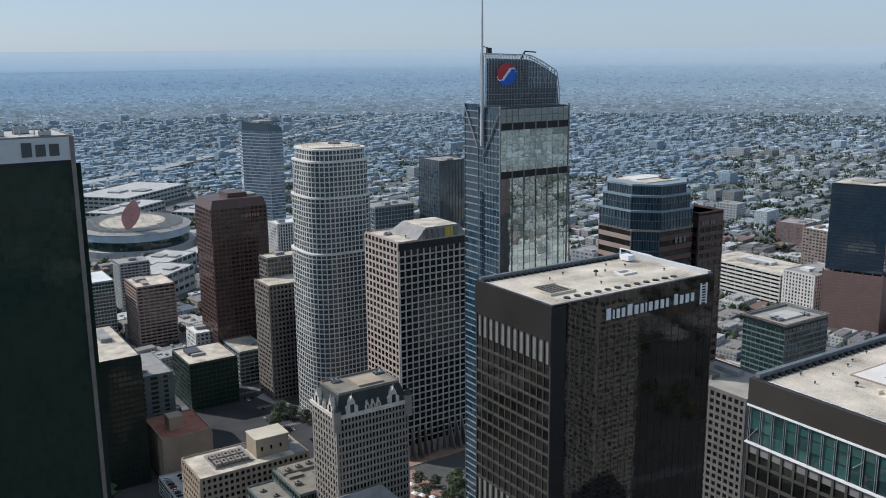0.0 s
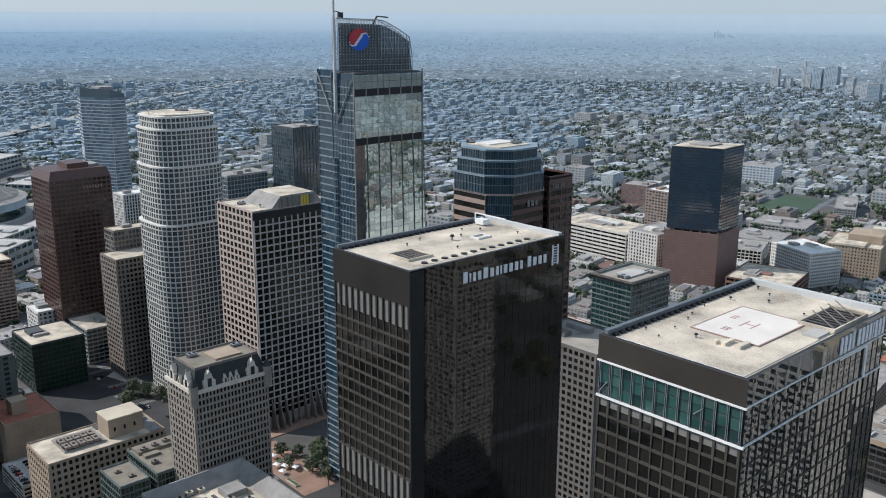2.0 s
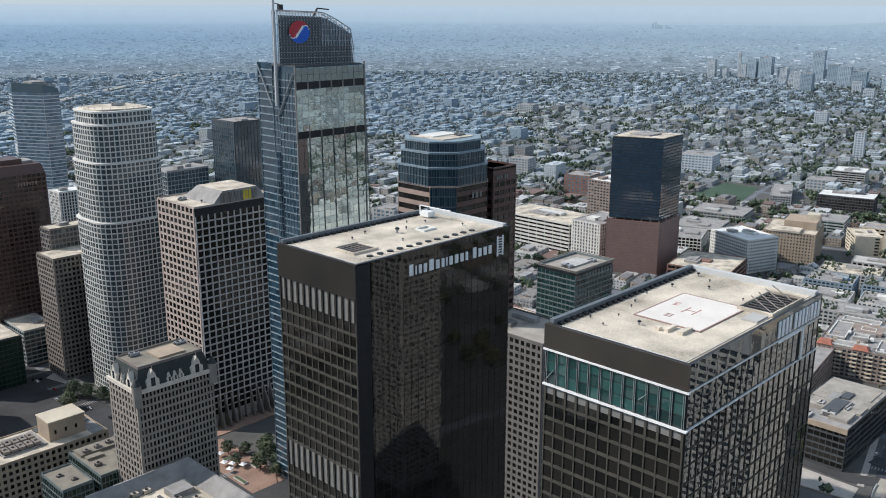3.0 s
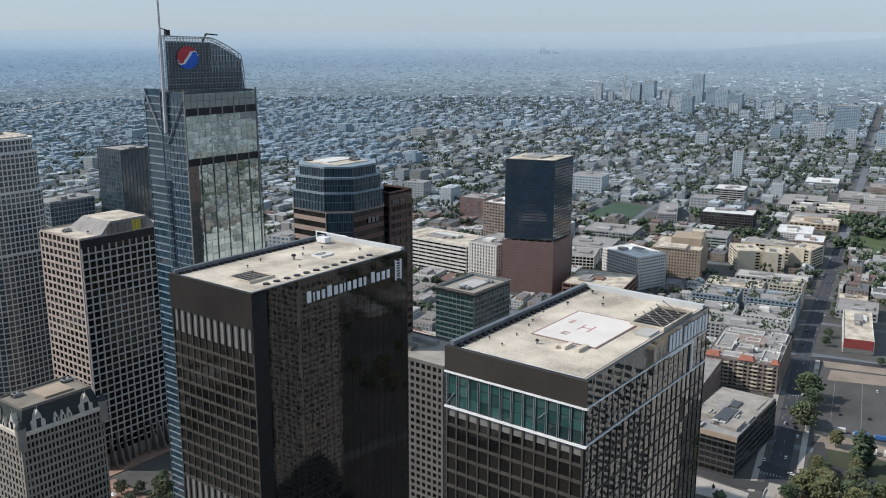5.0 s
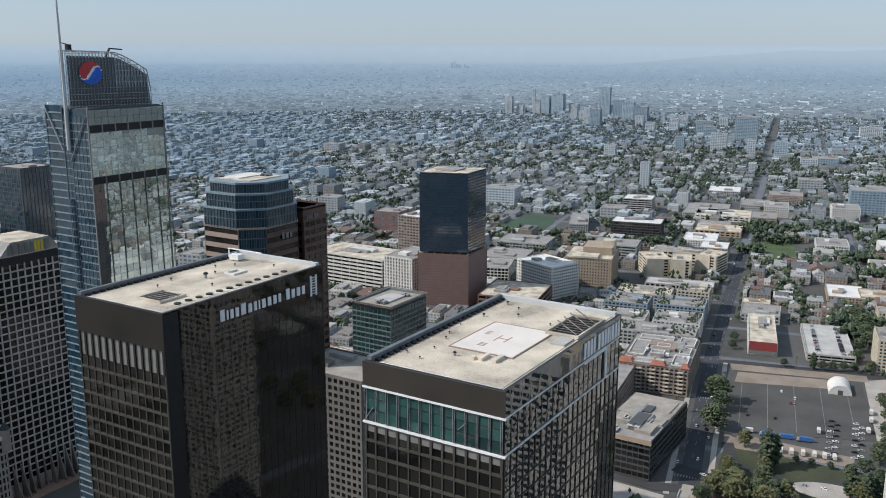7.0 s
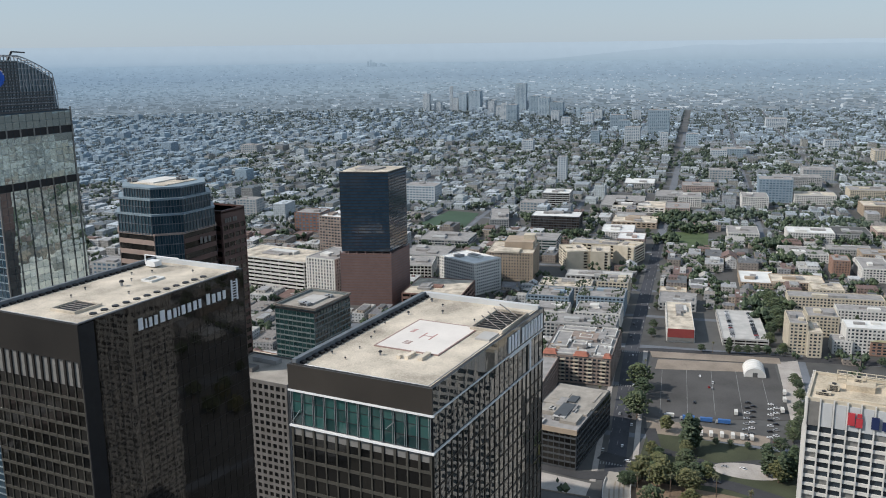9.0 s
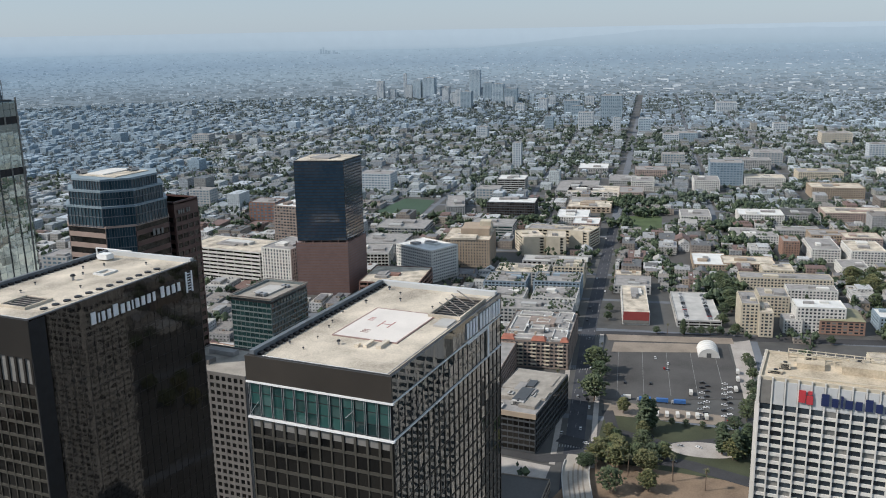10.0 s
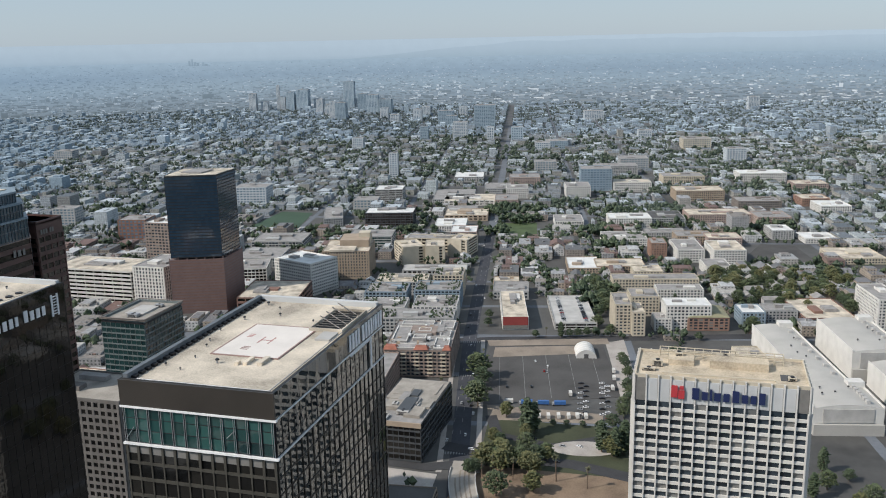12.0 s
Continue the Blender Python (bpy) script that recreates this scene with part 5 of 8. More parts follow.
# curved blue glass hotel tower
pts = [(403, 978), (420, 978), (432, 1010), (420, 1040), (390, 1036), (384, 1012)]
cx, cy = sum(p[0] for p in pts) / 6, sum(p[1] for p in pts) / 6
th = building("hotel_tower", cx, cy, "slim blue glass hotel tower with a striped front and sloping top", "hotel", foot=(34, 40))
loc = [(x - cx, y - cy) for x, y in pts]
bm = bmesh.new()
prism(bm, loc, 0, 197)
part("body", bm, M["glass_deep"], th)
for i, (p, q) in enumerate(zip(loc, loc[1:] + loc[:1])):
    n = max(2, round(math.hypot(q[0] - p[0], q[1] - p[1]) / 4))
    face = [(p[0] + (q[0] - p[0]) * k / n, p[1] + (q[1] - p[1]) * k / n) for k in range(n + 1)]
    # the striped faces take the glass with the sky reflection in its colour
    if i in (0, 4, 5):
        wall_run(th, face, 0, 197, 54, M["crown_grey"], M["glass_sky"], 0.1, 0.22, 0.2, parts=12, every=n)
    else:
        wall_run(th, face, 0, 197, 54, M["glass_marine"], M["glass_deep"], 0.2, 0.1, 0.15, parts=12)
bm = bmesh.new()
low = [bm.verts.new((x, y, 197)) for x, y in loc]
high = [bm.verts.new((x * 0.97, y * 0.97, z)) for (x, y), z in zip(loc, (206, 201, 198, 200, 205, 207))]
bm.faces.new(high)
for i in range(6):
    bm.faces.new((low[i], low[(i + 1) % 6], high[(i + 1) % 6], high[i]))
part("crown", bm, M["glass_marine"], th, "sloping glass parapet")
slab("roof_plant", -8, -12, 199, 8, 10, 207.5, M["roof_grey"], th)


def midrise(name, x, y, w, d, h, label, wall="stucco_tan", glass="glass_window", roof="roof_gravel", storey=3.6, bay=4.0, rz=0.0, pier=1.6, sill=0.45,
            parts=24, plant=1, category="office block", depth=0.3, group=""):
    """A plain middle-sized building: walls of windows on all sides, flat roof with rim, and plant on it."""
    c, s = abs(math.cos(radians(rz))), abs(math.sin(radians(rz)))
    th = building(name, x, y, label, category, rz, group, foot=((w * c + d * s) / 2 + 5, (w * s + d * c) / 2 + 5))
    a, b = w / 2, d / 2
    parts = int(parts * 0.2)
    slab("body", -a + 0.1, -b + 0.1, 0, a - 0.1, b - 0.1, h - 0.5, M[wall], th)
    rows = max(1, round((h - 1.5) / storey))
    walls = ([], [])
    for f, ln in (("W", d), ("S", w), ("E", d), ("N", w)):
        wall_run(th, run(f, a, b, max(1, round(ln / bay))), 0.6, h - 0.9, rows, M[wall], M[glass], pier, sill, depth, parts=parts if f in "WS" else 0, collect=walls)
    many_boxes("facade_frame", walls[0], [M[wall]], 0, 0).parent = th
    if walls[1]:
        g = many_panes("glazing", walls[1], M[glass])
        g.parent = th
        g["kind"] = "stuff"
    flat_roof(th, a, b, h, M[roof], M[wall], 0.8, 0.4)
    rng = random.Random(int(x * 7 + y))
    for k in range(plant):
        pw, pd, ph = rng.uniform(0.12, 0.3) * w, rng.uniform(0.15, 0.35) * d, rng.uniform(1.6, 3.2)
        px, py = rng.uniform(-0.25, 0.25) * w, rng.uniform(-0.25, 0.25) * d
        slab("roof_plant", px - pw / 2, py - pd / 2, h, px + pw / 2, py + pd / 2, h + ph, M[wall if k % 2 else "roof_grey"], th)
    return th


G = 11.0
midrise("office_tower", 122, 626, 44, 82, 90, "dark glass office tower with a pale cluttered roof", "black_metal", "glass_green", "roof_gravel", 3.8, 3.2, 0, 0.4, 0.35, 110, 3)
midrise("apartment_tower", 236, 899, 37, 44, 62, "brown apartment tower with pale balcony bands", "band_stone", "glass_brown", "roof_gravel", 3.3, 5, 0, 0.4, 0.42, 110, 2, "apartment tower", 0.8)
midrise("apartment_tower", 248, 1015, 32, 30, 60, "grey apartment tower with open balconies", "stucco_grey", "glass_window", "roof_grey", 3.3, 4, 0, 0.6, 0.4, 60, 1, "apartment tower", 0.6)
midrise("office_block", 188, 930, 30, 50, 66, "pale green glass office block", "stucco_grey", "glass_teal", "roof_white", 3.6, 3, 0, 0.3, 0.3, 40, 1)
midrise("office_block", 227, 712, 40, 45, 40, "dark green glass cube with a pale roof", "sign_grey", "glass_green", "roof_gravel", 3.8, 3.5, 0, 0.12, 0.1, 60, 3)
midrise("office_block", 275, 745, 26, 40, 30, "low glass office block with a cream roof", "stucco_grey", "glass_teal", "roof_gravel", 3.6, 4, 0, 0.3, 0.3, 30, 1)
midrise("office_block", 262, 800, 36, 28, 34, "low white block with roof plant", "stucco_white", "glass_window", "roof_white", 3.6, 4, 0, 1.6, 0.45, 24, 3)
midrise("office_tower", 291, 688, 40, 30, 99, "grey stone tower with square windows", "brown_concrete", "glass_dark", "roof_gravel", 3.9, 3.2, 0, 1.2, 0.4, 130, 0)
midrise("office_tower", 300, 712, 34, 18, 115, "glass topped grey stone tower slab", "brown_concrete", "glass_window", "roof_gravel", 3.9, 3.2, 0, 0.6, 0.3, 70, 1)
midrise("apartment_tower", 378, 886, 26, 24, 109, "white apartment tower with upright fins", "stucco_white", "glass_window", "roof_white", 3.3, 3, 0, 1.2, 0.2, 70, 1, "apartment tower")
midrise("office_block", 402, 706, 40, 26, 150, "dark blue glass block with pale mullions", "stucco_grey", "glass_blue", "roof_grey", 3.8, 3.2, 0, 0.3, 0.15, 70, 2)
midrise("office_tower", 446, 680, 30, 34, 190, "dark grey blue glass tower with upright strips", "sign_grey", "glass_blue", "roof_grey", 3.8, 3.2, 0, 0.4, 0.12, 110, 1)
tan_block = midrise("office_block", 179, 495, 68, 34, 45, "tan office block with rows of roof plant", "stucco_tan", "glass_dark", "roof_gravel", 3.8, 3.4, 0, 1.5, 0.45, 130, 0)
red_block = midrise("office_block", 168, 596, 34, 42, 32, "beige windowless block with a red roof", "stucco_tan", "stucco_tan", "roof_red", 8, 9, 0, 1.0, 0.2, 0, 0)
midrise("office_block", 172, 441, 16, 26, 45, "dark glass block with an olive roof", "teal_frame", "glass_green", "roof_olive", 3.8, 2.2, 0, 0.25, 0.2, 60, 0)
well_block = midrise("office_block", 200, 446, 32, 38, 46, "dark glass block with an olive roof well", "teal_frame", "glass_green", "roof_olive", 3.8, 2.2, 0, 0.25, 0.2, 60, 0)
midrise("parking_garage", 152, 545, 16, 38, 12, "pale concrete parking garage", "concrete", "glass_dark", "concrete", 3, 12, 0, 0.5, 0.45, 0, 0, "garage")
midrise("office_block", 164, 662, 28, 56, 57, "grey green office block with few windows", "teal_frame", "glass_green", "roof_grey", 3.8, 9, 0, 4.0, 0.4, 20, 2)
midrise("parking_garage", 172, 637, 20, 8, 28, "brown concrete parking garage with open decks", "brown_concrete", "glass_dark", "concrete", 3.2, 6, 0, 0.5, 0.45, 10, 0, "garage")
for x0, y0, x1, y1, h in ((2, -18, 15, 4, 1.2), (-14, 8, 12, 17.5, 1.6), (-13, 2, -4, 6, 1.4)):
    slab("roof_terrace", x0, y0, 46, x1, y1, 46 + h, M["roof_olive"], well_block)
for x, y in ((190, 456), (197, 457), (204, 458), (206, 437), (189, 440)):
    air_handler(x, y, 47.2 if y > 450 else 46, 3.4, 2.6, 1.8, mat="brown_concrete")
for x, y in ((170, 445), (174, 436)):
    air_handler(x, y, 45, 3, 2, 1.0, mat="brown_concrete")
# block whose roof lies sunk between broad sloping parapets
th = building("office_block", 189, 363, "grey stone block with a sunken roof between sloping parapets", foot=(32, 36))
a, b = 28, 31
slab("body", -a, -b, 0, a, b, 49, M["stucco_grey"], th)
wall_run(th, run("W", a, b, 16), 2, 48, 12, M["stucco_grey"], M["glass_dark"], 1.4, 0.4, 0.3)
wall_run(th, run("N", a, b, 14), 2, 48, 12, M["stucco_grey"], M["glass_dark"], 1.4, 0.4, 0.3)
outer, inner = [(-a, -b), (a, -b), (a, b), (-a, b)], [(-a + 7, -b + 7), (a - 7, -b + 7), (a - 7, b - 7), (-a + 7, b - 7)]
for k in range(4):
    j = (k + 1) % 4
    bm = bmesh.new()
    lift = lambda p, q, s: (p[0] + (q[0] - p[0]) * s, p[1] + (q[1] - p[1]) * s)
    top = [(*outer[k], 57.5), (*outer[j], 57.5), (*lift(outer[j], inner[j], 0.12), 57.5), (*lift(outer[k], inner[k], 0.12), 57.5)]
    low = [(*outer[k], 48.9), (*outer[j], 48.9), (*inner[j], 50), (*inner[k], 50)]
    v, w = [bm.verts.new(p) for p in top], [bm.verts.new(p) for p in low]
    bm.faces.new(v)
    bm.faces.new(w[::-1])
    for i in range(4):
        bm.faces.new((w[i], w[(i + 1) % 4], v[(i + 1) % 4], v[i]))
    part("sloping_parapet", bm, M["roof_grey"], th, "pale grey sloping metal parapet")
slab("roof", -a + 7, -b + 7, 49, a - 7, b - 7, 50.2, M["roof_gravel"], th, "cream gravel roof")
slab("plant_screen", 6, 8, 50.2, 17, 18, 53.5, M["roof_grey"], th, "grey plant screen")
slab("plant_court", -14, -2, 50.2, 4, 20, 51.8, M["roof_gravel"], th, "raised cream plant court")
for k in range(4):
    slab("roof_slot", -12 + k * 4.2, 4, 51.8, -10.4 + k * 4.2, 15, 52.3, M["roof_dark"], th)
for x, y in ((176, 384), (182, 386), (188, 385), (196, 370), (203, 364)):
    air_handler(x, y, 50.2 if x > 194 else 51.8, 3.6, 2.6, 2.0, mat="roof_gravel")
slab("penthouse", 4, -8, 45, 25, 8, 56.4, M["stucco_tan"], tan_block, "tan penthouse box")
slab("penthouse_roof", 3.6, -8.4, 56.4, 25.4, 8.4, 57.0, M["stucco_cream"], tan_block, "pale cream penthouse roof")
for k in range(3):
    slab("penthouse_window", 7 + k * 6, -8.12, 49, 8.2 + k * 6, -8.0, 51.4, M["glass_dark"], tan_block)
slab("roof_deck", -22, -9, 45, 2, 12, 45.9, M["roof_grey"], tan_block)
slab("roof_deck", 26, -15, 45, 33, 15, 45.4, M["roof_grey"], tan_block)
slab("roof_deck", 3, 9, 45, 26, 15, 45.4, M["roof_dark"], tan_block)
for i in range(10):
    air_handler(159.5 + (i % 5) * 4.2, 490 + (i // 5) * 8.5, 45.9, 3.4, 6.5, 2.0, mat="brown_concrete")
air_handler(208, 500, 45, 5, 4, 2.2)
slab("stair_tower", -8, -8, 32, 2, 3, 41, M["stucco_tan"], red_block, "tan roof stair tower")
# behind and between the twin towers
midrise("office_block", 334, 264, 32, 44, 132, "brown grey concrete block with square windows", "dim_concrete", "glass_dark", "roof_felt", 3.6, 3.4, 0, 1.2, 0.42, 130, 2)
midrise("office_block", 470, 300, 40, 30, 42, "pale low office block", "stucco_white", "glass_window", "roof_grey", 3.6, 4, 0, 1.6, 0.45, 30, 2)
midrise("office_block", 560, 470, 60, 34, 30, "brown brick low block", "rose_brick", "glass_window", "roof_gravel", 3.6, 4, 0, 1.6, 0.45, 30, 3)
midrise("office_block", 880, 668, 60, 110, 38, "long white office block with ribbon windows", "granite", "glass_dark", "roof_gravel", 4.4, 12, 0, 0.5, 0.55, 60, 3)
midrise("hotel_block", 880, 590, 60, 40, 45, "white classical hotel block", "stucco_white", "glass_window", "roof_grey", 4, 4, 0, 1.9, 0.35, 90, 2, "hotel")
midrise("office_block", 1045, 685, 50, 44, 58, "brown brick office block with a white cornice", "taupe_stucco", "glass_window", "roof_white", 4, 5, 0, 1.6, 0.5, 80, 2)
# the hospital quarter beyond the helipad tower
midrise("office_block", 956, 447, 44, 60, 38, "white office block with a blue grey window grid", "stucco_white", "glass_slate", "roof_white", 3.8, 3.2, -21, 1.3, 0.5, 60, 3, depth=0.3)
midrise("office_block", 872, 446, 70, 66, 22, "low brick block with a brown roof", "brick", "glass_dark", "roof_gravel", 5, 10, 12, 1, 0.5, 24, 3)
midrise("office_block", 990, 539, 50, 46, 17, "white bay fronted low office block", "stucco_white", "glass_dark", "roof_grey", 4.2, 4.5, 20, 0.9, 0.3, 30, 3)
midrise("office_block", 1066, 560, 60, 60, 13, "grey concrete block with open bays", "stucco_grey", "glass_window", "roof_grey", 4.4, 5, 12, 0.8, 0.3, 20, 3)
midrise("office_block", 1180, 588, 60, 74, 9, "long low block with a grey roof", "stucco_grey", "glass_window", "roof_grey", 4.0, 5, 12, 0.8, 0.4, 20, 4)
tan = midrise("hospital_block", 1038, 425, 66, 58, 35, "tan stucco hospital block with small windows", "stucco_tan", "glass_window", "roof_gravel", 3.9, 3.4, 14, 1.9, 0.5, 60, 2, "hospital")
slab("upper_block", -8, -26, 35.2, 32, 10, 44, M["stucco_tan"], tan, "tan upper block set back on the roof")
slab("stair_tower", 8, -26.2, 35.2, 22, -12, 50, M["stucco_cream"], tan, "cream stair tower")
slab("low_wing", -34, -12, 35.2, -12, 20, 37.5, M["roof_gravel"], tan)
midrise("hospital_block", 1196, 453, 48, 62, 17, "pale green banded hospital wing", "stucco_grey", "glass_teal", "roof_grey", 4.2, 20, 12, 0.8, 0.5, 20, 2, "hospital")
for x, y, w, d, h, rz in ((1112, 369, 46, 30, 24, 32), (1120, 336, 40, 25, 24, 16), (1168, 311, 40, 28, 23, -6)):
    wing = midrise("hospital_wing", x, y, w, d, h, "cream hospital wing with dark ribbon windows", "stucco_cream", "glass_dark", "roof_gravel", 3.9, 30, rz, 3.2, 0.52, 10, 2, "hospital", 0.6, "hospital wings")
    slab("end_wall", -w / 2 - 1.6, -d * 0.22, 0, -w / 2 - 0.3, d * 0.5, h + 1.4, M["stucco_cream"], wing, "blank cream end wall")
midrise("hospital_wing", 1182, 350, 26, 84, 19, "long cream hospital spine with a grey roof", "stucco_cream", "glass_dark", "roof_grey", 3.9, 24, 6, 1.5, 0.5, 10, 3, "hospital", group="hospital wings")
midrise("hospital_podium", 1058, 318, 30, 80, 7, "low pale hospital podium with a cluttered roof", "stucco_grey", "glass_dark", "concrete", 4, 6, 12, 2, 0.5, 10, 4, "hospital")
midrise("office_block", 1347, 477, 46, 76, 22, "dark brown glass block with white roof rails", "sign_grey", "glass_brown", "roof_white", 4, 4, 12, 0.6, 0.3, 24, 3)
midrise("office_block", 1555, 550, 50, 50, 24, "grey office block with strip windows", "stucco_grey", "glass_dark", "roof_white", 4, 12, 12, 0.6, 0.5, 10, 2)
midrise("office_block", 1345, 575, 100, 30, 15, "long pale terrace of flats", "stucco_grey", "glass_window", "roof_grey", 3.6, 4, 22, 1.2, 0.45, 10, 4)
midrise("office_block", 1250, 330, 46, 38, 17, "salmon pink stucco block with white bands", "stucco_salmon", "glass_window", "roof_white", 3.8, 4, 11, 1.0, 0.4, 20, 2)
midrise("office_block", 1420, 370, 60, 70, 9, "low brown roofed market hall", "stucco_tan", "glass_dark", "roof_gravel", 4.5, 8, 11, 3, 0.5, 8, 4)
midrise("office_block", 1560, 400, 70, 90, 9, "wide pale roofed warehouse", "stucco_white", "glass_dark", "roof_gravel", 4.5, 9, 11, 3, 0.5, 8, 4)
# along the avenue
apt = midrise("apartment_building", 748, 238, 84, 58, 24, "brown stucco apartment building with balconies and red tile corners", "taupe_stucco", "glass_window", "roof_grey", 3.4, 3.8, 10, 1.3, 0.42, 150, 4, "apartments", 0.7)
office = midrise("office_building", 590, 198.5, 82, 40, 28, "low black glass office with a grey cluttered roof deck", "sign_grey", "glass_dark", "roof_grey", 4.4, 4, 0.5, 0.3, 0.3, 90, 4)
for x0, y0, x1, y1, h in ((-30, -16, -14, -4, 2.2), (-20, 2, -6, 14, 3.0), (-12, -18, 2, -8, 1.4), (8, 4, 22, 16, 1.35), (12, -16, 34, -14.5, 1.6), (-38, 8, -26, 17, 1.2)):
    slab("roof_terrace", x0, y0, 28, x1, y1, 28 + h, M["roof_felt"], office)
midrise("office_building", 640, 262, 120, 50, 22, "brown tiled apartment block", "band_stone", "glass_window", "roof_grey", 3.6, 4, 8, 1.2, 0.42, 60, 3, "apartments")
midrise("parking_deck", 470, 180, 60, 60, 8, "tan concrete deck with a worn top", "dirt_tan", "glass_dark", "lot_tarmac", 4, 14, 6, 1, 0.5, 0, 1, "garage")
shop = midrise("shop_building", 903, 186, 100, 26, 12, "white shop building with a red front wall", "stucco_white", "glass_dark", "roof_gravel", 5, 10, 14, 4, 0.6, 8, 3, "shop")
midrise("parking_garage", 915, 127, 100, 42, 7, "open roofed parking garage with parked cars", "concrete", "glass_dark", "concrete", 3.2, 12, 14, 0.8, 0.45, 20, 0, "garage")
midrise("school_building", 960, -120, 70, 50, 10, "red brick school building with a tan roof", "brick", "glass_window", "roof_gravel", 4, 6, 14, 1.6, 0.45, 24, 2, "school")
for x, y, w, d, h, lab, wall, roof in (
        (884, 73, 43, 16, 30, "slim cream apartment wing with bay windows", "stucco_cream", "roof_grey"), (877, 57, 36, 12, 24, "slim cream apartment wing with bay windows", "stucco_cream", "roof_gravel"),
        (944, 55, 34, 29, 21, "cream apartment building with a cluttered roof", "stucco_cream", "roof_grey"), (1025, 48, 24, 96, 18, "long yellow and cream apartment building", "stucco_cream", "roof_grey"),
        (1000, 20, 22, 50, 14, "white apartment building with a grey roof", "stucco_white", "roof_grey"), (903, 10, 28, 44, 25, "white stucco apartment building with a grey roof", "stucco_white", "roof_white"),
        (890, 33, 20, 17, 13, "small white gabled apartment house", "stucco_white", "roof_grey"), (927, -52, 30, 23, 15, "blue stucco apartment building with a pale roof", "stucco_blue", "roof_white"),
        (944, -80, 24, 32, 13, "pale green apartment building", "stucco_grey", "roof_grey"), (962, -177, 60, 26, 30, "grey white apartment tower beside halls", "stucco_white", "roof_grey"),
        (1120, 141, 60, 40, 7, "low brown shop block with a white roof court", "stucco_tan", "roof_white"), (1277, 104, 50, 60, 11, "row of pale flats with grey roofs", "stucco_white", "roof_grey"),
        (1334, 50, 30, 56, 8, "low pale flats with a grey roof", "stucco_grey", "roof_grey"), (1403, 107, 44, 64, 15, "white apartment slab with a flat roof", "stucco_white", "roof_white"),
        (1442, 59, 60, 62, 11, "grey roofed school block", "stucco_grey", "roof_dark"), (1398, 200, 56, 44, 9, "low white clinic block", "stucco_white", "roof_grey"),
        (1207, 54, 32, 20, 20, "rust orange apartment building", "stucco_orange", "roof_grey"), (1205, 16, 62, 34, 17, "white and pink apartment building", "stucco_white", "roof_grey"),
        (1195, -32, 58, 40, 20, "white apartment building with brick corners", "stucco_white", "roof_gravel"), (1470, -24, 50, 96, 13, "long salmon apartment building", "stucco_salmon", "roof_gravel"),
        (1457, -103, 50, 50, 14, "salmon apartment block with a grey roof", "stucco_salmon", "roof_grey"), (1667, 8, 54, 84, 18, "tan gold apartment building", "stucco_tan", "roof_gravel"),
        (1589, -89, 46, 70, 15, "dark brown glass office block", "brown_concrete", "roof_grey"), (1642, -181, 46, 46, 13, "rust orange flats with a tan roof", "stucco_orange", "roof_gravel"),
        (1578, -204, 54, 48, 13, "white flats with a white roof", "stucco_white", "roof_white"), (1359, -109, 44, 30, 13, "grey flats beside a schoolyard", "stucco_grey", "roof_white"),
        (1342, -158, 44, 44, 7, "long white school shed", "stucco_white", "roof_white"), (1234, -190, 60, 62, 8, "low cream school block with a tan roof", "stucco_cream", "roof_gravel"),
        (1664, 222, 54, 44, 21, "white apartment slab with pink bays", "stucco_white", "roof_grey"), (1130, -20, 40, 30, 12, "white flats with a grey roof", "stucco_white", "roof_grey"),
        (1590, 437, 110, 74, 9, "wide low market hall with a grey tan roof", "stucco_grey", "roof_grey"), (1440, 384, 84, 50, 8, "low market hall with a grey felt roof", "stucco_grey", "roof_grey"),
        (1700, 380, 70, 50, 9, "low store with a grey roof", "stucco_grey", "roof_grey"), (1330, 372, 60, 48, 10, "low store with a white roof", "stucco_white", "roof_white"),
        (1545, 330, 60, 40, 14, "pink stucco shop block beside the avenue", "stucco_salmon", "roof_grey"), (1640, 330, 54, 40, 18, "pale shop block beside the avenue", "stucco_white", "roof_grey"),
        (1790, 345, 50, 60, 16, "salmon flats beside the avenue", "stucco_salmon", "roof_grey"), (1830, 470, 70, 60, 10, "low grey warehouse with a pale roof", "stucco_grey", "roof_white"),
        (1745, 130, 44, 70, 17, "white flats with a tan roof", "stucco_white", "roof_gravel"), (1850, 40, 50, 80, 16, "cream flats with a grey roof", "stucco_cream", "roof_grey"),
        (1900, -110, 50, 90, 18, "long white flats with a pale roof", "stucco_white", "roof_white"), (1800, -190, 46, 60, 14, "salmon flats with a tan roof", "stucco_salmon", "roof_gravel"),
        (1950, 180, 44, 90, 20, "grey flats with a felt roof", "stucco_grey", "roof_grey"), (1300, 10, 36, 50, 12, "tan flats with a grey roof", "stucco_tan", "roof_grey"),
        (1290, -30, 36, 46, 13, "salmon flats with a gravel roof", "stucco_salmon", "roof_gravel"), (1085, 60, 30, 34, 12, "cream flats with a tan roof", "stucco_cream", "roof_gravel"), (1125, 96, 40, 60, 8, "low tan workshop with a felt roof", "stucco_tan", "roof_gravel")):
    midrise("apartment_building", x, y, w, d, h, lab, wall, "glass_window", roof, 3.2, 3.6, 12, 1.5, 0.45, 15, 2, "apartments", 0.4)
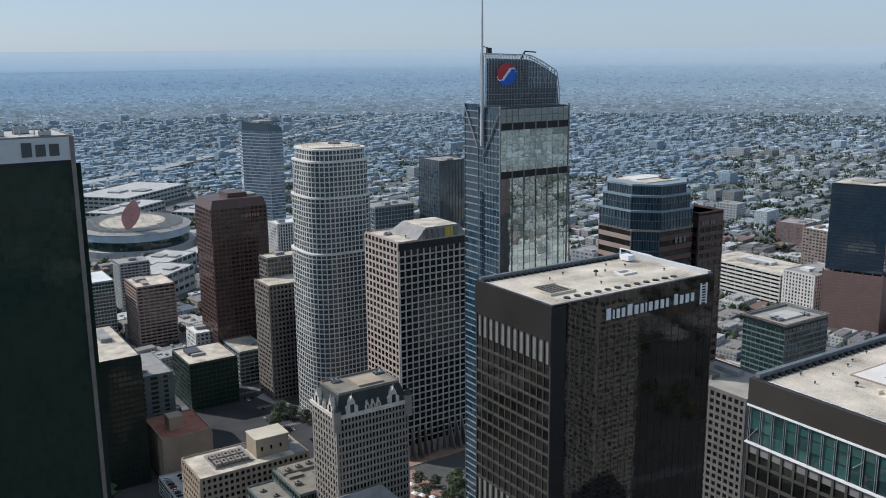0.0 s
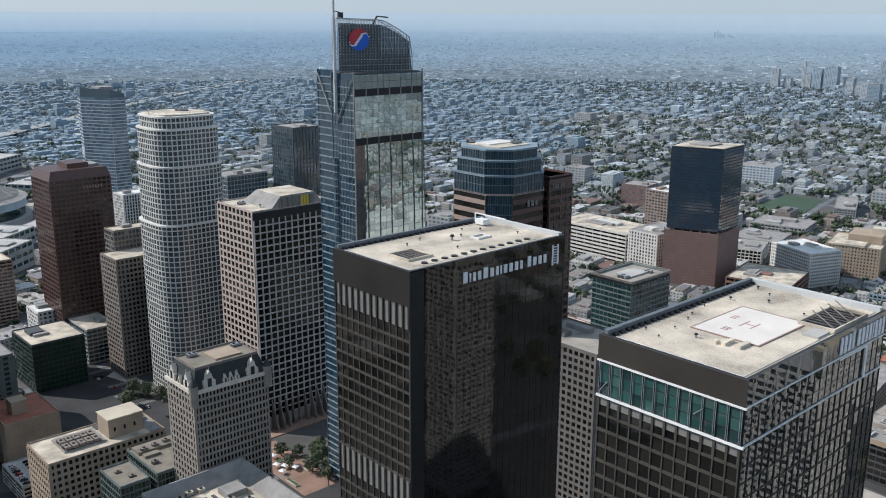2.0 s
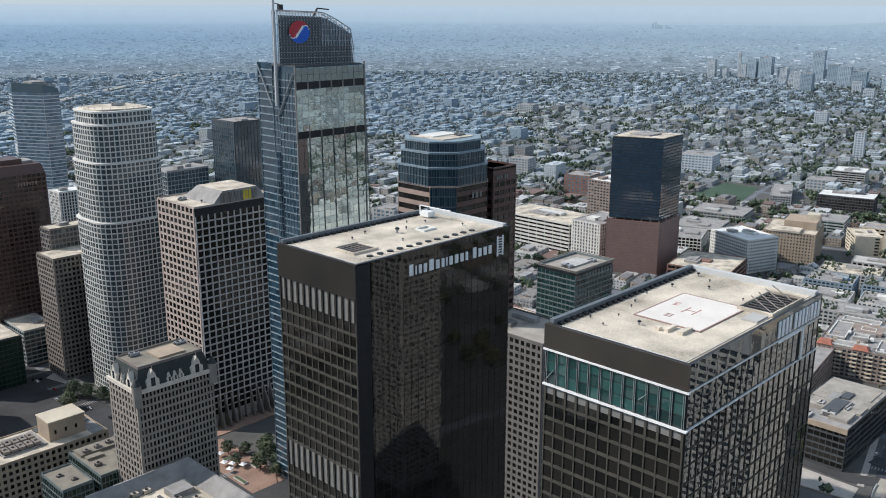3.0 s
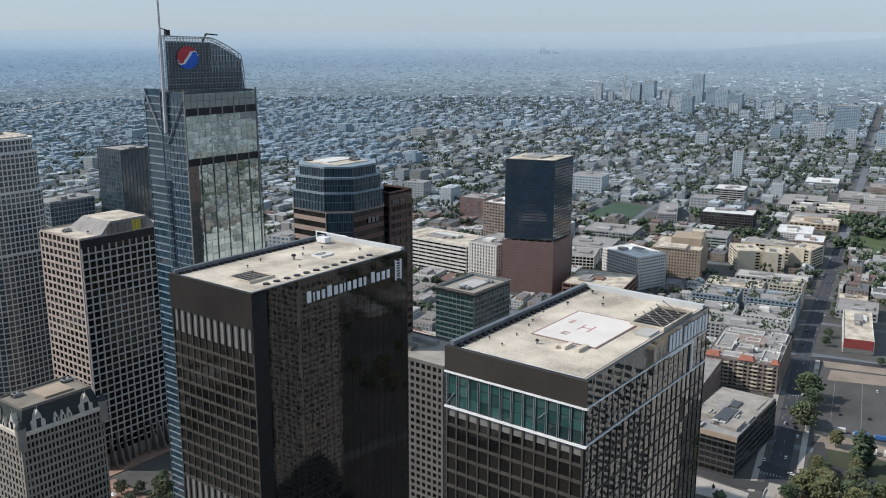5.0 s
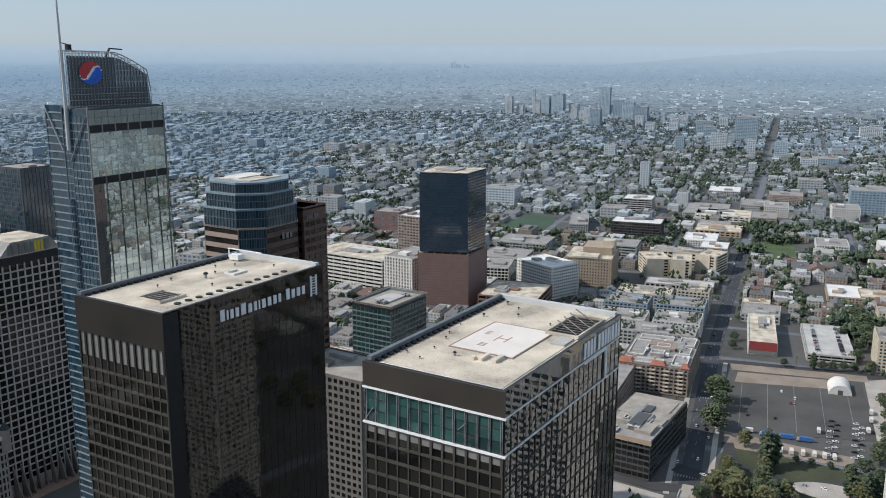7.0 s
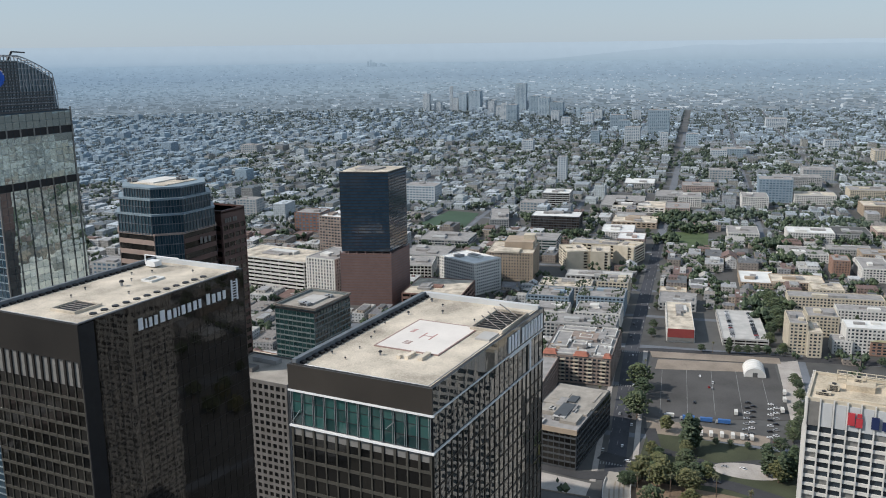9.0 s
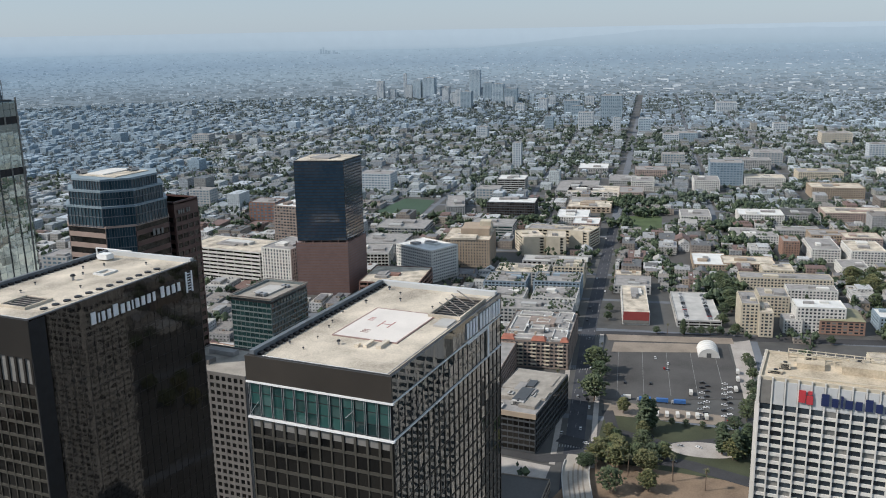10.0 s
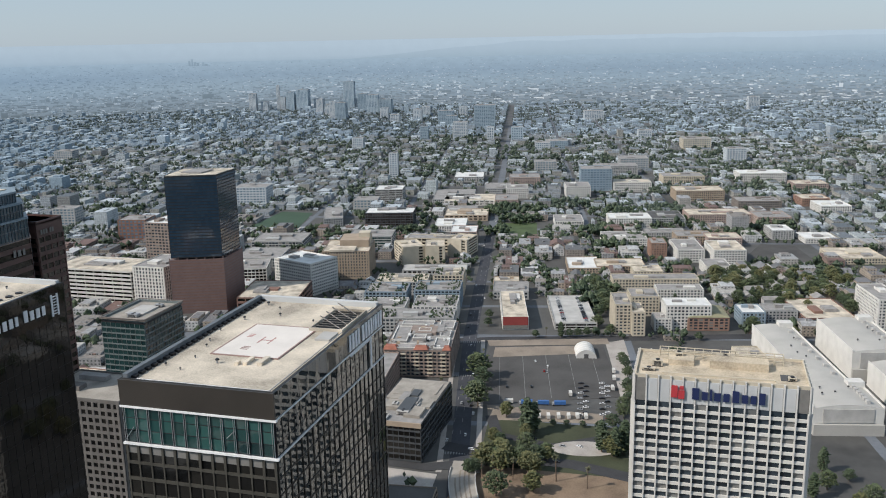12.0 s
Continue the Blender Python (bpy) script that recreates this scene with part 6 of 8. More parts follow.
# flats with planted roof terraces along the avenue
rng = random.Random(44)
for u, v, w, d, h, lab, wall, roof in (
        (862, 110, 32, 84, 19, "grey flats with white pilasters and a planted roof", "stucco_grey", "roof_grey"),
        (911, 91, 40, 46, 18, "white flats with roof terraces beside the avenue", "stucco_white", "roof_grey"),
        (908, 146, 36, 48, 17, "white flats with a cluttered grey roof", "stucco_white", "roof_grey"),
        (962, 93, 40, 50, 21, "grey blue flats with a grey roof", "stucco_blue", "roof_grey"),
        (964, 150, 38, 46, 18, "grey blue flats with balconies", "stucco_blue", "roof_grey"),
        (1012, 85, 34, 34, 24, "cream flats with a roof loggia", "stucco_cream", "roof_grey"),
        (1018, 140, 40, 60, 15, "pale flats with a tan roof", "stucco_grey", "roof_gravel"),
        (866, 178, 40, 40, 18, "pale flats with a grey terrace roof", "stucco_white", "roof_grey")):
    x, y = uv(u, v)
    th = midrise("apartment_building", x, y, w, d, h, lab, wall, "glass_window", roof, 3.3, 4.2, math.degrees(AV), 1.3, 0.42, 15, 2, "apartments", 0.6)
    for _ in range(5):
        x0, y0, k = rng.uniform(-w / 2 + 2, w / 2 - 9), rng.uniform(-d / 2 + 2, d / 2 - 11), rng.uniform(1.0, 2.8)
        slab("roof_room", x0, y0, h + 0.1, x0 + rng.uniform(3, 7), y0 + rng.uniform(3, 9), h + k, M[rng.choice((roof, wall, "roof_grey"))], th)
    bm = bmesh.new()
    for _ in range(int(w * d / 30)):
        x0, y0, k = rng.uniform(-w / 2 + 2, w / 2 - 2), rng.choice((-1, 1)) * rng.uniform(d * 0.2, d / 2 - 2), rng.uniform(0.6, 1.5)
        ret = bmesh.ops.create_icosphere(bm, subdivisions=1, radius=k)
        for q in ret["verts"]:
            q.co = Vector((q.co.x * rng.uniform(0.7, 1.2) + x0, q.co.y * rng.uniform(0.7, 1.2) + y0, q.co.z * rng.uniform(0.7, 1.3) + h + 0.2 + k * 0.7))
    tagged(part("roof_shrubs", bm, M["leaf_far_a"], th), "dark green terrace shrubs in planters", kind="stuff")
for u, v, w, d, h, lab, wall, roof in ((1002, 14, 44, 40, 9, "low grey shop annex with a flat roof", "stucco_grey", "roof_grey"), (1040, 20, 22, 30, 8, "low shop with a tan roof", "stucco_tan", "roof_gravel")):
    midrise("shop_building", *uv(u, v), w, d, h, lab, wall, "glass_window", roof, 4, 5, math.degrees(AV), 1.6, 0.45, 12, 3, "shop")
rust = midrise("apartment_building", 911, -8, 40, 40, 13, "rust orange apartment building with a tan green roof", "stucco_orange", "glass_window", "roof_moss", 3.2, 5, 12, 1.6, 0.4, 20, 1, "apartments")
bm = bmesh.new()
prism(bm, [(-20.6, -20.6), (20.6, -20.6), (20.6, 20.6), (-20.6, 20.6)], 13.9, 18.5, 0, 0, [(-14, -2), (14, -2), (14, 2), (-14, 2)])
part("hipped_roof", bm, M["roof_moss"], rust, "tan green hipped roof")
midrise("parking_block", 735, -20, 34, 40, 16, "grey parking block with horizontal slots", "concrete", "glass_dark", "concrete", 3.2, 12, 14, 0.8, 0.45, 20, 0, "garage")
midrise("plant_block", 790, -45, 26, 22, 16, "cream stucco plant block beside halls", "stucco_cream", "glass_dark", "roof_gravel", 8, 10, 14, 6, 0.6, 4, 1)

for x0, y0, x1, y1, h in ((-34, -23, -10, -12, 1.4), (-6, -22, 10, -14, 1.2), (14, -23, 34, -11, 1.6), (-34, -6, -24, 20, 1.3), (24, -6, 34, 20, 1.2), (-18, 10, 18, 22, 1.5), (-14, -4, -6, 6, 2.6), (4, -6, 12, 4, 2.2)):
    k = 1.16
    slab("roof_terrace", x0 * k, y0 * k, 24, x1 * k, y1 * k, 24 + h, M["roof_grey"], apt)
    for p in ((x0, y0, x1, y0 + 0.6), (x0, y1 - 0.6, x1, y1), (x0, y0 + 0.6, x0 + 0.6, y1 - 0.6), (x1 - 0.6, y0 + 0.6, x1, y1 - 0.6)):
        slab("terrace_wall", p[0] * k, p[1] * k, 24 + h, p[2] * k, p[3] * k, 24.9 + h, M["stucco_white"], apt)
rng = random.Random(8)
for _ in range(26):
    x0, y0 = rng.uniform(-40, 36), rng.uniform(-27, 24)
    slab("roof_unit", x0, y0, 24.9, x0 + rng.uniform(1.5, 5), y0 + rng.uniform(1.5, 4), rng.uniform(26.2, 27.8), M[rng.choice(("roof_grey", "roof_white", "stucco_tan"))], apt)
for x0, y0, x1, y1 in ((-42.6, 17, -32, 29.6), (-42.6, -10, -34, 3), (-42.6, -29.6, -34, -22)):
    bm = bmesh.new()
    prism(bm, [(x0, y0), (x1, y0), (x1, y1), (x0, y1)], 24.8, 27.6, 0, 0, [(x0 + 2.5, y0 + 2), (x1 - 2.5, y0 + 2), (x1 - 2.5, y1 - 2), (x0 + 2.5, y1 - 2)])
    part("tile_roof", bm, M["roof_red"], apt, "red tile hipped roof")
for k in range(5):
    for j in range(6):
        slab("balcony", -43.8, -25 + k * 11.5, 3.6 + j * 3.4, -42.1, -20 + k * 11.5, 4.6 + j * 3.4, M["stucco_cream"], apt)
slab("roof_edge", -41.4, -20.4, 25.8, -40.4, 20.4, 29.4, M["stucco_tan"], office, "tan parapet wall")
slab("roof_deck", 0, -19, 28, 40, 19, 29, M["roof_felt"], office)
for x, y, w, d, h in ((566, 196, 6, 9, 3), (575, 205, 5, 4, 4), (580, 190, 8, 3, 2.4), (556, 206, 9, 4, 1.6)):
    air_handler(x, y, 28, w, d, h, 1, "concrete")
slab("front_wall", -50.8, -12.6, 5, -50.2, 12.6, 13.6, M["front_red"], shop, "plain red front wall")
slab("front_base", -50.8, -12.6, 1.5, -50.2, 12.6, 4.9, M["louvre"], shop, "grey front base")
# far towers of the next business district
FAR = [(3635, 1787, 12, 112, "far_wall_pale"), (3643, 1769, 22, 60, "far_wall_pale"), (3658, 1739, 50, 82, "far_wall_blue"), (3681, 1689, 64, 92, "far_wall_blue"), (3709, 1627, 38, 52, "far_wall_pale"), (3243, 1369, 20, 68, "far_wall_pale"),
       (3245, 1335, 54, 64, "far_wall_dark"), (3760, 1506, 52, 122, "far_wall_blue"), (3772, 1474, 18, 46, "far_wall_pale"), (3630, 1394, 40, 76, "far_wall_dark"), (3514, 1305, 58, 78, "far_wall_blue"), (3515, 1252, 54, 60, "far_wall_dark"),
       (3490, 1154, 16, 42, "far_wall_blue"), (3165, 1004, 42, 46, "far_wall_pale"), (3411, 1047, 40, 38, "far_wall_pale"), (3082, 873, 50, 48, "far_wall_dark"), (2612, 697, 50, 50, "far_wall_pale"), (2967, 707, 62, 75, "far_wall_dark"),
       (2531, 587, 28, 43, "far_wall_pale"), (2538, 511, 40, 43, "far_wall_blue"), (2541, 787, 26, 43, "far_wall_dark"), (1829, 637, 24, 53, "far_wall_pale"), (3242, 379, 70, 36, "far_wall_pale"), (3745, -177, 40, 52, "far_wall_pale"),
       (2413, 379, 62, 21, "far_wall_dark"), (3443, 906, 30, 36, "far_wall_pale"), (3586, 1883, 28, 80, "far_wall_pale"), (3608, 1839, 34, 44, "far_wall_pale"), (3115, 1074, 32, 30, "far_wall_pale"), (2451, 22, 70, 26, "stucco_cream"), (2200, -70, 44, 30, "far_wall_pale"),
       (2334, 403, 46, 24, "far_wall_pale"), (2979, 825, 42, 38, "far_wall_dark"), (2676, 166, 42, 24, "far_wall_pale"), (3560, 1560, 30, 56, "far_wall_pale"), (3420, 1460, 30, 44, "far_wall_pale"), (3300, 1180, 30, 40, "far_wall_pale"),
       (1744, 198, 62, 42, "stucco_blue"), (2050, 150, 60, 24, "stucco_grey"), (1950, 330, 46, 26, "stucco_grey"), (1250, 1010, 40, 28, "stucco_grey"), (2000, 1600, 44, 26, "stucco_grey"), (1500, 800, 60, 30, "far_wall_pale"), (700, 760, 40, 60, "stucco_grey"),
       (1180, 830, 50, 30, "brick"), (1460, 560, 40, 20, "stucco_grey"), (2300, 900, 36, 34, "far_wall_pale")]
# wall and pane colours carry the haze of distance
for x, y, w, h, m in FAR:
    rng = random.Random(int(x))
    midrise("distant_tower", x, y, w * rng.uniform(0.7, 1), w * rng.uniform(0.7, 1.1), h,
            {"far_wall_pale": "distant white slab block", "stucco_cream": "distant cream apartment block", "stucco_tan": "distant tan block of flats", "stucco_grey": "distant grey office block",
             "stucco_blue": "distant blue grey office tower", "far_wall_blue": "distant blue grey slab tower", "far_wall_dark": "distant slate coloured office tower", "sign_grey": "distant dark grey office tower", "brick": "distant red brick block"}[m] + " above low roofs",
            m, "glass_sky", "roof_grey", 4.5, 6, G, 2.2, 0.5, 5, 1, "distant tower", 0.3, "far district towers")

# ---------------------------------------------------------------- arena, halls and freeway
th = building("arena", 346, 1385, "round arena with a dark and white striped roof", "arena", foot=(100, 100))


def ellipse(rx, ry, n, rot=0.0, x=0, y=0):
    return [(x + rx * math.cos(2 * math.pi * i / n) * math.cos(rot) - ry * math.sin(2 * math.pi * i / n) * math.sin(rot),
             y + rx * math.cos(2 * math.pi * i / n) * math.sin(rot) + ry * math.sin(2 * math.pi * i / n) * math.cos(rot)) for i in range(n)]


bm = bmesh.new()
prism(bm, ellipse(80, 90, 48), 0, 33)
part("wall", bm, M["glass_teal"], th, "blue green glass wall")
bm = bmesh.new()
prism(bm, ellipse(82, 92, 48), 22, 33)
part("wall_band", bm, M["far_wall_blue"], th, "blue grey upper wall band")
bm = bmesh.new()
prism(bm, ellipse(88, 98, 48), 0, 9)
part("base_ring", bm, M["stucco_grey"], th)
bm = bmesh.new()
prism(bm, ellipse(84, 94, 48), 33, 35, 0, 0, ellipse(76, 86, 48))
part("roof_ring", bm, M["roof_grey"], th, "grey roof ring")
bm = bmesh.new()
prism(bm, ellipse(74, 84, 48), 34, 36.2, 0, 0, ellipse(60, 70, 48))
part("roof_disc", bm, M["ledge_dark"], th, "slate grey roof disc")
bm = bmesh.new()
prism(bm, ellipse(52, 66, 40, radians(-20)), 36, 38.6, 0, 0, ellipse(46, 60, 40, radians(-20)))
part("roof_patch", bm, M["roof_gravel"], th, "pale oval roof field")
bm = bmesh.new()
for k in range(-8, 9):
    y = k * 9.2
    half = 72 * math.sqrt(max(0, 1 - (y / 84) ** 2))
    box(bm, -half, y - 0.5, 35.5, half, y + 0.5, 38.9)
part("roof_rib", bm, M["hall_grey"], th)
th = thing("roof_emblem", 322, 1322, 33.4, -20, "giant upright red leaf shaped emblem on the arena roof edge", "emblem")
bm = bmesh.new()
prof = [(12.5 * math.sin(math.pi * i / 14) ** 0.85, 2 + 46 * i / 14) for i in range(15)] + [(-12.5 * math.sin(math.pi * i / 14) ** 0.85, 2 + 46 * i / 14) for i in range(13, 0, -1)]
f = [bm.verts.new((p + q * 0.25, -2.5, q)) for p, q in prof]
g = [bm.verts.new((p * 0.9 + q * 0.25, 2.5, q)) for p, q in prof]
bm.faces.new(f)
bm.faces.new(g[::-1])
for i in range(len(prof)):
    bm.faces.new((f[(i + 1) % len(prof)], f[i], g[i], g[(i + 1) % len(prof)]))
part("leaf", bm, M["emblem_red"], th)
bm = bmesh.new()
for k in range(3):
    box(bm, 4.5 + k * 0.2, -3.0, 16 + k * 8, 9 + k * 2, -2.4, 21 + k * 8)
part("mark", bm, M["paint_red"], th)
bm = bmesh.new()
box(bm, -6, -4, 0, 9, 4, 3)
part("stand", bm, M["concrete"], th)
for x, y, w, d, h, rz, lab in ((452, 1800, 200, 120, 26, 40, "long white exhibition hall with a curved roof"), (400, 1640, 150, 60, 20, 40, "low white exhibition hall with flat roof"), (520, 1560, 120, 70, 18, 40, "pale flat roofed exhibition hall"),
                               (420, 1230, 90, 60, 16, 40, "low white entertainment hall"), (330, 1180, 80, 50, 22, 40, "grey hall with a poster wall"), (480, 1330, 90, 50, 18, 40, "white flat roofed exhibition hall"), (300, 1080, 60, 50, 30, 40, "grey block with a tall poster")):
    th = midrise("exhibition_hall", x, y, w, d, h, lab, "stucco_grey", "glass_teal", "concrete", 9, 12, rz, 2.5, 0.55, 12, 2, "hall", group="exhibition halls")

FWY = [(250, 1960), (420, 2089), (545, 2170), (670, 2277), (989, 2602), (1285, 2893), (1778, 3321), (2464, 3878)]
strip("freeway_deck", FWY, 34, 9, "concrete", "raised concrete freeway crossing the low city", "freeway", height=[9, 9, 10, 10, 9, 8, 8, 8])
strip("freeway_lanes", FWY, 29, 9, "lane_grey", "worn grey freeway lanes", "freeway", height=[9.15, 9.15, 10.15, 10.15, 9.15, 8.15, 8.15, 8.15])
strip("freeway_ramp", [(250, 1960), (440, 2000), (640, 2030), (800, 2150), (900, 2400), (989, 2590)], 18, 7, "concrete", "curved concrete freeway ramp", "freeway", height=[9, 8, 6, 6, 7, 9])
for i in range(24):
    t = i / 23 * (len(FWY) - 2)
    k = int(t)
    x, y = FWY[k][0] + (FWY[k + 1][0] - FWY[k][0]) * (t - k), FWY[k][1] + (FWY[k + 1][1] - FWY[k][1]) * (t - k)
    bm = bmesh.new()
    rod(bm, (0, 0, 0), (0, 0, 6.2), 1.4, 8)
    box(bm, -12, -1, 6.0, 12, 1, 7.3)
    p = tagged(link("freeway_pier", bm, M["concrete"]), "concrete freeway pier under the deck", "pier", "freeway piers", "structure")
    p.matrix_basis = pose(x, y, 0, 0, 0, -47)

# ---------------------------------------------------------------- large curved-roof halls beside the pale tower

def barrel_hall(x, y, w, d, h, rise, rz, lab):
    th = building("school_hall", x, y, lab, "hall", rz, "grey halls", foot=(w * 0.6, d * 0.7))
    bm = bmesh.new()
    n = 14
    prof = [(-d / 2 + d * i / n, h + rise * math.sin(math.pi * i / n)) for i in range(n + 1)]
    f = [bm.verts.new((-w / 2, -d / 2, 0))] + [bm.verts.new((-w / 2, p, z)) for p, z in prof] + [bm.verts.new((-w / 2, d / 2, 0))]
    g = [bm.verts.new((w / 2, v.co.y, v.co.z)) for v in f]
    bm.faces.new(f[::-1]).material_index = 1
    bm.faces.new(g).material_index = 1
    for i in range(len(f) - 1):
        bm.faces.new((f[i], g[i], g[i + 1], f[i + 1])).material_index = 0 if 0 < i < len(f) - 2 else 1
    part("shell", bm, [M["hall_grey"], M["stucco_white"]], th)
    bm = bmesh.new()
    for s in (-1, 1):
        box(bm, -w / 2, s * d / 2 - 0.3, h * 0.6, w / 2, s * d / 2 + 0.3, h + 1.6)
    part("side_parapet", bm, M["stucco_white"], th, "white side parapet")
    bm = bmesh.new()
    box(bm, -w / 2 - 0.5, -d * 0.36, h * 0.45, -w / 2 - 0.02, d * 0.36, h - 0.5, 0)
    part("front_panel", bm, M["concrete"], th, "grey recessed front")
    bm = bmesh.new()
    box(bm, -w / 2 - 3, -d * 0.5, 0, -w / 2 - 0.55, d * 0.5, h * 0.42)
    part("front_porch", bm, M["hall_grey"], th)
    for i in range(4):
        roof_vent(x + random.Random(i + int(x)).uniform(-w / 3, w / 3), y + random.Random(i + int(y)).uniform(-d / 4, d / 4), h + rise * 0.75, 1.6)
    for i in range(7):
        slab("roof_unit", -w * 0.4 + i * w * 0.12, -d * 0.33, h + rise * 0.6, -w * 0.4 + i * w * 0.12 + 3.4, -d * 0.33 + 2.6, h + rise * 0.6 + 2.4, M["concrete"], th)
    slab("end_block", w / 2 - 9, -d / 2 - 0.4, 0, w / 2 + 0.5, -d / 2 + 12, h + 5, M["stucco_white"], th, "white end block")
    return th


barrel_hall(690, -104, 48, 50, 20, 3.0, 12, "light grey hall with an arched front and white side walls")
barrel_hall(792, -84, 146, 34, 18.5, 1.8, 13, "light grey hall with a shallow curved roof")
barrel_hall(735, -166, 84, 40, 20, 2.5, 12, "pale hall with white end blocks and roof units")
barrel_hall(830, -140, 90, 46, 25, 2.5, 12, "pale hall with white end blocks and a long roof")


# ---------------------------------------------------------------- the avenue, car park and park
KEEP_OUT = [(520, 20, 850, 260), (560, -200, 890, 10), (120, 350, 330, 720), (-60, -60, 420, 470), (395, -200, 565, 170)]
strip("road_avenue", [uv(480, 40), uv(560, 44), uv(700, 48), uv(850, 52), uv(1000, 51.5), uv(1330, 48.7)], 13.5, 0.14, "avenue_tarmac", "straight asphalt avenue between low blocks", "road")
# the far stretch takes a paler, bluer tarmac
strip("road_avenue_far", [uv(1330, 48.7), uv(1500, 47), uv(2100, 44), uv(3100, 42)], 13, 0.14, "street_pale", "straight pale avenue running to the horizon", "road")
strip("road_cross", [(760, 330), (790, 262), (820, 190), (850, 69), (884, -58), (930, -240)], 15, 0.12, "asphalt", "asphalt cross street beside the car park", "road")
for side in (-1, 1):
    strip("pavement_avenue", [uv(560, 44 + side * 13.2), uv(700, 48 + side * 13.2), uv(838, 52 + side * 13.2)], 4, 0.27, "paving", "concrete pavement along the avenue", "pavement")
patch("car_park", [(660, 160), (700, 56), (828, 84), (800, 186), (735, 183)], 0.2, "lot_tarmac", "worn dark car park with painted bays", "car park")
patch("car_park_apron", [(800, 188), (830, 78), (846, 82), (816, 194)], 0.24, "dirt_tan", "pale concrete apron behind a fence", "apron")
patch("truck_yard", [(632, 150), (644, 64), (662, 66), (660, 158)], 0.22, "dirt_tan", "tan dirt yard with parked trucks", "yard")
patch("service_drive", [(690, 54), (706, 40), (846, 66), (832, 82)], 0.22, "paving", "pale concrete service drive", "drive")
patch("park_lawn", [(556, 140), (560, 28), (640, 36), (634, 150)], 0.2, "grass", "park lawn with worn paths", "lawn")
patch("park_bank", [(490, 150), (500, 10), (560, 26), (556, 142)], 0.22, "soil", "dry brown bank with sparse scrub", "bank")
strip("park_road", [(640, 150), (607, 137), (597, 94), (629, 45), (650, 20)], 9, 0.3, "asphalt", "curving park road", "road")
strip("slip_road", [(580, 170), (573, 125), (571, 109), (572, 78), (562, 39), (556, 0)], 13, 0.32, "asphalt", "asphalt slip road below the park", "road")
bm = bmesh.new()
prism(bm, ellipse(12, 24, 30, radians(10), 598, 72), 0.2, 0.42)
tagged(link("park_circle", bm, M["paving"]), "pale oval paved circle in the park", "paving", kind="structure")
DECK = [(559, 149), (549, 147.6), (540, 146.3), (531, 144.4), (522, 142), (512, 138.8), (496, 133), (470, 125), (440, 120)]
strip("bridge_deck", DECK, 17, 1.4, "bridge_concrete", "pale concrete bridge deck with tyre tracks", "bridge", height=[0.5, 1.2, 1.9, 2.4, 2.8, 3.0, 3.1, 3.2, 3.2])
for v0 in (-4.6, -1.6, 1.6, 4.6):
    strip("tyre_track", [(x + v0 * 0.35, y - v0 * 0.93) for x, y in DECK[1:]], 1.1, 1.4, "dirt_tan", "worn brown tyre track on the bridge deck", "road marking", height=[1.23, 1.93, 2.43, 2.83, 3.03, 3.13, 3.23, 3.23])
for side in (-8.8, 8.8):
    strip("bridge_parapet", [(x + side * 0.35, y - side * 0.93) for x, y in DECK[1:]], 0.6, 2, "concrete", "low concrete bridge parapet", "parapet", height=[2.3, 3.0, 3.4, 3.8, 4.0, 4.1, 4.2, 4.2])
strip("frontage_road", [(548, 215), (546, 190), (545, 172), (552, 156)], 12, 0.3, "street_grey", "worn frontage road beside the bridge", "road")
patch("forecourt", [(508, 160), (512, 215), (538, 215), (536, 163)], 0.26, "paving", "pale concrete forecourt", "paving")
# painted lines: bays, crossings and lane marks
bm = bmesh.new()
for k in range(5):
    x0, y0 = 668 + 0 * k, 150 - k * 20
    p, q = Vector((672 + k * 7, 150 - k * 20)), Vector((790 + k * 7, 176 - k * 20))
    d = (q - p).normalized()
    n = Vector((-d.y, d.x)) * 0.14
    prism(bm, [(p - n)[:], (q - n)[:], (q + n)[:], (p + n)[:]], 0.2, 0.215)
for (cx, cy), along in ((uv(832, 52), 0), (uv(742, 50), 0), (uv(590, 45), 0), (uv(575, 45), 0)):
    for k in range(11):
        v = -10 + k * 2
        p = [uv(cx * math.cos(AV) + cy * math.sin(AV) + du, -cx * math.sin(AV) + cy * math.cos(AV) + v + dv) for du, dv in ((-2, -0.4), (2, -0.4), (2, 0.4), (-2, 0.4))]
        prism(bm, p, 0.14, 0.155)
for k in range(90):
    for v0 in (46.5, 52.5):
        u0 = 600 + k * 22
        prism(bm, [uv(u0, v0 - 0.15), uv(u0 + 7, v0 - 0.15), uv(u0 + 7, v0 + 0.15), uv(u0, v0 + 0.15)], 0.14, 0.155)
tagged(link("road_marking", bm, M["paint_white"]), "worn white road and bay lines", "road marking", kind="structure")

# downtown street level below the towers
patch("car_park_downtown", [(186, 540), (262, 560), (262, 690), (186, 700)], 0.2, "asphalt", "dark surface car park between office blocks", "car park")
strip("road_downtown", [(272, 470), (266, 560), (262, 640), (255, 720), (240, 900)], 18, 0.32, "asphalt", "asphalt downtown street with crossings", "road")
strip("road_downtown_cross", [(130, 545), (200, 532), (300, 520), (420, 500)], 14, 0.36, "asphalt", "asphalt downtown cross street", "road")
patch("street_corner", [(240, 396), (301, 396), (301, 505), (240, 515)], 0.28, "street_grey", "worn grey street corner with crossings", "road")
patch("plaza", [(274, 424), (300, 424), (301, 500), (276, 504)], 0.34, "brick_paving", "red brown brick plaza between towers", "plaza")
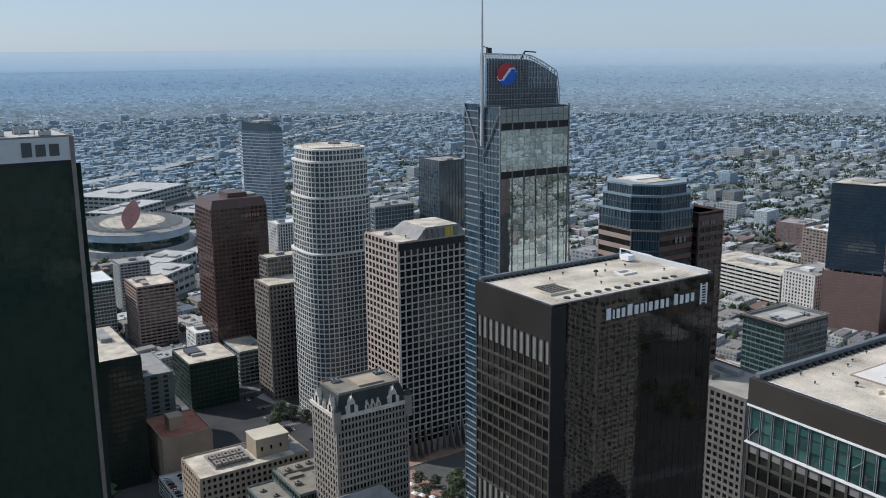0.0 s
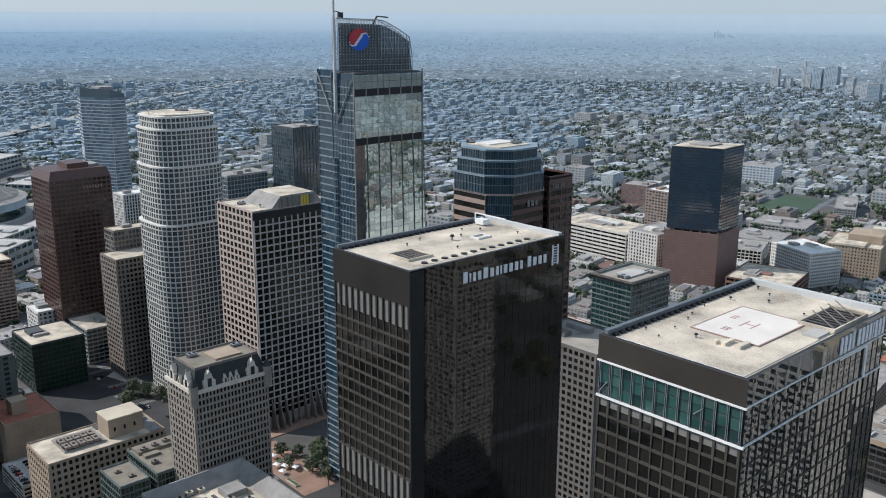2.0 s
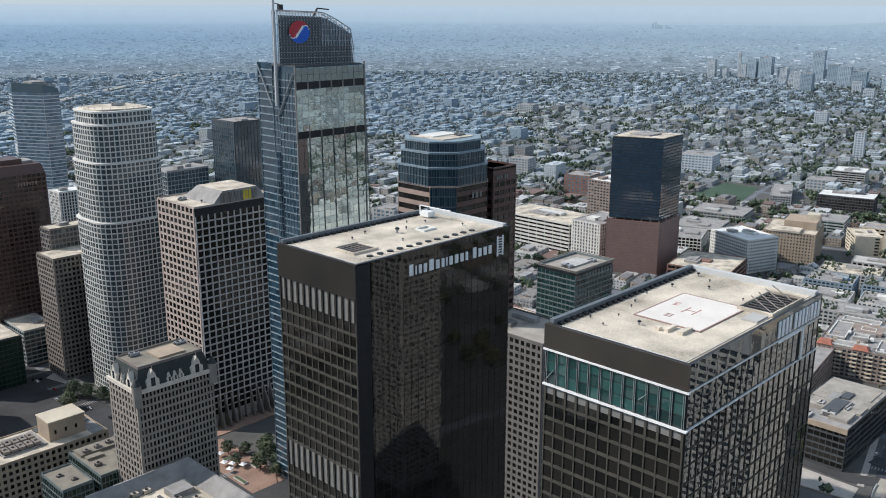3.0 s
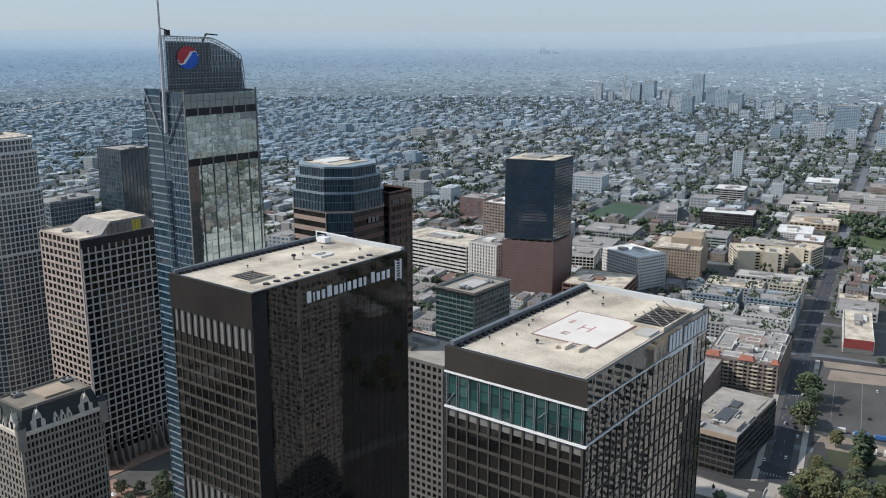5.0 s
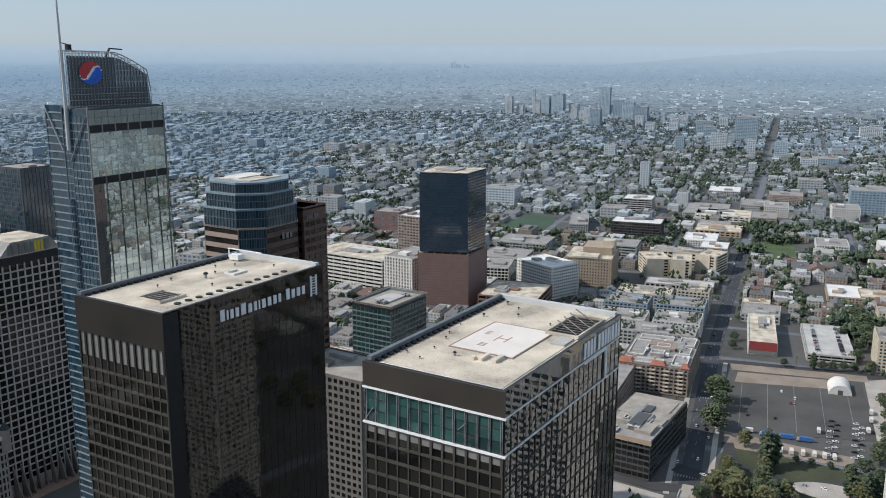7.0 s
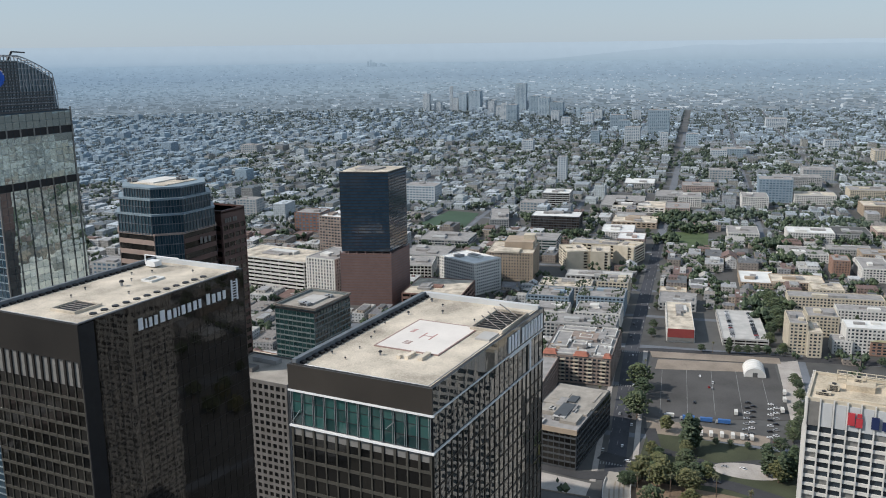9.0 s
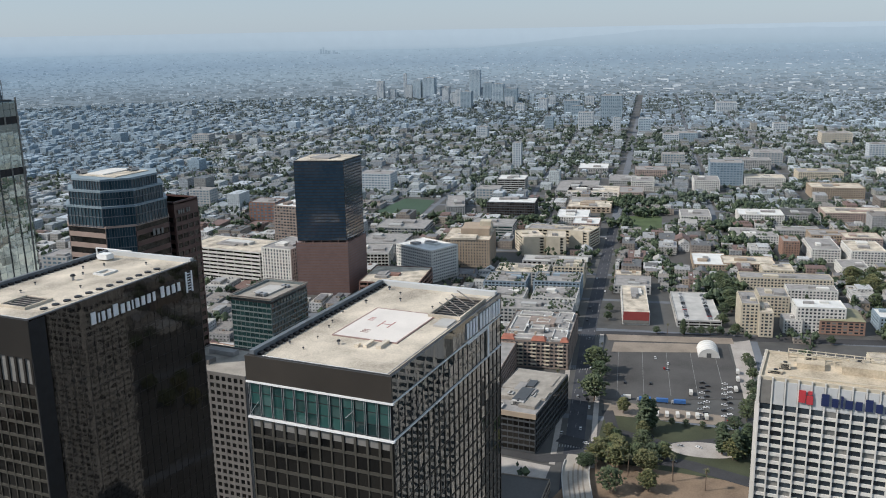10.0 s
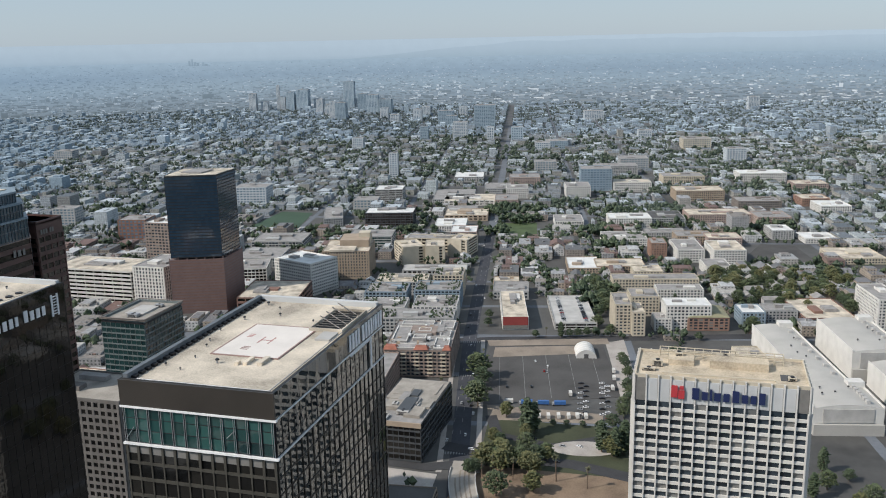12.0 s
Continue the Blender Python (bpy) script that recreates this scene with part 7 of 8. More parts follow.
for x0, y0, x1, y1, h in ((276, 436, 279, 448, 0.9), (284, 470, 292, 473, 0.8), (277, 484, 288, 487, 0.7), (293, 448, 297, 456, 0.8)):
    bm = bmesh.new()
    box(bm, x0, y0, 0.34, x1, y1, 0.34 + h, 0)
    box(bm, x0 + 0.4, y0 + 0.4, 0.34 + h, x1 - 0.4, y1 - 0.4, 0.5 + h, 1)
    tagged(link("planter", bm, [M["concrete"], M["leaf_mid"]]), "low concrete planter with clipped green hedge", "planter", "plaza planters")
for x, y in ((279, 456), (284, 461), (281, 466), (288, 455), (286, 478)):
    th = thing("parasol", x, y, 0.34, 20, "white square parasol standing on a brick plaza", "parasol", "plaza parasols")
    bm = bmesh.new()
    rod(bm, (0, 0, 0), (0, 0, 3.0), 0.08, 6)
    part("pole", bm, M["grey_metal"], th)
    bm = bmesh.new()
    prism(bm, [(-2, -2), (2, -2), (2, 2), (-2, 2)], 2.6, 3.5, 0, 0, [(-0.1, -0.1), (0.1, -0.1), (0.1, 0.1), (-0.1, 0.1)])
    part("canopy", bm, M["sign_white"], th, "white fabric canopy")
patch("plaza_island", [(262, 690), (268, 668), (280, 660), (276, 700)], 0.42, "paving", "pale paved street island", "paving")
bm = bmesh.new()
for k in range(12):
    for y0 in (664, 702, 618, 484, 452):
        box(bm, 262 + k * 1.6 - 0.045 * (y0 - 484), y0, 0.36, 262.8 + k * 1.6 - 0.045 * (y0 - 484), y0 + 5, 0.385)
tagged(link("crosswalk", bm, M["paint_white"]), "white striped street crossing", "road marking", kind="structure")
# white vaulted tent
th = thing("tent", 797, 97, 0.24, 12, "white vaulted fabric tent on the car park", "tent")
bm = bmesh.new()
n = 12
f = [bm.verts.new((-12, 9 * math.cos(math.pi * i / n), 8 * math.sin(math.pi * i / n))) for i in range(n + 1)]
g = [bm.verts.new((12, v.co.y, v.co.z)) for v in f]
for i in range(n):
    bm.faces.new((f[i + 1], f[i], g[i], g[i + 1]))
bm.faces.new(f)
bm.faces.new(g[::-1])
part("canopy", bm, M["stucco_white"], th)
for i in range(5):
    bm = bmesh.new()
    for k in range(n):
        rod(bm, (-12 + 6 * i, 9.1 * math.cos(math.pi * k / n), 8.1 * math.sin(math.pi * k / n)), (-12 + 6 * i, 9.1 * math.cos(math.pi * (k + 1) / n), 8.1 * math.sin(math.pi * (k + 1) / n)), 0.18, 5)
    part("rib", bm, M["white_metal"], th)
# the front is closed; a dark sheet paints the shade inside a doorway
slab("doorway", -12.1, -2, 0, -12.02, 2, 4, M["roof_dark"], th, "dark sheet painting the shade of an open doorway")


# vehicles
def car(x, y, rz, colour, z=0.2):
    th = thing("car", x, y, z, rz, {"car_white": "white parked car on tarmac", "car_black": "black parked car on tarmac", "car_red": "red parked car on tarmac", "car_silver": "silver parked car on tarmac"}[colour], "car", "cars")
    bm = bmesh.new()
    prism(bm, [(-2.3, -0.9), (2.3, -0.9), (2.3, 0.9), (-2.3, 0.9)], 0.35, 0.95, 0, 0, [(-2.2, -0.85), (2.15, -0.85), (2.15, 0.85), (-2.2, 0.85)])
    part("body", bm, M[colour], th)
    bm = bmesh.new()
    prism(bm, [(-1.7, -0.82), (1.1, -0.82), (1.1, 0.82), (-1.7, 0.82)], 0.95, 1.42, 0, 1, [(-1.2, -0.68), (0.5, -0.68), (0.5, 0.68), (-1.2, 0.68)])
    part("cabin", bm, [M["glass_dark"], M[colour]], th)
    for sx in (-1.4, 1.4):
        for sy in (-0.85, 0.85):
            bm = bmesh.new()
            rod(bm, (sx, sy - 0.1, 0.33), (sx, sy + 0.1, 0.33), 0.33, 10)
            part("wheel", bm, M["black_metal"], th)
    return th


def truck(x, y, rz, z=0.22, length=8.0, colour="stucco_white"):
    th = thing("truck", x, y, z, rz, "white box truck parked in a yard" if colour == "stucco_white" else "blue covered trailer parked in a yard", "truck", "trucks")
    bm = bmesh.new()
    prism(bm, [(-length / 2, -1.25), (length / 2 - 2, -1.25), (length / 2 - 2, 1.25), (-length / 2, 1.25)], 0.9, 3.6)
    part("box", bm, M[colour], th)
    bm = bmesh.new()
    prism(bm, [(length / 2 - 1.9, -1.1), (length / 2, -1.1), (length / 2, 1.1), (length / 2 - 1.9, 1.1)], 0.6, 2.6, 0, 0, [(length / 2 - 1.9, -1.05), (length / 2 - 0.5, -1.05), (length / 2 - 0.5, 1.05), (length / 2 - 1.9, 1.05)])
    part("cab", bm, M["car_silver"], th)
    for sx in (-length / 2 + 1.2, length / 2 - 1.2):
        for sy in (-1.1, 1.1):
            bm = bmesh.new()
            rod(bm, (sx, sy - 0.15, 0.5), (sx, sy + 0.15, 0.5), 0.5, 10)
            part("wheel", bm, M["black_metal"], th)
    return th


cars = {c: car(0, 0, 0, c) for c in ("car_white", "car_black", "car_red", "car_silver")}
spots = []
for i in range(7):
    for r_ in range(2):
        spots.append((722 - i * 11 + r_ * 4, 91 - i * 1.3 - r_ * 17, 100))
        spots.append((716 - i * 11 + r_ * 4, 86 - i * 1.3 - r_ * 17, 100))
spots += [(756, 125, 12), (742, 123, 12), (744, 126, 12), (767, 138, 14), (700, 150, 12), (705, 130, 12), (690, 55, 14), (720, 52, 14), (655, 170, 11), (600, 160, 11), (640, 164, 11), (578, 150, 80), (571, 100, 85), (572, 88, 85), (606, 110, 60), (598, 88, 90), (600, 76, 70), (604, 62, 20)]
rng = random.Random(21)
for i in range(18):
    u0, v0 = 620 + i * 62 + rng.uniform(-15, 15), rng.choice((43.5, 49.5, 55.5))
    spots.append((*uv(u0, v0), 11))
for i in range(44):
    du, dv = -44 + (i % 22) * 4.1, -11 + (i // 22) * 22
    spots.append((915 + du * math.cos(radians(14)) - dv * math.sin(radians(14)), 127 + du * math.sin(radians(14)) + dv * math.cos(radians(14)), 104))
for i in range(18):
    spots.append((190 + (i % 8) * 3.1, 590 + (i // 8) * 9 + (i % 8), 75))
for i in range(18):
    spots.append((194 + (i % 9) * 2.9 + (i // 9) * 3, 556 + (i // 9) * 11 + (i % 9) * 0.6, 78))
for i in range(14):
    spots.append((147.5 + (i % 2) * 9, 530 + (i // 2) * 4.6, 0))
for i in range(9):
    spots.append((264 + rng.uniform(-7, 7) - i * 0.4, 480 + i * 26, 92))
for i in range(8):
    spots.append((262 + rng.uniform(-18, 30), 655 + rng.uniform(-60, 40), rng.choice((0, 90))))
first = list(cars)
for i, (x, y, rz) in enumerate(spots):
    z = 7.0 if 860 < x < 970 and 95 < y < 155 else 12.0 if x < 160 and 526 < y < 564 else 0.4 if x < 330 else 0.2
    c = rng.choice(("car_white", "car_white", "car_black", "car_silver", "car_black", "car_red" if i % 3 == 0 else "car_silver"))
    m = pose(x, y, z, 0, 0, rz + rng.uniform(-2, 2))
    if c in first:
        cars[c].matrix_basis = m
        first.remove(c)
    else:
        copy_thing(cars[c], m)
for c in first:
    bpy.data.objects.remove(cars[c])
patch("car_park_worn", [(770, 178), (800, 92), (822, 97), (797, 182)], 0.225, "dirt_tan", "paler worn strip of the car park", "car park")
t0 = truck(646, 106, 14)
for x, y, rz in ((648, 98.5, 14), (649.5, 91, 14), (651, 84.5, 14), (652, 78, 14), (644, 113, 14), (755, 67, 10), (738, 65, 12), (695, 96, 12), (715, 64, 14)):
    copy_thing(t0, pose(x, y, 0.22, 0, 0, rz))
t1 = truck(668, 128, 102, length=11, colour="awning_blue")
for x, y in ((670, 115), (672, 102)):
    copy_thing(t1, pose(x, y, 0.22, 0, 0, 102))
copy_thing(t0, pose(667, 142, 0.22, 0, 0, 102))


# ---------------------------------------------------------------- trees
def clump_mesh(rng, n, spread, low, high, size, squash=0.8):
    """Leaf clumps: many small uneven solids scattered over a crown, with gaps between them."""
    vs, fs = [], []
    octa = ((1, 0, 0), (-1, 0, 0), (0, 1, 0), (0, -1, 0), (0, 0, 1), (0, 0, -1))
    tri = ((0, 2, 4), (2, 1, 4), (1, 3, 4), (3, 0, 4), (2, 0, 5), (1, 2, 5), (3, 1, 5), (0, 3, 5))
    for _ in range(n):
        t = rng.random()
        z = low + (high - low) * t
        prof = math.sin(math.pi * (0.18 + 0.78 * t)) ** 0.7
        an, rr = rng.uniform(0, 2 * math.pi), spread * prof * math.sqrt(rng.uniform(0.15, 1))
        wob = 1 + 0.28 * math.sin(an * 3 + z) + 0.2 * math.sin(an * 5 - z * 1.7)
        c = (rr * wob * math.cos(an), rr * wob * math.sin(an), z)
        s = size * rng.uniform(0.5, 1.25)
        base = len(vs)
        for o in octa:
            j = [rng.uniform(0.6, 1.3) for _ in range(3)]
            vs.append((c[0] + o[0] * s * j[0] + rng.uniform(-0.2, 0.2) * s, c[1] + o[1] * s * j[1] + rng.uniform(-0.2, 0.2) * s, c[2] + o[2] * s * squash * j[2]))
        fs += [tuple(base + i for i in f) for f in tri]
    me = bpy.data.meshes.new("crown")
    me.from_pydata(vs, [], fs)
    return me


def tree(kind, seed, h, spread, leaf, label):
    rng = random.Random(seed)
    th = thing("tree", 0, 0, 0, 0, label, "tree", "park trees")
    bm = bmesh.new()
    rod(bm, (0, 0, -0.2), (0.2, 0.1, h * 0.45), h * 0.028, 7, h * 0.016)
    for k in range(6):
        an = k * 1.05 + rng.uniform(-0.3, 0.3)
        rod(bm, (0.1, 0.05, h * (0.25 + 0.05 * k)), (spread * 0.6 * math.cos(an), spread * 0.6 * math.sin(an), h * (0.5 + 0.06 * k)), h * 0.012, 5, h * 0.004)
    part("trunk", bm, M["bark"], th)
    me = clump_mesh(rng, 520, spread, h * (0.1 if kind == "conifer" else 0.27), h * 0.98, h * (0.048 if kind == "conifer" else 0.056))
    me.materials.append(M[leaf])
    o = new("crown", me)
    o.parent = th
    return th


def palm(seed, h):
    rng = random.Random(seed)
    th = thing("palm_tree", 0, 0, 0, 0, "tall fan palm with a brown trunk", "palm", "palms")
    bm = bmesh.new()
    rod(bm, (0, 0, -0.2), (0.4, 0, h), 0.35, 7, 0.22)
    part("trunk", bm, M["bark"], th)
    bm = bmesh.new()
    for k in range(26):
        an, dr = rng.uniform(0, 6.28), rng.uniform(-0.9, 0.8)
        prev = Vector((0.4, 0, h))
        for s in range(3):
            d = Vector((math.cos(an), math.sin(an), dr - s * 0.7)).normalized()
            nxt = prev + d * 1.0
            side = Vector((-math.sin(an), math.cos(an), 0)) * (0.5 - s * 0.15)
            v = [bm.verts.new(p) for p in (prev - side, prev + side, nxt + side * 0.6, nxt - side * 0.6)]
            bm.faces.new(v)
            prev = nxt
    part("frond_crown", bm, M["leaf_palm"], th)
    return th


kinds = [tree("broad", 1, 13, 6.0, "leaf_mid", "broad dark green tree with a dense crown"), tree("broad", 2, 11, 5.0, "leaf_dark", "rounded dark green street tree"),
         tree("broad", 3, 15, 5.5, "leaf_olive", "tall olive green tree with a loose crown"), tree("conifer", 4, 20, 3.4, "leaf_dark", "tall narrow dark conifer"), palm(5, 15)]
placed = [(716, 178, 0, 1.75), (700, 171, 1, 1.5), (655, 164, 0, 1.7), (668, 170, 1, 1.5), (612, 116, 3, 1.45), (618, 112, 3, 1.2), (610, 118, 3, 0.9), (596, 60, 3, 1.2), (590, 52, 2, 1.1), (604, 50, 0, 1.0), (551, 104, 2, 1.1), (560, 122, 2, 1.2), (556, 128, 0, 1.1),
          (545, 127, 4, 0.9), (540, 133, 4, 0.8), (552, 138, 2, 0.9), (566, 112, 0, 1.0), (575, 96, 0, 0.95), (566, 92, 1, 1.0), (570, 84, 0, 0.9), (540, 63, 4, 1.0), (556, 76, 1, 0.8), (636, 56, 1, 1.1), (634, 66, 1, 0.6), (634, 78, 1, 0.5),
          (633, 90, 1, 0.5), (632, 100, 1, 0.5), (659, 50, 0, 0.9), (672, 52, 0, 0.9), (684, 48, 1, 1.0), (698, 48, 0, 0.9), (716, 52, 1, 1.0), (730, 46, 1, 0.8), (745, 54, 0, 0.8), (769, 58, 1, 0.9), (780, 62, 0, 0.8), (540, 46, 1, 0.9), (530, 30, 0, 1.0),
          (575, 30, 0, 1.1), (585, 22, 2, 1.1), (600, 12, 0, 1.0), (560, -6, 0, 1.2), (545, -30, 2, 1.1), (540, -60, 0, 1.1), (560, -75, 3, 0.9), (575, -85, 0, 1.0), (560, -110, 0, 1.1), (545, -100, 2, 1.0), (580, -60, 1, 1.0), (575, -40, 1, 1.1), (520, -90, 0, 1.2),
          (527, -70, 2, 1.1), (540, -125, 0, 1.2), (590, -100, 1, 0.8), (600, -85, 3, 0.9), (605, -130, 0, 0.8), (842, 118, 1, 0.8), (845, 110, 1, 0.8), (850, 102, 1, 0.8), (853, 94, 1, 0.8), (840, 126, 3, 0.8), (836, 140, 4, 0.7), (834, 150, 1, 0.7), (880, 95, 0, 1.0),
          (930, 92, 0, 1.3), (950, 96, 0, 1.4), (970, 100, 1, 1.4), (985, 104, 0, 1.5), (1000, 108, 3, 1.0), (1020, 112, 0, 1.3), (1040, 118, 1, 1.3), (915, 98, 1, 1.2), (860, 80, 0, 0.8), (868, 32, 1, 0.8), (262, 640, 1, 1.2), (268, 630, 1, 1.1), (274, 618, 1, 1.0), (250, 622, 0, 1.0), (278, 608, 1, 0.8),
          (295, 446, 0, 0.9), (303, 440, 1, 0.9), (297, 432, 1, 0.8), (306, 452, 0, 1.0), (313, 446, 1, 0.9), (292, 424, 4, 0.8), (298, 414, 4, 0.8), (292, 478, 1, 0.9), (300, 470, 1, 0.8), (310, 462, 0, 0.9), (318, 470, 1, 0.8), (288, 462, 1, 0.7), (328, 462, 1, 0.8)]
rng = random.Random(77)
for i in range(96):
    placed.append((rng.uniform(975, 1125), rng.uniform(-165, -18), rng.choice((0, 1, 0, 2)), rng.uniform(0.8, 1.3)))
for i in range(46):
    u0 = 640 + i * 34
    for v0 in (35.5, 68.0):
        if rng.random() < 0.55 and not (560 < u0 < 860 and v0 < 50 and rng.random() < 0.6):
            x, y = uv(u0 + rng.uniform(-8, 8), v0)
            placed.append((x, y, rng.choice((1, 1, 4)), rng.uniform(0.6, 0.9)))
for i in range(44):
    x, y = rng.uniform(850, 1130), rng.uniform(-165, 130)
    if not any(x0 < x < x1 and y0 < y < y1 for x0, y0, x1, y1 in FOOT):
        placed.append((x, y, rng.choice((0, 1, 0, 2, 3)), rng.uniform(0.7, 1.2)))
for i in range(20):
    placed.append((rng.uniform(528, 640), rng.uniform(-5, 148), rng.choice((0, 1, 2)), rng.uniform(0.6, 1.0)))
for x, y, k in ((556, 134, 2), (564, 126, 2), (548, 122, 2), (560, 112, 0), (570, 102, 1), (552, 100, 2), (580, 92, 1), (590, 50, 3), (597, 44, 3), (574, 62, 0), (560, 60, 2), (545, 84, 4), (540, 112, 4), (538, 70, 0), (526, 96, 2), (522, 60, 1), (516, 118, 0), (510, 84, 2), (585, 112, 0)):
    placed.append((x, y, k, rng.uniform(1.0, 1.35)))
used = set()
for x, y, k, s in placed:
    if 500 < x < 592 and 20 < y < 94 and k != 4 and not (583 < x and y < 60):
        continue
    m = pose(x, y, 0.1, 0, 0, rng.uniform(0, 360))
    if k not in used:
        used.add(k)
        kinds[k].scale = (s, s, s)
        kinds[k].matrix_basis = m @ Matrix.Scale(s, 4)
    else:
        o = copy_thing(kinds[k], m)
        o.scale = (s, s, s)

# townhouses among trees
rng = random.Random(15)


def townhouse(x, y, rz, w, d, h, wall):
    th = building("townhouse", x, y, "tan townhouse with a pitched grey roof among trees", "house", rz, "townhouses", foot=(w / 2 + 2, w / 2 + 2))
    slab("body", -w / 2, -d / 2, 0, w / 2, d / 2, h, M[wall], th)
    bm = bmesh.new()
    f = [bm.verts.new((-w / 2 - 0.5, p, z)) for p, z in ((-d / 2 - 0.6, h - 0.2), (0, h + d * 0.32), (d / 2 + 0.6, h - 0.2))]
    g = [bm.verts.new((w / 2 + 0.5, v.co.y, v.co.z)) for v in f]
    bm.faces.new(f[::-1])
    bm.faces.new(g)
    for i, k in ((0, 1), (1, 2), (2, 0)):
        bm.faces.new((f[i], g[i], g[k], f[k]))
    part("roof", bm, M["roof_grey"], th)
    for k in range(3):
        slab("window", -w / 2 - 0.06, -d / 3 + k * d / 3 - 0.6, h * 0.5, -w / 2 - 0.01, -d / 3 + k * d / 3 + 0.6, h * 0.75, M["glass_window"], th)


for x, y in ((985, -30), (1000, -52), (990, -75), (1015, -98), (1030, -60), (1040, -35), (1050, -85), (1060, -115), (1010, -125), (1075, -60), (1035, -140), (1085, -95)):
    townhouse(x, y, 14 + rng.choice((0, 90)), rng.uniform(14, 20), rng.uniform(9, 12), 9, rng.choice(("stucco_tan", "stucco_grey")))


# ---------------------------------------------------------------- the low city out to the horizon
patch("sports_field", [(1285, 612), (1412, 642), (1416, 702), (1284, 694)], 0.2, "pitch", "green sports pitch among houses", "field")
patch("tarmac_yard", [(1186, -50), (1204, -146), (1300, -126), (1304, -82)], 0.2, "lot_tarmac", "wide empty dark schoolyard", "yard")
patch("corner_park", [(1276, 284), (1385, 303), (1398, 250), (1290, 230)], 0.2, "park_lawn", "green corner park lawn beside the avenue", "lawn")
patch("shop_car_park", [(1090, 186), (1160, 196), (1168, 168), (1098, 158)], 0.2, "lot_tarmac", "tarmac car park beside low shops", "car park")
KEEP_OUT += [(1280, 228, 1394, 298), (1094, 162, 1164, 190), (1280, 605, 1420, 705), (1184, -148, 1306, -52), (-60, -60, 330, 60)]
BANDS = [  # reach, wall and roof colours, window contrast: distance haze is put into the farther palettes
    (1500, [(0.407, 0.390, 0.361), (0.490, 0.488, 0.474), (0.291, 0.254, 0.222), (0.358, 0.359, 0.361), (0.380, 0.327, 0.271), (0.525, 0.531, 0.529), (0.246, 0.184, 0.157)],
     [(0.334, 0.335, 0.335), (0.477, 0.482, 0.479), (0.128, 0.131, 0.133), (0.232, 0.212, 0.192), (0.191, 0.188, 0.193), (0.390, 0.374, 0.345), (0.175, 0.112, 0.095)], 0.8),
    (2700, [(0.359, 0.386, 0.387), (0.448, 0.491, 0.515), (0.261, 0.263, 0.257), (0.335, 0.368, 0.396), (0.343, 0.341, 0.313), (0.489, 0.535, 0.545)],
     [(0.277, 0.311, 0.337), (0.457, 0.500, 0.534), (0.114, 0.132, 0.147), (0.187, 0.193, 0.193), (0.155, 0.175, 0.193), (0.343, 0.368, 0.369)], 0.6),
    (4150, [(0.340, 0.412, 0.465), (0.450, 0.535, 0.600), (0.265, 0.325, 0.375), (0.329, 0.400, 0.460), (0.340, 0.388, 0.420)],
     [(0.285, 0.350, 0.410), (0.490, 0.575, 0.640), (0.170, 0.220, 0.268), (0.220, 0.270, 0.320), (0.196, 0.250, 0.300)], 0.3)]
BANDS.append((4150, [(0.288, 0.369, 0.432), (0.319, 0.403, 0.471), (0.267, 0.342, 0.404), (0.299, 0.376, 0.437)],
              [(0.270, 0.347, 0.409), (0.330, 0.413, 0.482), (0.237, 0.303, 0.361), (0.253, 0.322, 0.385), (0.288, 0.365, 0.427)], 0.3))   # southern quarter, with thicker haze put into its colours
rng = random.Random(4)
houses = [[], [], [], []]
gables = [[], [], [], []]
woods = [[], [], [], []]


def free(x, y, r):
    for x0, y0, x1, y1 in FOOT:
        if x0 - r < x < x1 + r and y0 - r < y < y1 + r:
            return False
    for x0, y0, x1, y1 in KEEP_OUT:
        if x0 - r < x < x1 + r and y0 - r < y < y1 + r:
            return False
    return True


def seen(x, y):
    return -58 < math.degrees(math.atan2(y, x)) < 100


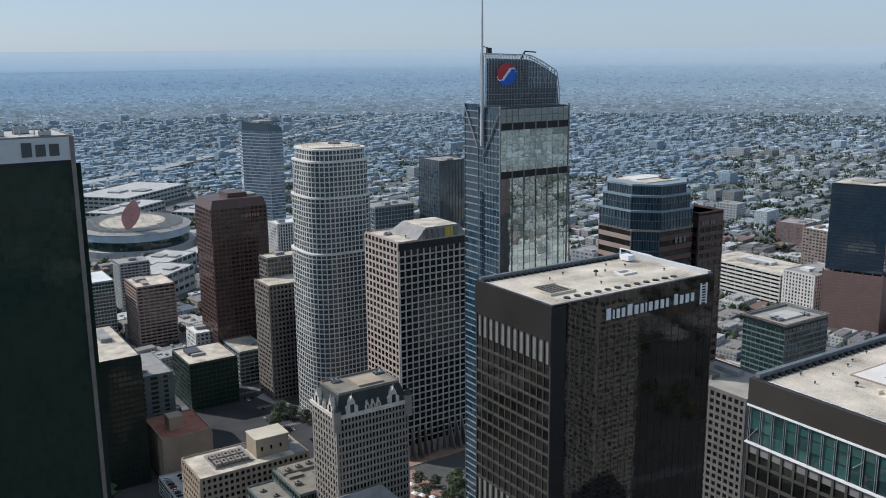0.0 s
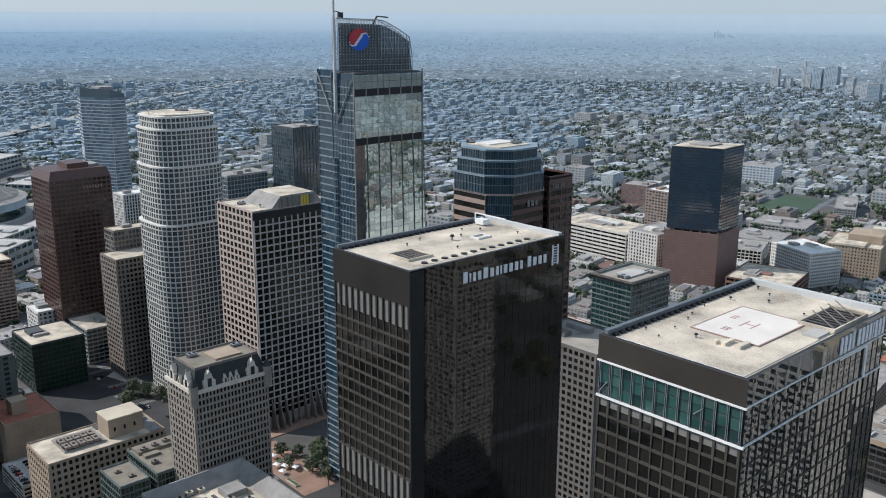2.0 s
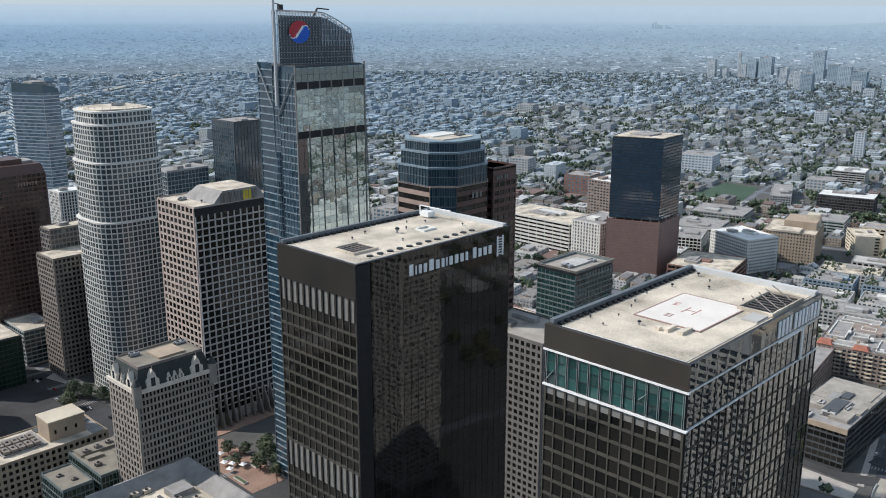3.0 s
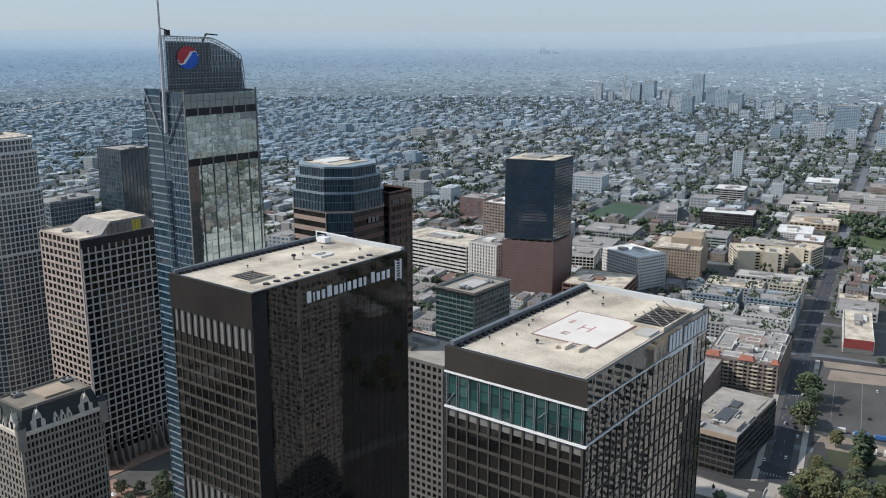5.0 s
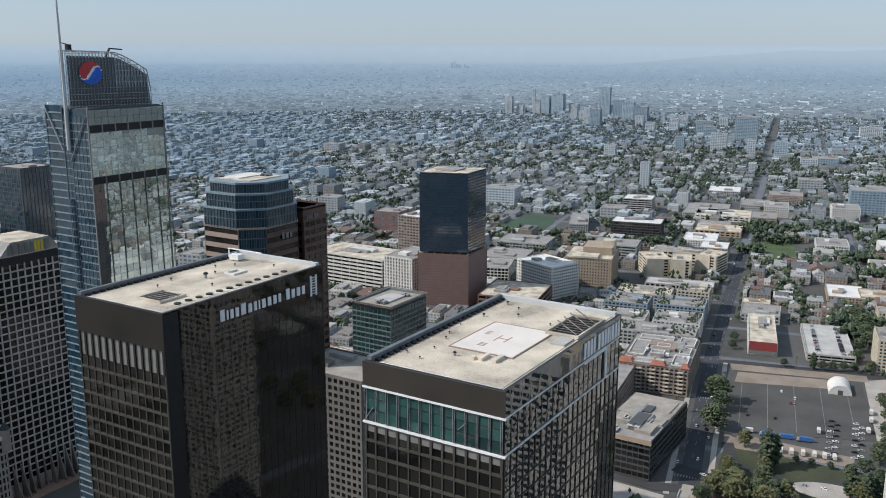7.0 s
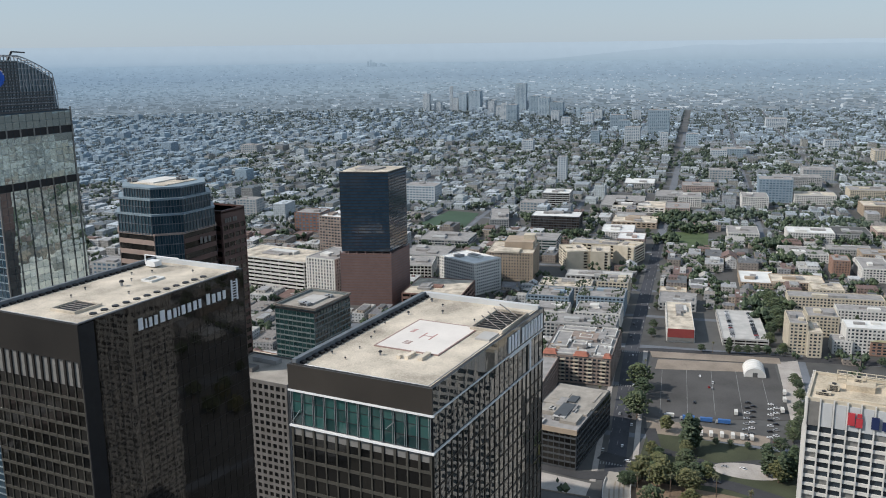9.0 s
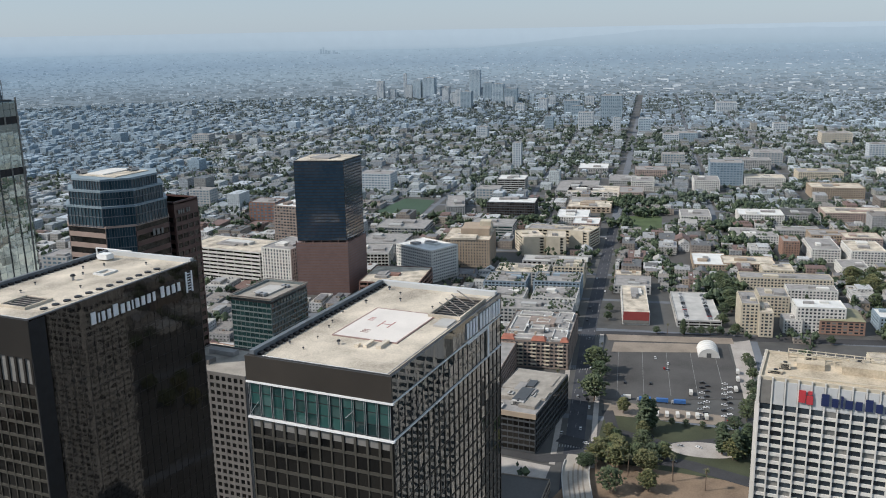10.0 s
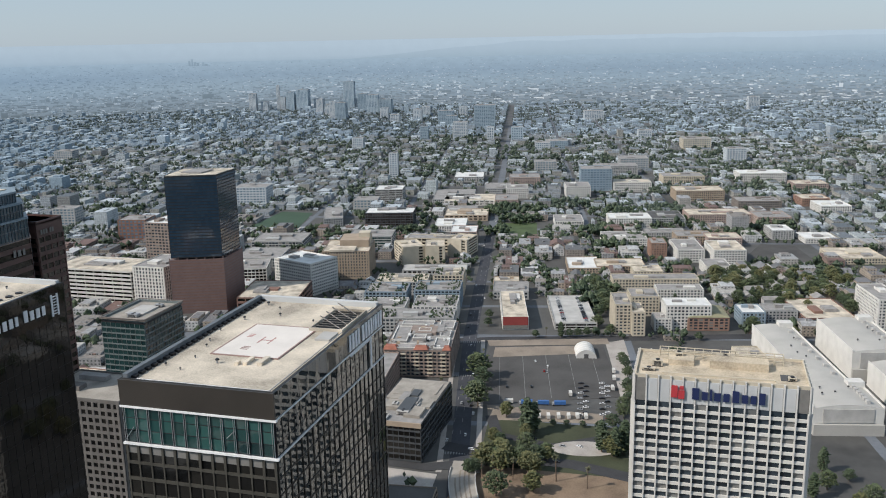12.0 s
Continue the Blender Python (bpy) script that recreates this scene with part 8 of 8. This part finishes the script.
U0, V0, DU, DV = 850, 51, 104, 150
wide = [rng.random() < 0.2 for _ in range(100)]
for i in range(-30, 34):
    for j in range(-32, 34):
        u0, u1 = U0 + i * DU + 5.5, U0 + (i + 1) * DU - 5.5
        v0, v1 = V0 + j * DV + (14 if j == 0 else 5), V0 + (j + 1) * DV - (14 if j == -1 else 5)
        cx, cy = uv((u0 + u1) / 2, (v0 + v1) / 2)
        d = math.hypot(cx, cy)
        if d > 4200 or d < 330:
            continue
        vis = seen(cx, cy)
        if math.degrees(math.atan2(cy, cx)) < -24 and d > 2600:
            continue
        if not vis and (d > 1500 or (i + j) % 2):
            continue
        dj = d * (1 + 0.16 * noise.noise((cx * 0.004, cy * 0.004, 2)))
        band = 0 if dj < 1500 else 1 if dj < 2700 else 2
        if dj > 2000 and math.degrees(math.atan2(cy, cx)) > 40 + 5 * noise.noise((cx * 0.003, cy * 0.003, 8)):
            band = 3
        style = noise.noise((cx * 0.0011, cy * 0.0011, 5))
        green = 0.9 + 0.9 * noise.noise((cx * 0.0016, cy * 0.0016, 9))
        if d < 1500 and vis:
            green += 0.1
        # two rows of lots back to back
        depth = (u1 - u0) / 2
        for side in (0, 1):
            sgn = 1 if side == 0 else -1
            front = u0 if side == 0 else u1
            v = v0
            while v < v1 - 6:
                big = rng.random() < (0.6 if d < 1500 else 0.4) + style * 0.3
                w = rng.uniform(15, 30) if big else rng.uniform(8, 13)
                w = min(w, v1 - v)
                if rng.random() < (0.06 if d > 900 else 0.12):
                    v += w + 3
                    continue
                b = rng.uniform(0.55, 0.9) * depth / 2 if big else rng.uniform(4.5, 8)
                uc = front + sgn * (b + rng.uniform(2, 6))
                x, y = uv(uc, v + w / 2)
                if math.hypot(x, y) > 320 and free(x, y, 5 if big else 3):
                    h = rng.choice((6, 7, 7, 9, 10, 10, 13)) if big else rng.choice((3.6, 4, 4.5, 6))
                    if big and rng.random() < 0.03:
                        h = rng.uniform(15, 28)
                    h += rng.uniform(0, 0.4)
                    row = (x, y, 0, b, w / 2 - rng.uniform(0.6, 1.6), h, AV)
                    if big or rng.random() < 0.5:
                        houses[band].append(row)
                        if d < 3000 and big:
                            for _ in range(rng.choice((1, 2, 3, 4))):
                                houses[band].append((*uv(uc + rng.uniform(-0.7, 0.7) * b, v + w / 2 + rng.uniform(-0.35, 0.35) * w), h, rng.uniform(0.7, 2.4), rng.uniform(0.7, 2.6), rng.uniform(0.8, 2.2), AV))
                        if big and rng.random() < 0.5:
                            houses[band].append((*uv(uc + rng.uniform(-0.4, 0.4) * b, v + w / 2 + rng.uniform(-0.2, 0.2) * w), h, b * rng.uniform(0.3, 0.6), w * rng.uniform(0.15, 0.3), rng.uniform(2, 3.5), AV))
                    else:
                        gables[band].append(row)
                    if not big and rng.random() < 0.75:
                        b2 = rng.uniform(3, 6)
                        x2, y2 = uv(front + sgn * (depth - b2 - rng.uniform(1, 6)), v + w / 2 + rng.uniform(-2, 2))
                        (houses if rng.random() < 0.6 else gables)[band].append((x2, y2, 0, b2, rng.uniform(2.5, w / 2), rng.choice((3, 3.5, 5.5)), AV))
                for _ in range(3 if not big else 2):
                    if cy > -700 and rng.random() < green:
                        tx, ty = uv(uc + sgn * (b + 3) + rng.uniform(-5, 6), v + rng.uniform(0, w))
                        if free(tx, ty, 1):
                            woods[band].append((tx, ty, rng.uniform(2.2, 6.2)))
                v += w + rng.uniform(0.5, 3)
            for k in range(int((v1 - v0) / 11)):
                if cy > -700 and rng.random() < green * 0.8:
                    tx, ty = uv(front - sgn * 3, v0 + k * 11 + rng.uniform(-3, 3))
                    if free(tx, ty, 0) and math.hypot(tx, ty) > 420:
                        woods[band].append((tx, ty, rng.uniform(2.0, 4.6)))
# low buildings that fill the blocks beside the flats
for _ in range(1500):
    x, y = rng.uniform(840, 1260), rng.uniform(-170, 480)
    a, b = (rng.uniform(4, 8), rng.uniform(4, 9)) if rng.random() < 0.6 else (rng.uniform(8, 15), rng.uniform(7, 12))
    if math.hypot(x, y) < 860 and y > 150 or abs(-x * math.sin(AV) + y * math.cos(AV) - 51) < 14 + b:
        continue
    if free(x, y, max(a, b) * 0.8):
        FOOT.append((x - a - 1, y - b - 1, x + a + 1, y + b + 1))
        (houses if rng.random() < 0.6 else gables)[0].append((x, y, 0, a, b, rng.choice((4, 5, 6.5, 7, 9)) + rng.uniform(0, 0.6), AV))
        for _ in range(3):
            woods[0].append((x + rng.uniform(-13, 13), y + rng.uniform(-13, 13), rng.uniform(2.2, 4.6)))
# wooded parks
for px, py, r, n in ((2250, 480, 160, 150), (1480, 300, 60, 40), (2600, 700, 130, 120), (1620, 620, 60, 50), (1900, 560, 90, 70), (1400, 60, 70, 40), (1050, 2000, 200, 120), (700, 1900, 160, 100), (520, 1500, 80, 50), (1350, 1000, 60, 30), (900, 1350, 70, 40), (1800, -60, 90, 60), (2900, 1100, 180, 130), (1545, 225, 40, 45), (1560, 155, 45, 55), (1270, 205, 26, 22), (1270, 92, 24, 18), (1415, -110, 34, 30), (1545, 12, 34, 24), (1760, -170, 50, 40), (1400, 520, 36, 26), (1480, 310, 40, 36), (1400, 275, 22, 26), (1300, 290, 20, 16), (1480, 130, 44, 50), (1520, 60, 36, 36), (1340, 150, 30, 24), (1010, 112, 24, 40), (960, 105, 18, 26), (1240, 130, 26, 24), (1330, -60, 26, 24), (1850, 180, 60, 60), (2050, 20, 70, 70), (2150, 260, 60, 60), (2000, -200, 60, 50), (1720, 60, 34, 30)):
    for _ in range(n):
        an, rr = rng.uniform(0, 6.28), r * math.sqrt(rng.random())
        x, y = px + rr * math.cos(an), py + rr * math.sin(an)
        woods[0 if px < 1500 else 1 if px < 2700 else 2].append((x, y, rng.uniform(3.5, 6.5)))


def gable_houses(name, rows, mats):
    vs, fs, ms = [], [], []
    for x, y, z, a, b, h, t in rows:
        c, s = math.cos(t), math.sin(t)
        k = len(vs)
        if a > b:
            ridge_pts = ((-a, 0), (a, 0))
        else:
            ridge_pts = ((0, -b), (0, b))
        rise = min(a, b) * 0.55
        for lx, ly, lz in ((-a, -b, 0), (a, -b, 0), (a, b, 0), (-a, b, 0), (-a, -b, h), (a, -b, h), (a, b, h), (-a, b, h), (*ridge_pts[0], h + rise), (*ridge_pts[1], h + rise)):
            vs.append((x + c * lx - s * ly, y + s * lx + c * ly, lz))
        for q in ((0, 1, 5, 4), (1, 2, 6, 5), (2, 3, 7, 6), (3, 0, 4, 7)):
            fs.append([k + i for i in q])
            ms.append(0)
        if a > b:
            roofs = ((4, 5, 9, 8), (6, 7, 8, 9))
            ends = ((7, 4, 8), (5, 6, 9))
        else:
            roofs = ((5, 6, 9, 8), (7, 4, 8, 9))
            ends = ((4, 5, 8), (6, 7, 9))
        for q in roofs:
            fs.append([k + i for i in q])
            ms.append(1)
        for q in ends:
            fs.append([k + i for i in q])
            ms.append(0)
    me = bpy.data.meshes.new(name)
    me.from_pydata(vs, [], fs)
    me.polygons.foreach_set("material_index", ms)
    for m in mats:
        me.materials.append(m)
    return new(name, me)


def wood_mesh(name, rows, mat, clumps):
    r = np.asarray(rows)
    g = np.random.default_rng(3)
    n = len(r) * clumps
    rad = np.repeat(r[:, 2], clumps)
    ctr = np.repeat(r[:, :2], clumps, axis=0) + g.normal(0, 0.5, (n, 2)) * rad[:, None]
    z = rad * (0.9 + g.uniform(0, 1.1, n))
    octa = np.array([[1, 0, 0], [-1, 0, 0], [0, 1, 0], [0, -1, 0], [0, 0, 1], [0, 0, -1.3]])
    size = rad * g.uniform(0.4, 0.8, n)
    v = octa[None] * size[:, None, None] * g.uniform(0.6, 1.3, (n, 6, 3))
    v[:, :, :2] += ctr[:, None]
    v[:, :, 2] += z[:, None]
    tri = np.array([[0, 2, 4], [2, 1, 4], [1, 3, 4], [3, 0, 4], [2, 0, 5], [1, 2, 5], [3, 1, 5], [0, 3, 5]])
    f = (tri[None] + 6 * np.arange(n)[:, None, None]).reshape(-1, 3)
    me = bpy.data.meshes.new(name)
    me.vertices.add(n * 6)
    me.vertices.foreach_set("co", v.ravel())
    me.loops.add(f.size)
    me.loops.foreach_set("vertex_index", f.ravel().astype(np.int32))
    me.polygons.add(len(f))
    me.polygons.foreach_set("loop_start", (np.arange(len(f)) * 3).astype(np.int32))
    me.materials.append(mat)
    me.update(calc_edges=True)
    me.shade_flat()
    return new(name, me)


# beyond the first band, haze sits in the wall, roof and leaf colours
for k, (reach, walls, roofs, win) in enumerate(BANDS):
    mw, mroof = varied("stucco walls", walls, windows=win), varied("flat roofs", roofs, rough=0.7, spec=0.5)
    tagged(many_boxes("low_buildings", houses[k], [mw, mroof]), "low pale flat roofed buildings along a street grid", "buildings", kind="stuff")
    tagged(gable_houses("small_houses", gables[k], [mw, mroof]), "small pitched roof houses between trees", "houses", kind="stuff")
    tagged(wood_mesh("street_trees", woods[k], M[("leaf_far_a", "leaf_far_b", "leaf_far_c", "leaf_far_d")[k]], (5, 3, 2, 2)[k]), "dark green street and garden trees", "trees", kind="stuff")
# asphalt streets of the grid
bm = bmesh.new()
for j in range(-12, 28):
    if j in (0,):
        continue
    w = 4 if j % 5 or abs(j) < 4 else 6
    prism(bm, [uv(330, V0 + j * DV - w), uv(4100, V0 + j * DV - w), uv(4100, V0 + j * DV + w), uv(330, V0 + j * DV + w)], 0.0, 0.06 + 0.002 * (j % 3))
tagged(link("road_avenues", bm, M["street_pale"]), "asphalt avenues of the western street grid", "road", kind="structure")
bm = bmesh.new()
for i in range(-2, 32):
    w = 4 if i % 6 else 6
    prism(bm, [uv(U0 + i * DU - w, -1500), uv(U0 + i * DU + w, -1500), uv(U0 + i * DU + w, 4000), uv(U0 + i * DU - w, 4000)], 0.0, 0.03)
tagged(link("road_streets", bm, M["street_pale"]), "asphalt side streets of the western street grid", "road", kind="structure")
# the hazy far town on the backdrop
rng = random.Random(31)
far = []
for _ in range(24000):
    an, rad = radians(rng.uniform(-28, 100)), 4130 + 660 * rng.random() ** 1.05
    z = far_height(rad)
    s = max(0.22, 1 - z / 260) * (1 if rng.random() < 0.9 else 1.5)
    wide = rng.uniform(3, 9) if rng.random() < 0.75 else rng.uniform(9, 22)
    tall = rng.uniform(2.5, 6) if rng.random() < 0.96 else rng.uniform(7, 16)
    far.append((rad * math.cos(an), rad * math.sin(an), z - 1, rng.uniform(2, 5) * s, wide * s, tall * s + 1, an + rng.uniform(-0.25, 0.25)))
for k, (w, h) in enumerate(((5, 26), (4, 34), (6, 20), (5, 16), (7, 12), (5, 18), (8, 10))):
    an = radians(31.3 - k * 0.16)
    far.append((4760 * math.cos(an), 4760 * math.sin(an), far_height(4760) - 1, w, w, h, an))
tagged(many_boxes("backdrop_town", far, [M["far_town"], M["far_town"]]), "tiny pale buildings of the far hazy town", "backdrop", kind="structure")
# observation tower that carries the viewpoint
th = building("observation_tower", -32, -30, "pale granite tower that holds the viewpoint", "office tower")
slab("body", -26, -26, 0, 26, 26, 300, M["granite"], th)
wall_run(th, run("E", 26, 26, 14), 4, 298, 72, M["granite"], M["glass_window"], 1.4, 0.35, 0.4)
wall_run(th, run("N", 26, 26, 14), 4, 298, 72, M["granite"], M["glass_window"], 1.4, 0.35, 0.4)
